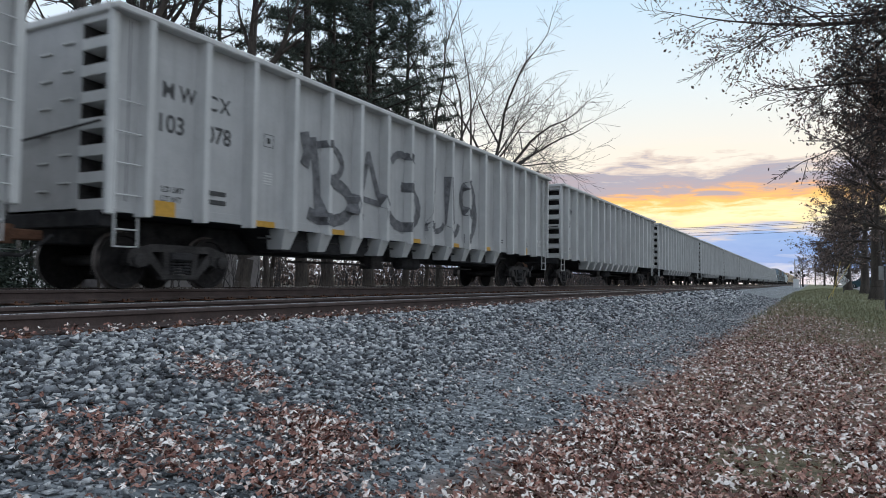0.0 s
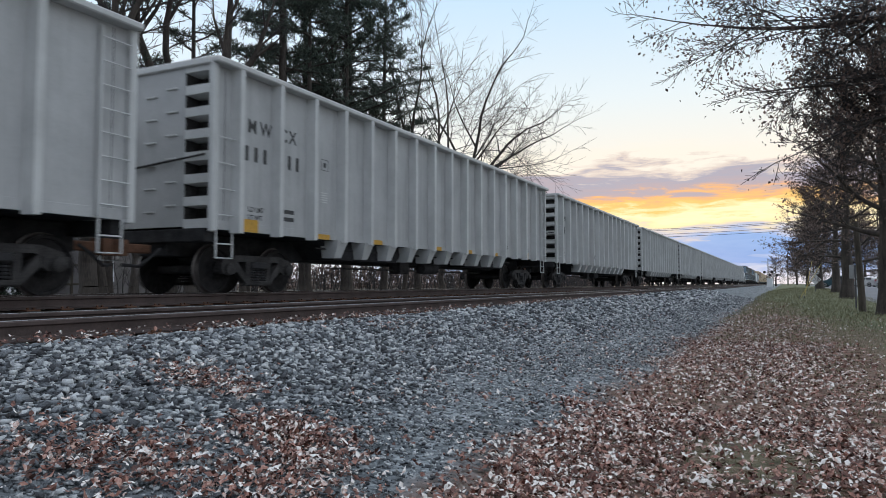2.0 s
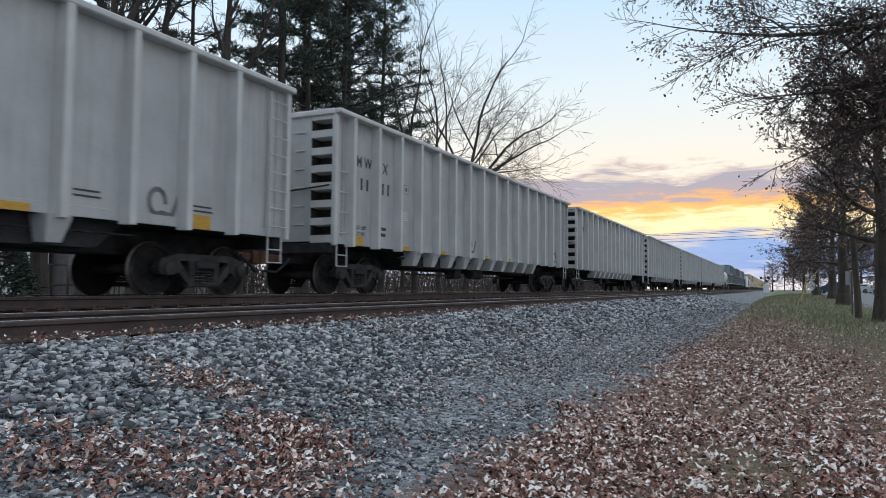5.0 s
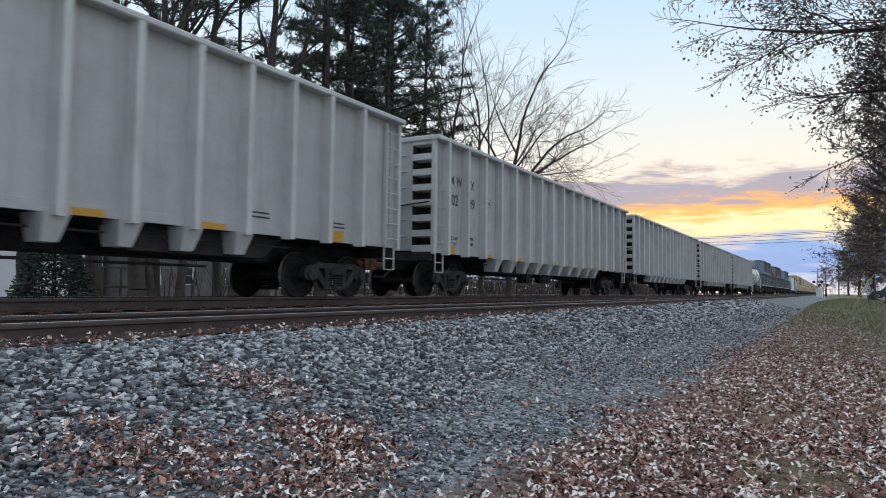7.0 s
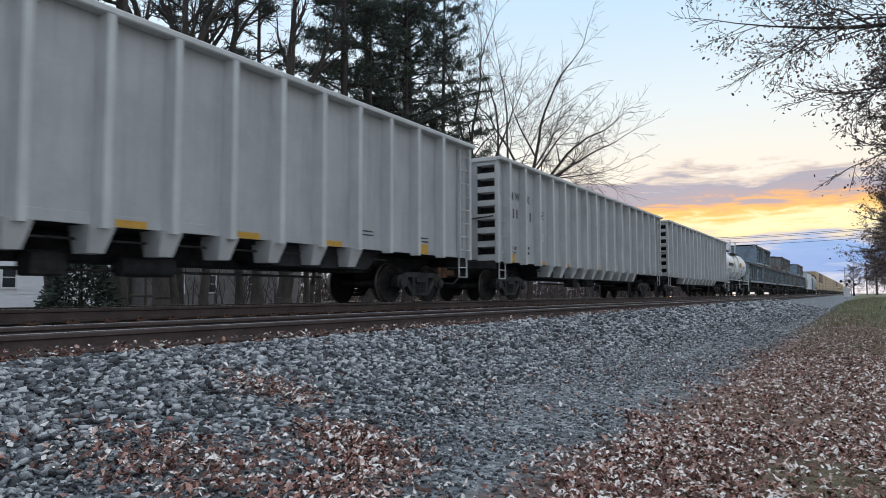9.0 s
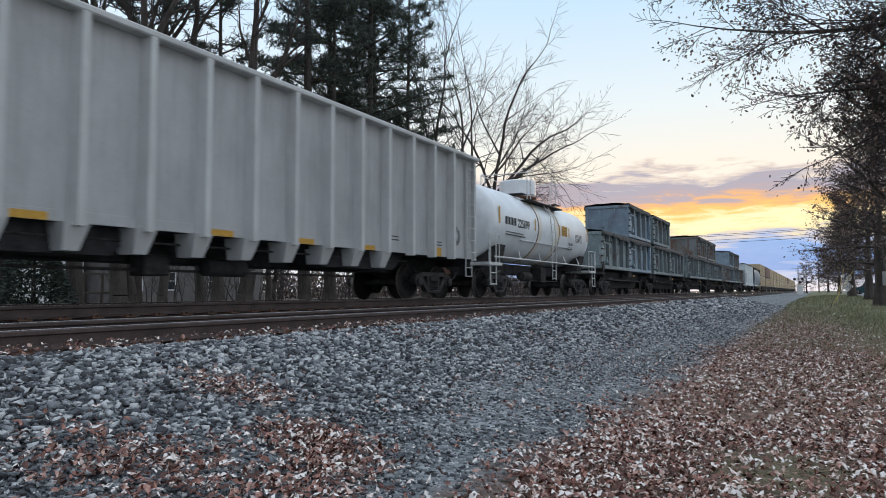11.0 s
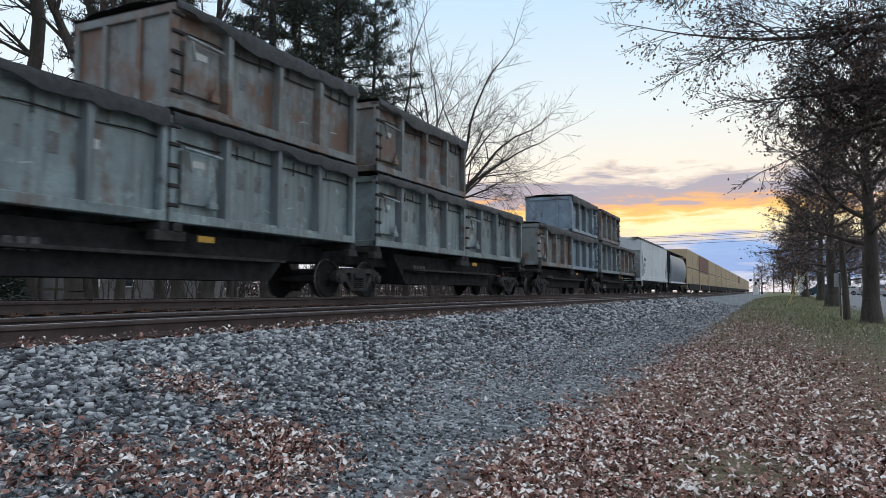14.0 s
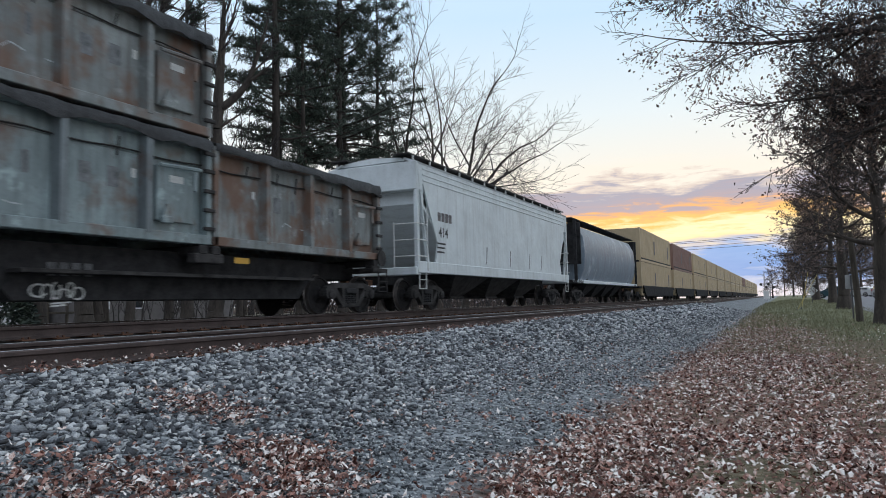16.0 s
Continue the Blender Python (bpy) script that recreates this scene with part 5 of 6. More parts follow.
for pts in ([(-1.75, 1.62), (-1.6, 1.78), (-1.5, 1.6)], arc(-1.3, 1.68, 0.1, 0.1, 30, 330), [(-1.12, 1.58), (-1.05, 1.8), (-0.95, 1.6)]):
    stroke(GONDOLAS[1], [(a_ + r0 + 0.62, b_ - 0.1) for a_, b_ in pts], gx, 0.035, PALE_INK)


# ---------------------------------------------------------------- trees
def limbs_mesh(name, segs, mat, sides=5):
    """Tapered round pieces, one for each (p0, p1, r0, r1)."""
    a = np.array([np.r_[s[0], s[1], s[2], s[3]] for s in segs], dtype=float)
    p0, p1, r0, r1 = a[:, :3], a[:, 3:6], a[:, 6:7], a[:, 7:8]
    d = p1 - p0
    d /= np.maximum(np.linalg.norm(d, axis=1, keepdims=True), 1e-6)
    ref = np.where(np.abs(d[:, 2:3]) < 0.9, np.array([[0, 0, 1.0]]), np.array([[1.0, 0, 0]]))
    u = np.cross(d, ref)
    u /= np.linalg.norm(u, axis=1, keepdims=True)
    w = np.cross(d, u)
    rings = []
    for base, r in ((p0, r0), (p1, r1)):
        for k in range(sides):
            t = 2 * math.pi * k / sides
            rings.append(base + (u * math.cos(t) + w * math.sin(t)) * r)
    verts = np.stack(rings, 1)                       # segs, 2*sides, 3
    n = len(a)
    off = (np.arange(n) * 2 * sides)[:, None, None]
    q = np.array([(k, (k + 1) % sides, sides + (k + 1) % sides, sides + k) for k in range(sides)])[None]
    me = fast_mesh(name, verts.reshape(-1, 3), (q + off).reshape(-1, 4), mat)
    me.shade_smooth()
    return me


def grow(p, d, length, r, depth, rng, out, tips, wild=0.25, lift=0.12, kids=(3, 5), spread=(28, 60), shrink=0.62, start=0.3, min_r=0.006, taper=0.45):
    """A limb from p along d that bends, tapers and bears smaller limbs."""
    n = max(2, int(length / max(0.35, length / 7)))
    step = length / n
    p, d = Vector(p), Vector(d).normalized()
    pts = [p.copy()]
    rad = [r]
    for i in range(n):
        d = (d + Vector((rng.gauss(0, wild), rng.gauss(0, wild), rng.gauss(0, wild) + lift)) * 0.42).normalized()
        q = p + d * step
        r2 = max(min_r, r * (1 - (1 - taper) * (i + 1) / n))
        out.append((tuple(p), tuple(q), rad[-1], r2))
        p = q
        pts.append(p.copy())
        rad.append(r2)
    if depth <= 0:
        tips.append((tuple(p), tuple(d)))
        return
    m = rng.randint(*kids)
    for i in range(m):
        f = start + (1 - start) * (i + rng.random() * 0.8) / m
        j = min(n - 1, int(f * n))
        base = pts[j].lerp(pts[j + 1], f * n - j)
        ax = d.orthogonal().normalized()
        ax.rotate(Matrix.Rotation(rng.uniform(0, 2 * math.pi), 3, d))
        nd = d.copy()
        nd.rotate(Matrix.Rotation(radians(rng.uniform(*spread)), 3, ax))
        grow(base, nd, length * shrink * rng.uniform(0.75, 1.2) * (1.1 - 0.35 * f), max(min_r, rad[j] * rng.uniform(0.42, 0.62)), depth - 1, rng, out, tips, wild, lift, kids, spread, shrink, start, min_r, taper)
    # the leader goes on
    grow(p, d, length * shrink, rad[-1], depth - 1, rng, out, tips, wild, lift, kids, spread, shrink, start, min_r, taper)


def leaf_cards(name, centres, mat, rng, size, per, spread, flat=0.3):
    """Small curled leaves round given places: each a folded four-cornered leaf of two halves."""
    c = np.repeat(np.array(centres, dtype=float), per, axis=0)
    n = len(c)
    c = c + rng.normal(0, spread, (n, 3))
    a = rng.normal(0, 1, (n, 3))
    a[:, 2] -= flat
    a /= np.linalg.norm(a, axis=1, keepdims=True)
    b = np.cross(a, rng.normal(0, 1, (n, 3)))
    b /= np.linalg.norm(b, axis=1, keepdims=True)
    k = np.cross(a, b)
    s = size * rng.uniform(0.6, 1.3, (n, 1))
    v = np.stack([c, c + a * s * 0.5 + b * s * 0.3 + k * s * 0.1, c + a * s, c + a * s * 0.5 - b * s * 0.3 + k * s * 0.1], 1).reshape(-1, 3)
    o = (np.arange(n) * 4)[:, None, None]
    f = (np.array([(0, 1, 2), (0, 2, 3)])[None] + o).reshape(-1, 3)
    return fast_mesh(name, v, f, mat)


def split_parts(tree, segs, limit=0.03):
    thick = [s for s in segs if s[2] >= limit]
    thin = [s for s in segs if s[2] < limit]
    part("trunk", limbs_mesh("trunk", thick, BARK, 7), None, tree)
    if thin:
        tw = part("twig_spray", limbs_mesh("twig_spray", thin, TWIG, 3), None, tree)
        tw["kind"] = "stuff"


def root_flare(out, r, h=0.7):
    out.append(((0, 0, -0.15), (0, 0, 0.12), r * 1.75, r * 1.35))
    out.append(((0, 0, 0.12), (0, 0, h), r * 1.35, r))


RIGHTWARD = Vector((0.67, 0.74, 0))     # along the wood's edge, away from the camera


def bare_tree(x, y, height, r, seed, label, stems, fork=0.45, depth=3, spread=(24, 52), kids=(3, 4), wild=0.2, lift=0.04, lean=0.0, sides=0):
    """A bare tree: a trunk that leans along the wood's edge, then stems of (lean, rise, length, share of the trunk's thickness)."""
    rng = random.Random(seed)
    t = new("bare_tree")
    tagged(t, label, "tree", "bare trees behind the railway")
    t.location = (x, y, float(ground_z(x, y)))
    segs, tips = [], []
    root_flare(segs, r)
    top = RIGHTWARD * lean + Vector((0, 0, height * fork))
    p, n, ring = Vector((0, 0, 0.7)), 9, []
    for i in range(n):
        f = (i + 1) / n
        q = Vector((0, 0, 0.7)).lerp(top, f) - RIGHTWARD * (lean * 0.35 * math.sin(math.pi * f)) + Vector((rng.gauss(0, 0.09), rng.gauss(0, 0.09), 0))
        segs.append((tuple(p), tuple(q), r * (1 - 0.28 * i / n), r * (1 - 0.28 * (i + 1) / n)))
        ring.append(p.copy())
        p = q
    for _ in range(sides):
        b = ring[rng.randint(3, n - 1)]
        d = RIGHTWARD * rng.choice((-1, 1)) * rng.uniform(0.6, 1.2) + Vector((rng.uniform(-0.4, 0.4), 0, rng.uniform(0.1, 0.9)))
        grow(b, d, rng.uniform(0.9, 1.9), r * rng.uniform(0.14, 0.3), 2, rng, segs, tips, 0.32, 0.05, (2, 3), (25, 60), 0.62, 0.25, 0.012)
    for side, rise, ln, k in stems:
        grow(p, RIGHTWARD * side + Vector((rng.uniform(-0.15, 0.15), 0, rise)), ln, r * k, depth, rng, segs, tips, wild, lift, kids, spread, 0.62, 0.25, 0.010, 0.5)
    split_parts(t, segs, 0.045)
    return t


def pine(x, y, height, r, seed, first=0.3, reach=1.0, gap=1.0):
    rng, nr = random.Random(seed), np.random.default_rng(seed)
    t = new("pine_tree")
    tagged(t, "tall dark green pine with open tufted branches", "tree", "pines behind the railway")
    t.location = (x, y, float(ground_z(x, y)))
    segs, tufts = [], []
    root_flare(segs, r)
    p = Vector((0, 0, 0.7))
    n = 14
    for i in range(n):
        q = Vector((0.12 * math.sin(i * 0.7 + seed), 0.12 * math.cos(i * 0.9 + seed), 0.7 + (height - 0.7) * (i + 1) / n))
        segs.append((tuple(p), tuple(q), r * (1 - 0.9 * i / n), r * (1 - 0.9 * (i + 1) / n)))
        p = q
    z = height * first
    while z < height - 0.4:
        f = (z - height * first) / (height * (1 - first))
        ln = (4.9 * (1 - f) ** 0.6 + 0.6) * rng.uniform(0.4, 1.2) * reach
        a = rng.uniform(0, 2 * math.pi)
        d = Vector((math.cos(a), math.sin(a), rng.uniform(-0.12, 0.16) + 0.25 * f))
        b = Vector((0, 0, z))
        rr = 0.055 * (1 - f) + 0.02
        m = 6
        for j in range(m):
            d = (d + Vector((rng.gauss(0, 0.12), rng.gauss(0, 0.12), rng.gauss(0.02, 0.08)))).normalized()
            q = b + d * ln / m
            segs.append((tuple(b), tuple(q), rr * (1 - 0.13 * j), rr * (1 - 0.13 * (j + 1))))
            b = q
            if j >= 1:
                for _ in range(rng.randint(2, 4)):
                    sd = (d + Vector((rng.gauss(0, 0.7), rng.gauss(0, 0.7), rng.gauss(0.04, 0.12)))).normalized()
                    e = b + sd * rng.uniform(0.3, 0.95)
                    segs.append((tuple(b), tuple(e), 0.014, 0.006))
                    for s in (0.45, 0.75, 1.0):
                        tufts.append(tuple(b.lerp(e, s)))
        z += rng.uniform(0.12, 0.40) * gap
    split_parts(t, segs, 0.022)
    # needle tufts: bunches of thin blades
    c = np.repeat(np.array(tufts), 7, axis=0)
    k = len(c)
    dirs = nr.normal(0, 1, (k, 3))
    dirs[:, 2] += 0.3
    dirs /= np.linalg.norm(dirs, axis=1, keepdims=True)
    side = np.cross(dirs, nr.normal(0, 1, (k, 3)))
    side /= np.linalg.norm(side, axis=1, keepdims=True)
    ln = nr.uniform(0.14, 0.30, (k, 1))
    v = np.stack([c - side * 0.010, c + side * 0.010, c + dirs * ln + side * 0.018, c + dirs * ln - side * 0.018], 1).reshape(-1, 3)
    fc = (np.array([(0, 1, 2, 3)])[None] + (np.arange(k) * 4)[:, None, None]).reshape(-1, 4)
    cr = part("crown", fast_mesh("crown", v, fc, PINE), None, t)
    cr["kind"] = "stuff"
    return t


def oak(x, y, height, r, seed, label, limbs, depth=4, leaf=0.13, per=5, clear=2.6, share=1.0, lift=0.02):
    """A street oak: straight trunk, limbs given as (height, direction, length, radius), brown leaves that still cling."""
    rng, nr = random.Random(seed), np.random.default_rng(seed)
    t = new("oak_tree")
    tagged(t, label, "tree", "oaks along the lawn")
    t.location = (x, y, float(ground_z(x, y)))
    segs, tips = [], []
    root_flare(segs, r, 0.9)
    p = Vector((0, 0, 0.9))
    n = 10
    for i in range(n):
        q = Vector((0.05 * math.sin(i + seed), 0.05 * math.cos(i * 1.3), 0.9 + (height * 0.8 - 0.9) * (i + 1) / n))
        segs.append((tuple(p), tuple(q), r * (1 - i / n) ** 0.8, r * (1 - (i + 0.9) / n) ** 0.8))
        p = q
    for z, d, ln, rr in limbs:
        grow((0, 0, z), d, ln, rr, depth, rng, segs, tips, 0.2, lift, (3, 4), (20, 52), 0.58, 0.3, 0.006, 0.5)
    split_parts(t, segs, 0.03)
    pick = [tp[0] for tp in tips if rng.random() < share]
    if pick:
        cr = part("crown", leaf_cards("crown", pick, OAK_CLING, nr, leaf, per, 0.16), None, t, "sparse brown leaves that still cling")
        cr["kind"] = "stuff"
    return t


# the wood behind the railway
THIN = "thin bare tree leaning among the pines"
bare_tree(-22.0, 12.6, 19, 0.22, 10, "bare grey tree with a slender trunk", [(-0.2, 1, 3.0, 0.6), (0.3, 1, 3.0, 0.6)], 0.42, sides=4)
bare_tree(-22.0, 14.9, 20, 0.27, 11, "bare grey tree with a straight thick trunk", [(-0.3, 1, 3.0, 0.6), (0.4, 1, 3.0, 0.5)], 0.62, sides=7, lean=-0.2)
bare_tree(-22.0, 16.6, 19, 0.31, 12, "thick bare tree whose trunk forks into heavy stems", [(-0.42, 1, 3.4, 0.68), (0.55, 1, 3.2, 0.6)], 0.44, sides=4, wild=0.15, lift=0.1)
bare_tree(-22.4, 17.4, 19, 0.24, 19, "bare tree with a crooked upright trunk", [(-0.15, 1, 3.4, 0.7), (0.6, 0.8, 2.6, 0.4)], 0.5, sides=4, lean=0.3)
bare_tree(-22.0, 18.5, 19, 0.18, 13, THIN, [(-0.3, 1, 3.0, 0.7), (0.5, 1, 2.4, 0.5)], 0.55, sides=5, lean=-1.0)
bare_tree(-22.0, 20.4, 19, 0.17, 34, THIN, [(0.1, 1, 3.0, 0.7), (0.5, 1, 2.4, 0.5)], 0.6, sides=5, lean=-0.5)
bare_tree(-22.2, 21.6, 20, 0.23, 35, "bare tree with a bowed trunk", [(-0.1, 1, 3.2, 0.75), (0.6, 0.9, 2.6, 0.45)], 0.55, sides=5, lean=-2.3)
bare_tree(-22.0, 22.9, 21, 0.34, 14, "stout bare tree whose trunk forks into two stems", [(0.05, 1, 3.6, 0.72), (0.95, 0.55, 2.6, 0.6)], 0.46, sides=5, wild=0.13, lift=0.3)
bare_tree(-22.0, 24.4, 15, 0.15, 15, THIN, [(-0.3, 1, 2.6, 0.7), (0.5, 1, 2.2, 0.7)], 0.36, kids=(2, 3), sides=2)
bare_tree(-22.6, 25.4, 15, 0.11, 36, THIN, [(-0.25, 1, 2.2, 0.7), (0.5, 1, 1.8, 0.6)], 0.42, kids=(2, 3), sides=3)
pine(-24.5, 19.4, 21, 0.16, 28, 0.30, 0.42, 1.7)
pine(-24.5, 23.6, 21, 0.18, 21, 0.26, 0.45, 1.8)
pine(-22.0, 26.9, 24, 0.30, 22, 0.38, 0.5, 1.1)
pine(-24.0, 29.6, 23, 0.24, 23, 0.36, 0.6, 1.1)
pine(-22.0, 29.2, 22, 0.20, 24, 0.36, 0.55, 1.1)
pine(-22.0, 32.6, 25, 0.28, 25, 0.32, 0.95, 0.8)
pine(-25.5, 33.4, 24, 0.26, 30, 0.34, 0.95, 0.8)
pine(-23.5, 35.2, 23, 0.26, 29, 0.34, 0.9, 0.8)
pine(-22.5, 37.6, 22, 0.24, 26, 0.34, 0.85, 1.0)
bare_tree(-22.0, 41.2, 24, 0.24, 16, "tall bare tree with upright limbs", [(-0.3, 1, 6.8, 0.55), (0.12, 1, 7.4, 0.55), (0.55, 1, 6.0, 0.45)], 0.30, depth=4, kids=(2, 3), spread=(22, 52), wild=0.2, sides=3)
pine(-24.0, 43.0, 13, 0.18, 27, 0.34, 0.8, 1.2)
bare_tree(-22.0, 45.0, 24, 0.22, 17, "tall bare tree with upright limbs", [(-0.2, 1, 7.2, 0.55), (0.3, 1, 7.6, 0.55), (0.65, 1, 6.2, 0.45)], 0.28, depth=4, kids=(2, 3), spread=(24, 54), wild=0.2, sides=3)
bare_tree(-22.0, 49.6, 24, 0.28, 18, "wide bare tree with spreading limbs over the track", [(-0.2, 1, 6.4, 0.45), (0.22, 1, 7.2, 0.55), (0.55, 1, 7.0, 0.52), (0.9, 1, 6.0, 0.48), (1.3, 0.75, 4.8, 0.42), (1.3, 0.3, 3.8, 0.34)], 0.33, depth=4, kids=(2, 4), spread=(26, 58), wild=0.22, lift=0.0)

# the oaks along the lawn
oak(5.8, 15.5, 15, 0.36, 31, "large oak with long bare limbs and clinging brown leaves",
    [(4.6, (-1, -0.05, 0.05), 3.0, 0.10), (4.3, (-0.9, 0.5, 0.0), 2.6, 0.09), (5.2, (-1, 0.15, 0.10), 3.4, 0.11), (5.6, (-1, -0.25, 0.20), 3.5, 0.11), (5.9, (-1, 0.05, 0.14), 4.4, 0.12), (6.4, (-1, -0.1, 0.17), 4.6, 0.12), (6.8, (-1, 0.3, 0.22), 4.5, 0.12), (7.6, (-1, -0.15, 0.30), 4.2, 0.12), (8.4, (-0.8, 0.2, 0.9), 3.6, 0.12),
     (4.6, (-0.5, 0.9, 0.1), 2.8, 0.09), (5.0, (0.8, 0.4, 0.3), 3.2, 0.10), (6.0, (0.7, -0.6, 0.4), 3.2, 0.10), (8.8, (0.3, 0.3, 1), 3.0, 0.12)],
    depth=5, leaf=0.085, per=4, share=0.27, lift=0.03)
_r = random.Random(6)
FAN = [(2.9 + 0.30 * j, (math.cos(2.4 * j + 2.6), math.sin(2.4 * j + 2.6), 0.22 + 0.06 * j), 2.3 - 0.03 * j + _r.uniform(-0.25, 0.25), 0.08 + 0.03 * _r.random()) for j in range(22)]
oak(3.4, 29.8, 13.5, 0.285, 32, "oak with a thick dark trunk beside the lawn", FAN, depth=4, leaf=0.10, per=3, share=0.5, lift=0.06)
ROW = [(4.0, 55.0, 12), (4.6, 76, 12.5), (4.2, 98, 12), (5.0, 125, 13), (4.6, 160, 12)]
OAKS = []
for i, (x, y, hgt) in enumerate(ROW):
    lim = [(2.4 + 0.38 * j, (math.cos(j * 2.4 + i), math.sin(j * 2.4 + i), 0.05 + 0.05 * j), 2.9 - 0.05 * j, 0.10) for j in range(22)]
    OAKS.append(oak(x, y, hgt, 0.40 - 0.02 * i, 40 + i, "oak in the row with dense clinging brown leaves", lim, depth=3, leaf=0.15, per=7, share=0.9))
for x, y, a in ((13, 150, 40), (22, 165, 100), (31, 150, 200), (17, 185, 300), (42, 170, 20), (55, 180, 80), (27, 205, 150), (9, 215, 10), (36, 130, 250), (-2.5, 330, 30), (5, 300, 60), (-40, 420, 90), (-30, 520, 10)):
    tagged(copy_thing(OAKS[int(x + y) % 4], pose(x, y, float(ground_z(x, y)), 0, 0, a)), "distant brown-leaved tree beyond the road", group="distant trees")


# ---------------------------------------------------------------- road, parked cars, signs
def build_road():
    ys = [6, 17, 22, 30, 40, 55, 80, 120, 200, 400]
    xs = [0.0, 0.4, 7.5, 14.5]
    left = lambda y: 4.35 + 0.012 * (y - 27) if y > 27 else 4.35
    v, f = [], []
    for y in ys:
        for x in xs:
            xx = left(y) + x
            v.append((xx, y, float(ground_z(xx, y)) + (0.03 if x > 0 else 0.0)))
    for j in range(len(ys) - 1):
        for i in range(3):
            a = j * 4 + i
            f.append((a, a + 1, a + 5, a + 4))
    ob = new("road", fast_mesh("road", np.array(v), np.array(f), ASPHALT))
    tagged(ob, "pale grey worn asphalt road beside the lawn", "road", kind="structure")


build_road()

CAR_GLASS = material("dark_car_glass", tone((0.02, 0.025, 0.03), 0.8, 1.2), 0.12, 0, 2, 10, spec=0.8)
RUBBER = material("tyre_rubber", tone((0.02, 0.02, 0.02), 0.8, 1.3), 0.9, 0, 10, 50)
ALLOY = material("alloy_rim", tone((0.45, 0.45, 0.46), 0.8, 1.1), 0.35, 0.8, 10, 50)
LAMP_RED = material("tail_lamp_red", tone((0.35, 0.02, 0.02), 0.8, 1.1), 0.3, 0, 10, 50)
LAMP_CLEAR = material("headlamp_clear", tone((0.7, 0.72, 0.72), 0.9, 1.1), 0.2, 0, 10, 50)


def parked_car(x, y, turn_, paint_rgb, label, long=4.7, tall=1.68, name="parked_suv"):
    paint = material("car_paint", tone(paint_rgb, 0.9, 1.1), 0.3, 0.0, 2, 30, spec=0.6)
    c = new(name)
    tagged(c, label, "car", "parked cars")
    c.matrix_basis = pose(x, y, float(ground_z(x, y)) + 0.03, 0, 0, turn_)
    h, w = long / 2, 0.92
    low = [(-h, 0.35), (-h - 0.02, 0.75), (-h + 0.08, 1.0), (-h + 0.25, 1.05), (h - 1.15, 1.05), (h - 0.1, 0.88), (h, 0.65), (h - 0.02, 0.32), (h - 0.4, 0.24), (-h + 0.4, 0.24)]
    part("body", Shape().prism(low, "x", -w, w), paint, c)
    roof = [(-h + 0.12, 1.04), (-h + 0.45, tall - 0.08), (-h + 0.75, tall), (h - 2.2, tall), (h - 1.95, tall - 0.05), (h - 1.15, 1.04)]
    s = Shape()
    s.add([(sx_ * (w - 0.03 - 0.16 * (z - 1.04) / (tall - 1.04)), yy, z) for sx_ in (-1, 1) for yy, z in roof], [tuple(range(6)), tuple(range(6, 12))[::-1]] + [(i, i + 6, (i + 1) % 6 + 6, (i + 1) % 6) for i in range(6)])
    part("cabin", s, paint, c)
    for k in (-1, 1):
        for a, b in ((-h + 0.55, -h + 1.35), (-h + 1.45, -h + 2.35), (-h + 2.45, h - 1.55)):
            top = tall - 0.16
            xx = lambda z: k * (w - 0.02 - 0.16 * (z - 1.04) / (tall - 1.04))
            e = 0.22 if b > h - 1.7 else 0.0
            g = Shape().add([(xx(1.1), a, 1.1), (xx(1.1), b + e, 1.1), (xx(top), b - e, top), (xx(top), a + (0.1 if a < -h + 0.6 else 0), top),
                             (xx(1.1) + k * 0.012, a, 1.1), (xx(1.1) + k * 0.012, b + e, 1.1), (xx(top) + k * 0.012, b - e, top), (xx(top) + k * 0.012, a + (0.1 if a < -h + 0.6 else 0), top)],
                            [(0, 1, 2, 3), (4, 7, 6, 5), (0, 4, 5, 1), (1, 5, 6, 2), (2, 6, 7, 3), (3, 7, 4, 0)])
            part("window", g, CAR_GLASS, c)
        part("mirror", Shape().box(min(k * w, k * (w + 0.18)), max(k * w, k * (w + 0.18)), h - 1.65, h - 1.5, 1.05, 1.2, 0.03), paint, c)
        part("headlight", Shape().box(min(k * 0.5, k * 0.86), max(k * 0.5, k * 0.86), h - 0.14, h - 0.03, 0.72, 0.86, 0.02), LAMP_CLEAR, c)
        part("tail_light", Shape().box(min(k * 0.62, k * 0.9), max(k * 0.62, k * 0.9), -h - 0.02, -h + 0.1, 0.85, 1.1, 0.02), LAMP_RED, c)
        for yy in (-h + 0.9, h - 0.95):
            t = part("tyre", Shape().lathe([(-0.1, 0.22), (-0.11, 0.32), (-0.08, 0.345), (0.08, 0.345), (0.11, 0.32), (0.1, 0.22)], "x", (k * 0.84, yy, 0.345), 22), RUBBER, c, smooth=True)
            part("rim", Shape().lathe([(0.02 * k, 0.05), (0.09 * k, 0.06), (0.10 * k, 0.21), (0.06 * k, 0.225)], "x", (k * 0.845, yy, 0.345), 14), ALLOY, t, smooth=True)
    part("rear_window", Shape().prism([(-h + 0.16, 1.1), (-h + 0.13, 1.1), (-h + 0.40, tall - 0.16), (-h + 0.43, tall - 0.16)], "x", -0.72, 0.72), CAR_GLASS, c)
    part("windscreen", Shape().prism([(h - 1.19, 1.1), (h - 1.16, 1.1), (h - 1.90, tall - 0.12), (h - 1.93, tall - 0.12)], "x", -0.74, 0.74), CAR_GLASS, c)
    return c


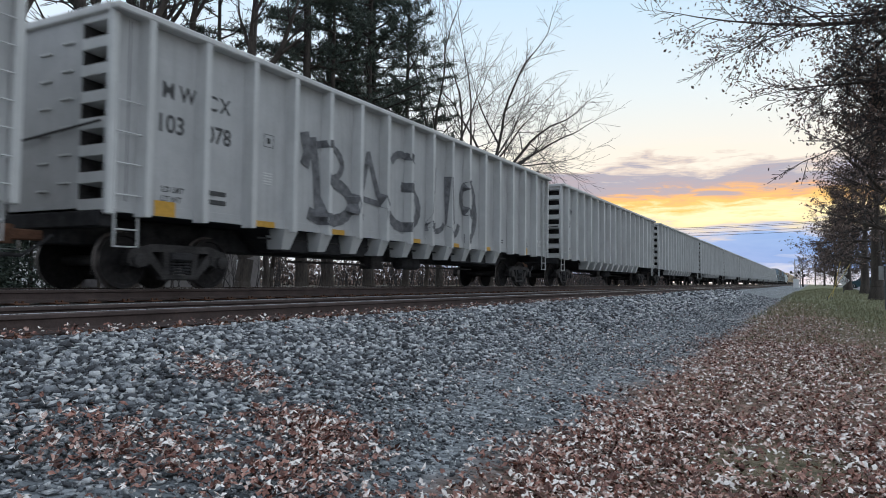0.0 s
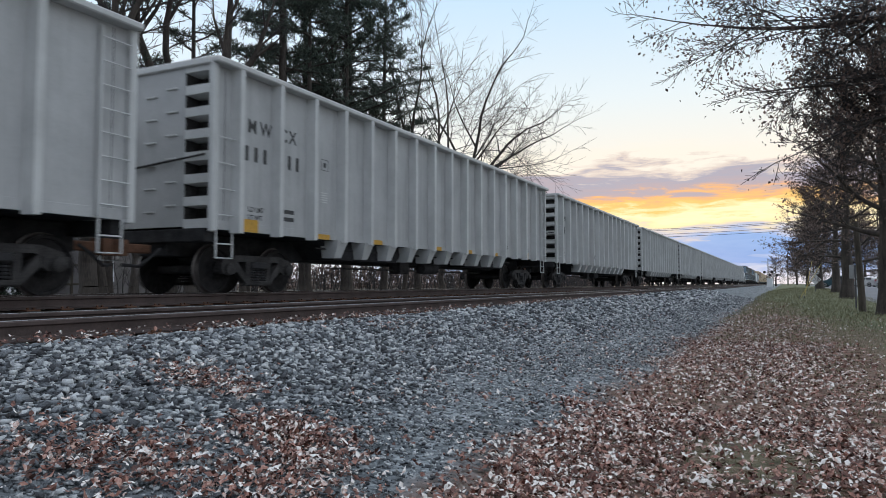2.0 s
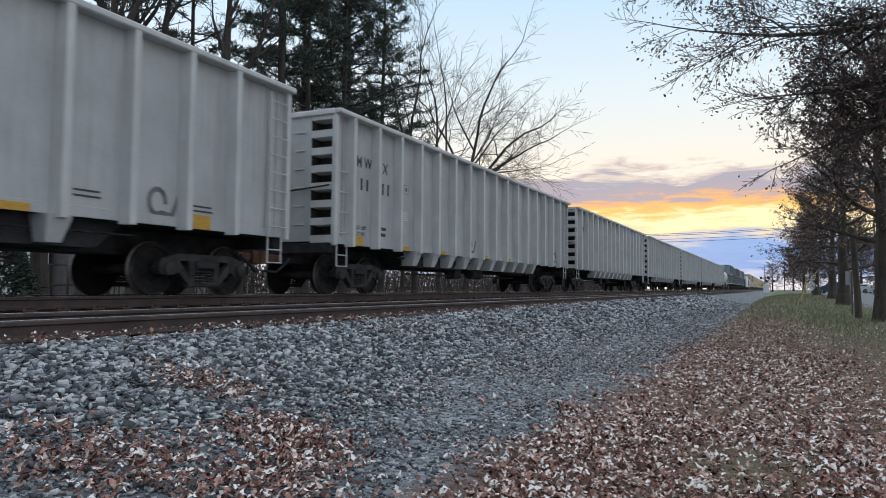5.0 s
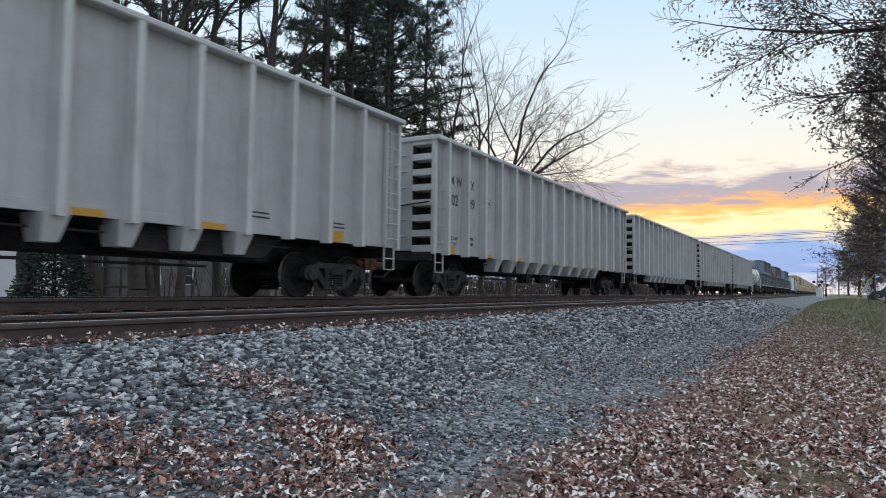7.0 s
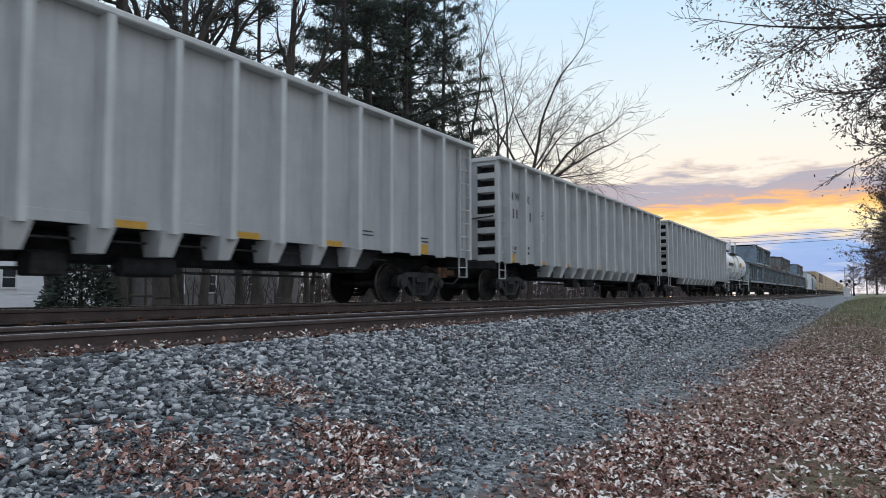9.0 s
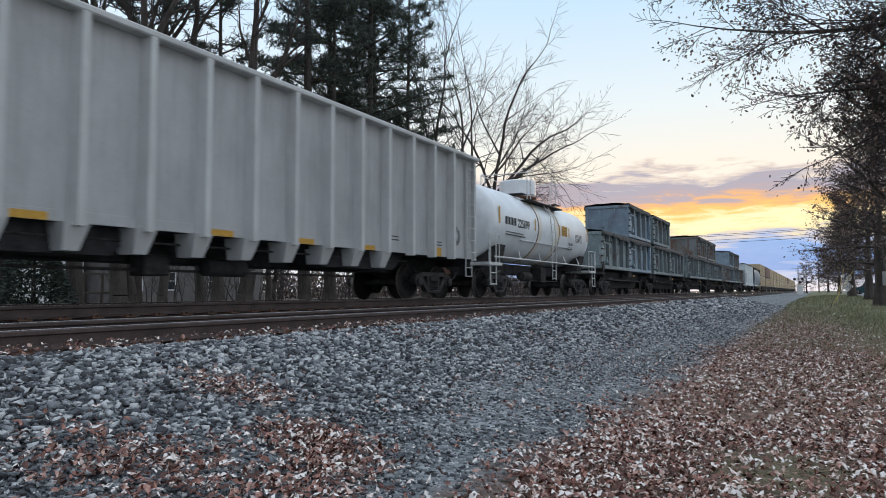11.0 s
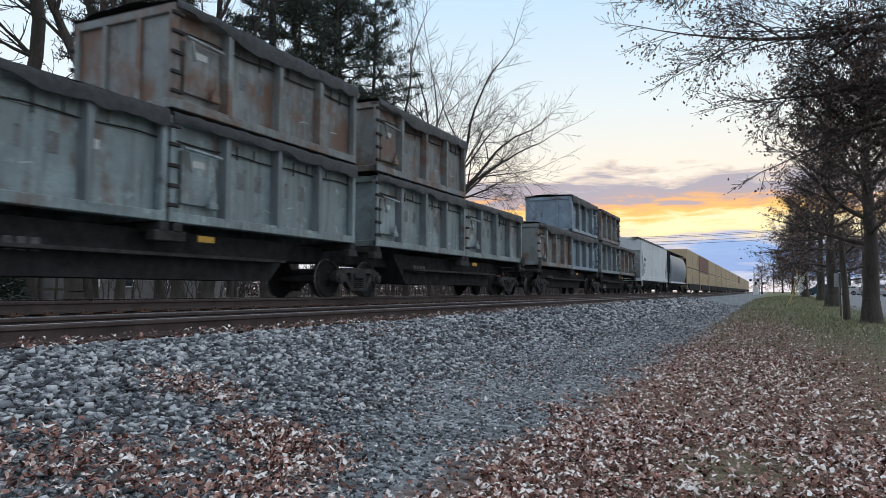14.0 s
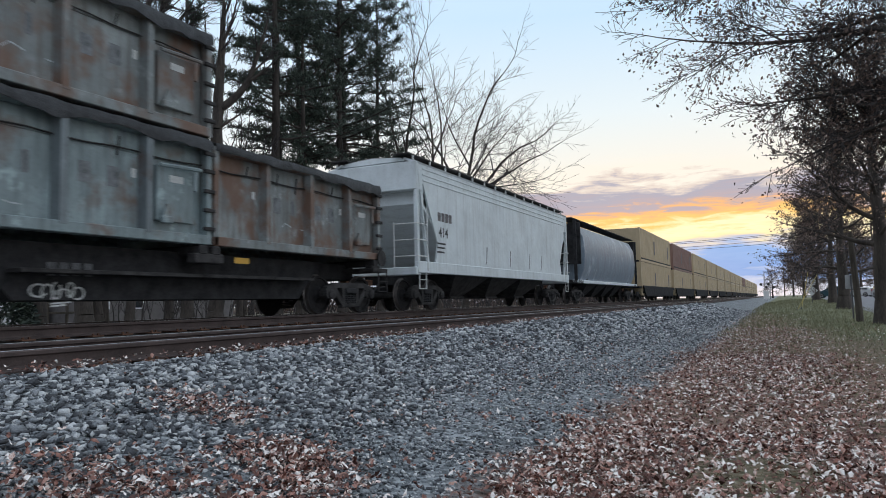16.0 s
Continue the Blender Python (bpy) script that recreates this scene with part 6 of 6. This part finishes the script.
parked_car(7.2, 118, 78, (0.02, 0.06, 0.075), "dark teal sport utility car parked across the road end")
parked_car(15.0, 122, -82, (0.14, 0.012, 0.025), "dark red minivan parked beyond the road", 4.9, 1.72)
parked_car(11.2, 126, 60, (0.55, 0.55, 0.55), "pale silver car parked behind the trees", 4.5, 1.5, "parked_car")
parked_car(12.6, 108, 12, (0.35, 0.36, 0.37), "grey sport utility car seen from behind", 4.6, 1.7)

SIGN_WHITE = material("white_sign_sheet", tone((0.74, 0.74, 0.74), 0.9, 1.05), 0.5, 0, 6, 50)
SIGN_BACK = material("dull_aluminium_sign_back", tone((0.36, 0.36, 0.35), 0.8, 1.1), 0.5, 0.4, 6, 50)
POST_STEEL = material("dark_galvanised_post", tone((0.10, 0.10, 0.10), 0.7, 1.3), 0.6, 0.4, 6, 50)
GUY_YELLOW = material("faded_yellow_guy_guard", tone((0.50, 0.38, 0.12), 0.7, 1.2), 0.6, 0, 8, 50)
POLE_WOOD = material("weathered_pole_wood", tone((0.09, 0.075, 0.06), 0.6, 1.4), 0.95, 0, 3, 30, 0.5, 30, (4, 4, 0.6))
CABLE = material("black_cable", tone((0.02, 0.02, 0.02), 0.9, 1.1), 0.7)


def on_ground(ob, x, y, a=0):
    ob.matrix_basis = pose(x, y, float(ground_z(x, y)), 0, 0, a)
    return ob


sg = tagged(new("warning_sign"), "white diamond and round sign boards on a steel post", "sign")
on_ground(sg, 3.0, 80)
part("post", Shape().box(-0.03, 0.03, 0.0, 0.05, -0.3, 2.6, 0.006), POST_STEEL, sg)
part("diamond_board", Shape().prism([(0, 0.72), (0.53, 1.25), (0, 1.78), (-0.53, 1.25)], "y", -0.03, -0.01), SIGN_WHITE, sg)
part("round_board", Shape().lathe([(-0.03, 0.40), (-0.012, 0.40)], "y", (0, 0, 2.15), 24), SIGN_WHITE, sg)
bk = tagged(new("road_sign"), "plain grey metal sign back on a dark post", "sign")
on_ground(bk, 2.97, 36.5, 12)
part("post", Shape().box(-0.03, 0.03, -0.03, 0.03, -0.3, 2.0, 0.006), POST_STEEL, bk)
part("sign_board", Shape().box(-0.24, 0.24, 0.032, 0.045, 1.36, 1.98, 0.005), SIGN_BACK, bk)
# A plain tapered shaft stands in for a thin leaning tree trunk.
wp = tagged(new("leaning_post"), "thin tree trunk leaning beside the oak, built as a plain post", "post")
on_ground(wp, 2.88, 32.6)
part("shaft", Shape().tube([(0, 0, -0.3), (-0.03, 0, 0.8), (-0.10, 0.0, 2.2), (-0.16, 0.02, 3.6)], [0.15, 0.13, 0.12, 0.10], 12), POLE_WOOD, wp, smooth=True)
for (xa, ya, za), (xb, yb, zb) in (((1.0, 52.0, -0.1), (2.35, 53.0, 2.25)), ((1.3, 53.5, -0.1), (1.85, 54.0, 2.45))):
    gw = tagged(new("guy_wire"), "slanted guy wire in a faded yellow guard", "cable", "guy wires on the lawn")
    on_ground(gw, xa, ya)
    part("anchor", Shape().tube([(0, 0, -0.15), (0.03, 0.02, 0.2)], 0.03, 6), POST_STEEL, gw)
    d = Vector((xb - xa, yb - ya, zb - za))
    part("guard", Shape().tube([tuple(d * 0.02), tuple(d)], 0.02, 8), GUY_YELLOW, gw)
    part("wire", Shape().tube([tuple(d), tuple(d * 3.2)], 0.008, 5), CABLE, gw)


# ---------------------------------------------------------------- level crossing, poles and cables far off
def crossing_signal(x, y, h):
    c = tagged(new("crossing_signal"), "tall crossing signal mast with dark lamp heads", "signal", "level crossing signals")
    on_ground(c, x, y)
    part("mast", Shape().tube([(0, 0, -0.4), (0, 0, h)], 0.10, 10), SIGN_BACK, c)
    part("arm", Shape().tube([(-1.6, 0, h - 0.5), (1.6, 0, h - 0.5)], 0.06, 8), SIGN_BACK, c)
    for k in (-0.9, 0.9):
        part("lamp_hood", Shape().lathe([(-0.4, 0.34), (-0.1, 0.36), (0.0, 0.2)], "y", (k, 0, h * 0.55), 14), BLACK_STEEL, c)
    return c


crossing_signal(-3.4, 205, 7.2)
crossing_signal(-2.2, 212, 6.2)
cab = tagged(new("signal_cabinet"), "white steel signal cabinet beside the crossing", "cabinet")
on_ground(cab, -3.0, 200)
part("case", Shape().box(-0.7, 0.7, -0.5, 0.5, 0, 2.2, 0.04), SIGN_WHITE, cab)
part("roof", Shape().box(-0.8, 0.8, -0.6, 0.6, 2.2, 2.3, 0.02), SIGN_WHITE, cab)


def utility_pole(x, y, h):
    p = tagged(new("utility_pole"), "tall weathered wooden utility pole with crossarms", "utility pole", "utility poles")
    on_ground(p, x, y)
    part("shaft", Shape().tube([(0, 0, -1), (0, 0, h)], [0.19, 0.12], 12), POLE_WOOD, p, smooth=True)
    for z in (h - 0.4, h - 1.5):
        part("crossarm", Shape().box(-0.06, 0.06, -1.2, 1.2, z - 0.07, z + 0.07, 0.01), POLE_WOOD, p)
    return p


utility_pole(-52, 150, 13.4)
utility_pole(16, 150, 14.0)
utility_pole(1.5, 235, 9.5)
for i, (z0, z1, sag, dy) in enumerate(((13.1, 14.0, 1.1, -0.8), (13.1, 14.0, 1.3, 0.8), (11.9, 12.9, 1.0, 0.0), (11.3, 12.2, 0.9, 0.3))):
    pts = [(-52 + 68 * t / 16, 150 + dy, z0 + (z1 - z0) * t / 16 - sag * (1 - (t / 8 - 1) ** 2)) for t in range(17)]
    tagged(part("overhead_cable", Shape().tube(pts, 0.035, 5), CABLE), "black overhead cable slung across the track", "cable", "overhead cables")


# ---------------------------------------------------------------- beyond the railway: houses, evergreen, thicket
SIDING_WHITE = material("white_clapboard", tone((0.80, 0.80, 0.82), 0.95, 1.04), 0.7, 0, 2, 30)
SIDING_BROWN = material("grey_brown_clapboard", tone((0.16, 0.145, 0.14), 0.8, 1.2), 0.8, 0, 2, 30)
ROOFING = material("grey_shingle_roof", tone((0.10, 0.10, 0.105), 0.7, 1.3), 0.9, 0, 3, 30, 0.4, 30)
TRIM = material("white_window_trim", tone((0.75, 0.75, 0.75), 0.95, 1.05), 0.6)
PANE = material("dark_window_pane", tone((0.03, 0.035, 0.04), 0.8, 1.2), 0.08, 0, 3, 20, spec=0.8)


def house(x, y, w, d, h, siding, label, windows):
    """Front wall at x facing the railway; w along the track, d deep."""
    b = tagged(new("house"), label, "house", "houses behind the railway")
    b.location = (x, y, float(ground_z(x)))
    for nm, bx_ in (("front_wall", (-0.15, 0, 0, w, 0, h)), ("rear_wall", (-d, -d + 0.15, 0, w, 0, h)), ("side_wall", (-d + 0.15, -0.15, 0, 0.15, 0, h)), ("side_wall", (-d + 0.15, -0.15, w - 0.15, w, 0, h))):
        part(nm, Shape().box(*bx_, 0.01), siding, b)
    for i in range(int(h / 0.28)):
        part("clapboard", Shape().prism([(0.0, 0.28 * i), (0.022, 0.28 * i), (0.004, 0.28 * i + 0.27), (0.0, 0.28 * i + 0.27)], "y", 0.0, w), siding, b)
    for y0 in (0.0, w - 0.15):
        part("gable", Shape().prism([(-d, h), (0, h), (-d / 2, h + d * 0.32)], "y", y0, y0 + 0.15), siding, b)
    for k in (0, 1):
        xs = (0.5, -d / 2) if k == 0 else (-d - 0.5, -d / 2)
        zs = (h - 0.3, h + d * 0.32 + 0.06)
        part("roof", Shape().add([(xs[0], -0.4, zs[0]), (xs[1], -0.4, zs[1]), (xs[1], w + 0.4, zs[1]), (xs[0], w + 0.4, zs[0]), (xs[0], -0.4, zs[0] + 0.16), (xs[1], -0.4, zs[1] + 0.16), (xs[1], w + 0.4, zs[1] + 0.16), (xs[0], w + 0.4, zs[0] + 0.16)],
                                 [(0, 1, 2, 3), (4, 7, 6, 5), (0, 4, 5, 1), (1, 5, 6, 2), (2, 6, 7, 3), (3, 7, 4, 0)]), ROOFING, b)
    for wy, wz, ww, wh in windows:
        fr = Shape()
        for q in ((wy, wy + 0.1, wz, wz + wh), (wy + ww - 0.1, wy + ww, wz, wz + wh), (wy + 0.1, wy + ww - 0.1, wz, wz + 0.1), (wy + 0.1, wy + ww - 0.1, wz + wh - 0.1, wz + wh), (wy + 0.1, wy + ww - 0.1, wz + wh / 2 - 0.03, wz + wh / 2 + 0.03)):
            fr.box(0.025, 0.09, *q, 0.01)
        wd = part("window", fr, TRIM, b, "white-framed sash window")
        part("pane", Shape().box(0.026, 0.05, wy + 0.1, wy + ww - 0.1, wz + 0.1, wz + wh - 0.1, 0.003), PANE, wd)
    return b


house(-44, 33.0, 15, 9, 4.6, SIDING_BROWN, "grey-brown clapboard house with white-framed windows", [(4.2, 0.9, 1.0, 1.5), (1.2, 0.9, 1.0, 1.5), (8.5, 0.9, 1.0, 1.5), (12.0, 0.9, 1.0, 1.5)])
house(-47, 19.5, 13, 9, 6.0, SIDING_WHITE, "white clapboard house with a grey roof", [(4.0, 1.2, 1.0, 1.5), (9.5, 3.6, 1.0, 1.4)])

deck = tagged(new("garden_deck"), "dark wooden garden deck with posts and rails", "deck")
deck.location = (-36, 22.4, 0.28)
part("platform", Shape().box(-2, 2, 0, 4.5, 0.7, 0.82, 0.02), POLE_WOOD, deck)
for i in range(5):
    for xx in (1.95,):
        part("post", Shape().box(xx - 0.06, xx + 0.06, i * 1.1, i * 1.1 + 0.12, 0, 1.75, 0.01), POLE_WOOD, deck)
part("handrail", Shape().box(1.88, 2.02, 0, 4.5, 1.75, 1.83, 0.01), POLE_WOOD, deck)


def evergreen(x, y, h, seed):
    nr = np.random.default_rng(seed)
    t = tagged(new("evergreen_shrub"), "dense dark evergreen shrub of conical shape", "shrub")
    t.location = (x, y, float(ground_z(x)))
    part("trunk", Shape().tube([(0, 0, -0.2), (0, 0, h * 0.9)], [0.09, 0.02], 8), BARK, t)
    n = 5200
    z = nr.random(n) ** 1.3 * h
    rad = (1 - z / h) ** 0.8 * h * 0.42 * np.sqrt(nr.uniform(0.35, 1.1, n))
    a = nr.uniform(0, 6.28, n)
    c = np.c_[rad * np.cos(a), rad * np.sin(a), z + 0.05]
    d = np.c_[np.cos(a), np.sin(a), nr.uniform(-0.3, 0.5, n)] + nr.normal(0, 0.4, (n, 3))
    d /= np.linalg.norm(d, axis=1, keepdims=True)
    s = np.cross(d, nr.normal(0, 1, (n, 3)))
    s /= np.linalg.norm(s, axis=1, keepdims=True)
    ln = nr.uniform(0.10, 0.24, (n, 1))
    v = np.stack([c - s * 0.02, c + s * 0.02, c + d * ln + s * 0.03, c + d * ln - s * 0.03], 1).reshape(-1, 3)
    f = (np.array([(0, 1, 2, 3)])[None] + (np.arange(n) * 4)[:, None, None]).reshape(-1, 4)
    part("crown", fast_mesh("crown", v, f, PINE), None, t)["kind"] = "stuff"


evergreen(-21.0, 12.9, 2.9, 3)


def thicket():
    rng = random.Random(77)
    segs, tips = [], []
    for _ in range(620):
        x, y = rng.uniform(-40, -25), rng.uniform(19, 150)
        if y < -0.74 * x:
            continue
        grow((x, y, 0.2), (rng.gauss(0, 0.15), rng.gauss(0, 0.15), 1), rng.uniform(1.0, 2.2), rng.uniform(0.025, 0.06), 2, rng, segs, tips, 0.2, 0.1, (2, 3), (20, 50), 0.6, 0.3, 0.006)
    tagged(new("thicket", limbs_mesh("thicket", segs, TWIG, 3)), "bare brown brush behind the railway", "brush", kind="stuff")
    segs, tips = [], []
    for _ in range(150):
        x, y = rng.uniform(-105, -62), rng.uniform(-10, 420)
        grow((x, y, 0.2), (rng.gauss(0, 0.08), rng.gauss(0, 0.08), 1), rng.uniform(3.0, 4.6), rng.uniform(0.12, 0.22), 2, rng, segs, tips, 0.2, 0.1, (4, 6), (20, 55), 0.55, 0.2, 0.05)
    tagged(new("distant_wood", limbs_mesh("distant_wood", segs, TWIG, 4)), "distant bare wood beyond the houses", "trees", kind="stuff")

    nr = np.random.default_rng(4)
    n = 14000
    c = np.c_[nr.uniform(-60, -56, n), nr.uniform(44, 330, n), 0.2 + 3.2 * nr.random(n) ** 1.3]
    tagged(new("hedge", leaf_cards("hedge", c, OAK_CLING, nr, 0.5, 2, 0.3)), "brown overgrown hedge behind the railway", "hedge", kind="stuff")


thicket()


# ---------------------------------------------------------------- stones, leaves, grass
def stones():
    nr = np.random.default_rng(5)
    # angular broken stone: a block with its corners knocked about
    ico = np.array([(x, y, z) for x in (-1, 1) for y in (-1, 1) for z in (-1, 1)]) / 3 ** 0.5
    tri = np.array([(0, 1, 3), (0, 3, 2), (4, 6, 7), (4, 7, 5), (0, 4, 5), (0, 5, 1), (2, 3, 7), (2, 7, 6), (0, 2, 6), (0, 6, 4), (1, 5, 7), (1, 7, 3)])
    pts = []
    for y0, y1, dens in ((-4, 1.2, 260), (1.2, 6, 1200), (6, 11, 900), (11, 18, 440), (18, 30, 180), (30, 55, 60)):
        n = int((y1 - y0) * 4.2 * dens)
        x = nr.uniform(-5.55, -1.35, n)
        y = nr.uniform(y0, y1, n)
        edge = np.clip((-1.5 - x + nr.normal(0, 0.22, n)) * 3.0, 0, 1)
        keep = nr.random(n) < np.maximum(edge, 0.02)
        size = (0.014 + 0.024 * nr.random(keep.sum()) ** 1.6) * (1.0 if y0 < 11 else 1.35 if y0 < 18 else 1.8 if y0 < 30 else 2.6)
        pts.append(np.c_[x[keep], y[keep], size])
    # between and beyond the rails
    for xa, xb in ((-7.2, -6.05), (-9.4, -7.55), (-12.3, -9.8)):
        n = int((xb - xa) * 34 * 60)
        pts.append(np.c_[nr.uniform(xa, xb, n), nr.uniform(1, 35, n), nr.uniform(0.022, 0.04, n)])
    p = np.vstack(pts)
    n = len(p)
    # finer, greyer gravel towards the foot of the bank
    p[:, 2] *= np.interp(p[:, 0] + nr.normal(0, 0.15, n), [-4.0, -3.0, -2.4], [1.02, 0.66, 0.45])
    shape = ico[None] * nr.uniform(0.45, 1.5, (n, 8, 1)) * p[:, 2][:, None, None] * nr.uniform(0.55, 1.35, (n, 1, 3)) * np.array([1.25, 1.1, 0.62])
    a, b = nr.uniform(0, 6.28, n), nr.uniform(-0.9, 0.9, n)
    ca, sa, cb, sb = np.cos(a)[:, None], np.sin(a)[:, None], np.cos(b)[:, None], np.sin(b)[:, None]
    x, y, z = shape[..., 0], shape[..., 1], shape[..., 2]
    y, z = y * cb - z * sb, y * sb + z * cb
    x, y = x * ca - y * sa, x * sa + y * ca
    base = ground_z(p[:, 0]) + p[:, 2] * nr.uniform(0.1, 0.8, n)
    v = np.stack([x + p[:, :1], y + p[:, 1:2], z + base[:, None]], -1).reshape(-1, 3)
    f = (tri[None] + (np.arange(n) * 8)[:, None, None]).reshape(-1, 3)
    tagged(new("ballast_stones", fast_mesh("ballast_stones", v, f, STONE)), "loose angular blue-grey ballast stones", "gravel", kind="stuff")


def leaves():
    nr = np.random.default_rng(9)
    # a lobed oak leaf: half outline, mirrored about its midrib
    half = np.array([(0.0, 0.0), (0.24, 0.22), (0.36, 0.06), (0.62, 0.25), (1.0, 0.0)])
    rib = np.c_[half[:, 0], np.zeros(5)]
    tmpl = np.vstack([rib, half * (1, 1), half * (1, -1)])
    tri = []
    for i in range(4):
        tri += [(i, i + 1, 5 + i + 1), (i, 5 + i + 1, 5 + i), (i, 10 + i + 1, i + 1), (i, 10 + i, 10 + i + 1)]
    tri = np.array(tri)
    pts = []

    def scatter(n, xa, xb, ya, yb, keep=None, lift=0.02):
        x, y = nr.uniform(xa, xb, n), nr.uniform(ya, yb, n)
        k = nr.random(n) < (keep(x, y) if keep else 1)
        pts.append(np.c_[x[k], y[k], ground_z(x[k], y[k]) + lift * nr.random(k.sum()) + 0.008])

    patch = lambda x, y, s: np.array([noise.noise(Vector((a * s, b * s, 3.0))) for a, b in zip(x, y)])
    dens = lambda x, y: np.clip((x + 1.75 + 0.55 * patch(x, y, 1.3)) * 2.2, 0.0, 1) * np.clip(1.1 - 0.20 * np.maximum(0, x - 0.6) + 1.1 * patch(x, y, 0.9), 0.12, 1)
    thin = lambda x, y: np.clip(1 - 0.8 * np.maximum(0, x - 0.15) * np.clip((y - 4) / 4, 0, 1), 0.14, 1) * np.clip(((x + 0.2) ** 2 + (y - 4.75) ** 2 * 0.5) / 0.35, 0.3, 1)
    base_dens = dens
    dens = lambda x, y: base_dens(x, y) * thin(x, y)
    scatter(52000, -2.6, 3.5, 1.0, 6, dens, 0.05)
    scatter(9000, -2.6, 5, -4, 1.0, dens, 0.05)
    scatter(1500, 3.5, 6.5, 1.0, 6, dens, 0.05)
    scatter(33000, -2.6, 5, 6, 14, dens, 0.05)
    scatter(15000, -2.6, 7, 14, 26, dens, 0.05)
    scatter(3000, -2.6, 8, 26, 45, lambda x, y: dens(x, y) * 0.5)
    # drifts caught on the bank and against the rail
    for cx, cy, sx_, sy_, n in ((-2.75, 3.48, 0.20, 0.17, 330), (-2.35, 3.15, 0.16, 0.16, 170), (-4.0, 3.95, 0.20, 0.22, 130), (-3.65, 3.95, 0.15, 0.15, 60), (-2.85, 2.5, 0.30, 0.25, 260), (-3.35, 2.35, 0.25, 0.25, 130), (-2.2, 2.7, 0.25, 0.2, 170), (-4.6, 8.2, 0.2, 0.3, 26), (-3.9, 10.5, 0.2, 0.4, 22)):
        n = int(n * 2.4)
        x, y = nr.normal(cx, sx_, n), nr.normal(cy, sy_, n)
        pts.append(np.c_[x, y, ground_z(x) + 0.03 + 0.05 * nr.random(n)])
    n = 1700
    x, y = -5.52 + nr.normal(0, 0.07, n), 1.5 + 30 * nr.random(n) ** 1.4
    pts.append(np.c_[x, y, ground_z(x) + 0.02 + 0.09 * nr.random(n)])
    scatter(420, -5.4, -1.8, 1.5, 25, None, 0.05)
    scatter(650, -3.2, -1.6, 1.5, 14, None, 0.03)
    p = np.vstack(pts)
    n = len(p)
    s = (0.030 + 0.046 * nr.random(n) ** 1.4) * np.where(p[:, 1] > 26, 1.5, 1.0)
    u = np.repeat(tmpl[None], n, 0) * s[:, None, None]
    u = u - np.array([0.5, 0])[None] * s[:, None, None]
    bend, cup = nr.uniform(0, 16, n), nr.uniform(-3, 12, n)
    z = bend[:, None] * u[..., 0] ** 2 / s[:, None] * 0.14 + cup[:, None] * u[..., 1] ** 2 / s[:, None] * 0.35
    x, y = u[..., 0], u[..., 1]
    tilt, roll_, yaw_ = nr.normal(0, 0.22, n)[:, None], nr.normal(0, 0.34, n)[:, None], nr.uniform(0, 6.28, n)[:, None]
    flip = np.where(nr.random(n) < 0.45, -1, 1)[:, None]
    z = z * flip
    y, z = y * np.cos(roll_) - z * np.sin(roll_), y * np.sin(roll_) + z * np.cos(roll_)
    x, z = x * np.cos(tilt) + z * np.sin(tilt), -x * np.sin(tilt) + z * np.cos(tilt)
    x, y = x * np.cos(yaw_) - y * np.sin(yaw_), x * np.sin(yaw_) + y * np.cos(yaw_)
    z = z - np.minimum(z.min(1, keepdims=True), 0) * 0.8
    v = np.stack([x + p[:, :1], y + p[:, 1:2], z + p[:, 2:3]], -1).reshape(-1, 3)
    f = (tri[None] + (np.arange(n) * 15)[:, None, None]).reshape(-1, 3)
    tagged(new("fallen_leaves", fast_mesh("fallen_leaves", v, f, LEAF)), "dry brown lobed oak leaves strewn over lawn and bank", "leaves", kind="stuff")


def grass():
    nr = np.random.default_rng(12)
    pts = []
    for xa, xb, ya, yb, n, h in ((-1.2, 7, -4, 8, 26000, 0.035), (-1.2, 6, 8, 20, 22000, 0.05), (-1.6, 9, 20, 50, 26000, 0.09), (-1.8, 9, 50, 110, 12000, 0.15)):
        x, y = nr.uniform(xa, xb, n), nr.uniform(ya, yb, n)
        pts.append(np.c_[x, y, np.full(n, h)])
    p = np.vstack(pts)
    p = p[~((p[:, 0] > 5.2) & (p[:, 1] > 25))]
    n = len(p)
    a = nr.uniform(0, 6.28, n)
    h = p[:, 2] * nr.uniform(0.5, 1.4, n)
    w = 0.10 * p[:, 2]
    lean = nr.normal(0, 0.5, (n, 2)) * h[:, None]
    base = np.c_[p[:, 0], p[:, 1], ground_z(p[:, 0], p[:, 1]) - 0.004]
    sd = np.c_[np.cos(a) * w, np.sin(a) * w, np.zeros(n)]
    tip = base + np.c_[lean, h]
    v = np.stack([base - sd, base + sd, tip], 1).reshape(-1, 3)
    f = np.arange(n * 3).reshape(-1, 3)
    tagged(new("lawn_grass", fast_mesh("lawn_grass", v, f, GRASS)), "short dull winter grass blades", "grass", kind="stuff")


stones()
leaves()
grass()


# ---------------------------------------------------------------- what moves
def motions():
    for root, y, z, a in TRAIN:
        walk(root, [(0.0, pose(TRAIN_C, y, TRAIN_Z + z, 0, 0, a)), (16.0, pose(TRAIN_C, y - SHIFT * 16.0, TRAIN_Z + z, 0, 0, a))])
        if y > 368:
            continue
        for w in [c for c in root.children if c.name.startswith("wheelset")]:
            _, dy, dz = w.location
            walk(w, [(k / FPS, pose(0, dy, dz, math.degrees(SHIFT * k / FPS / WHEEL_R))) for k in range(481)])


motions()
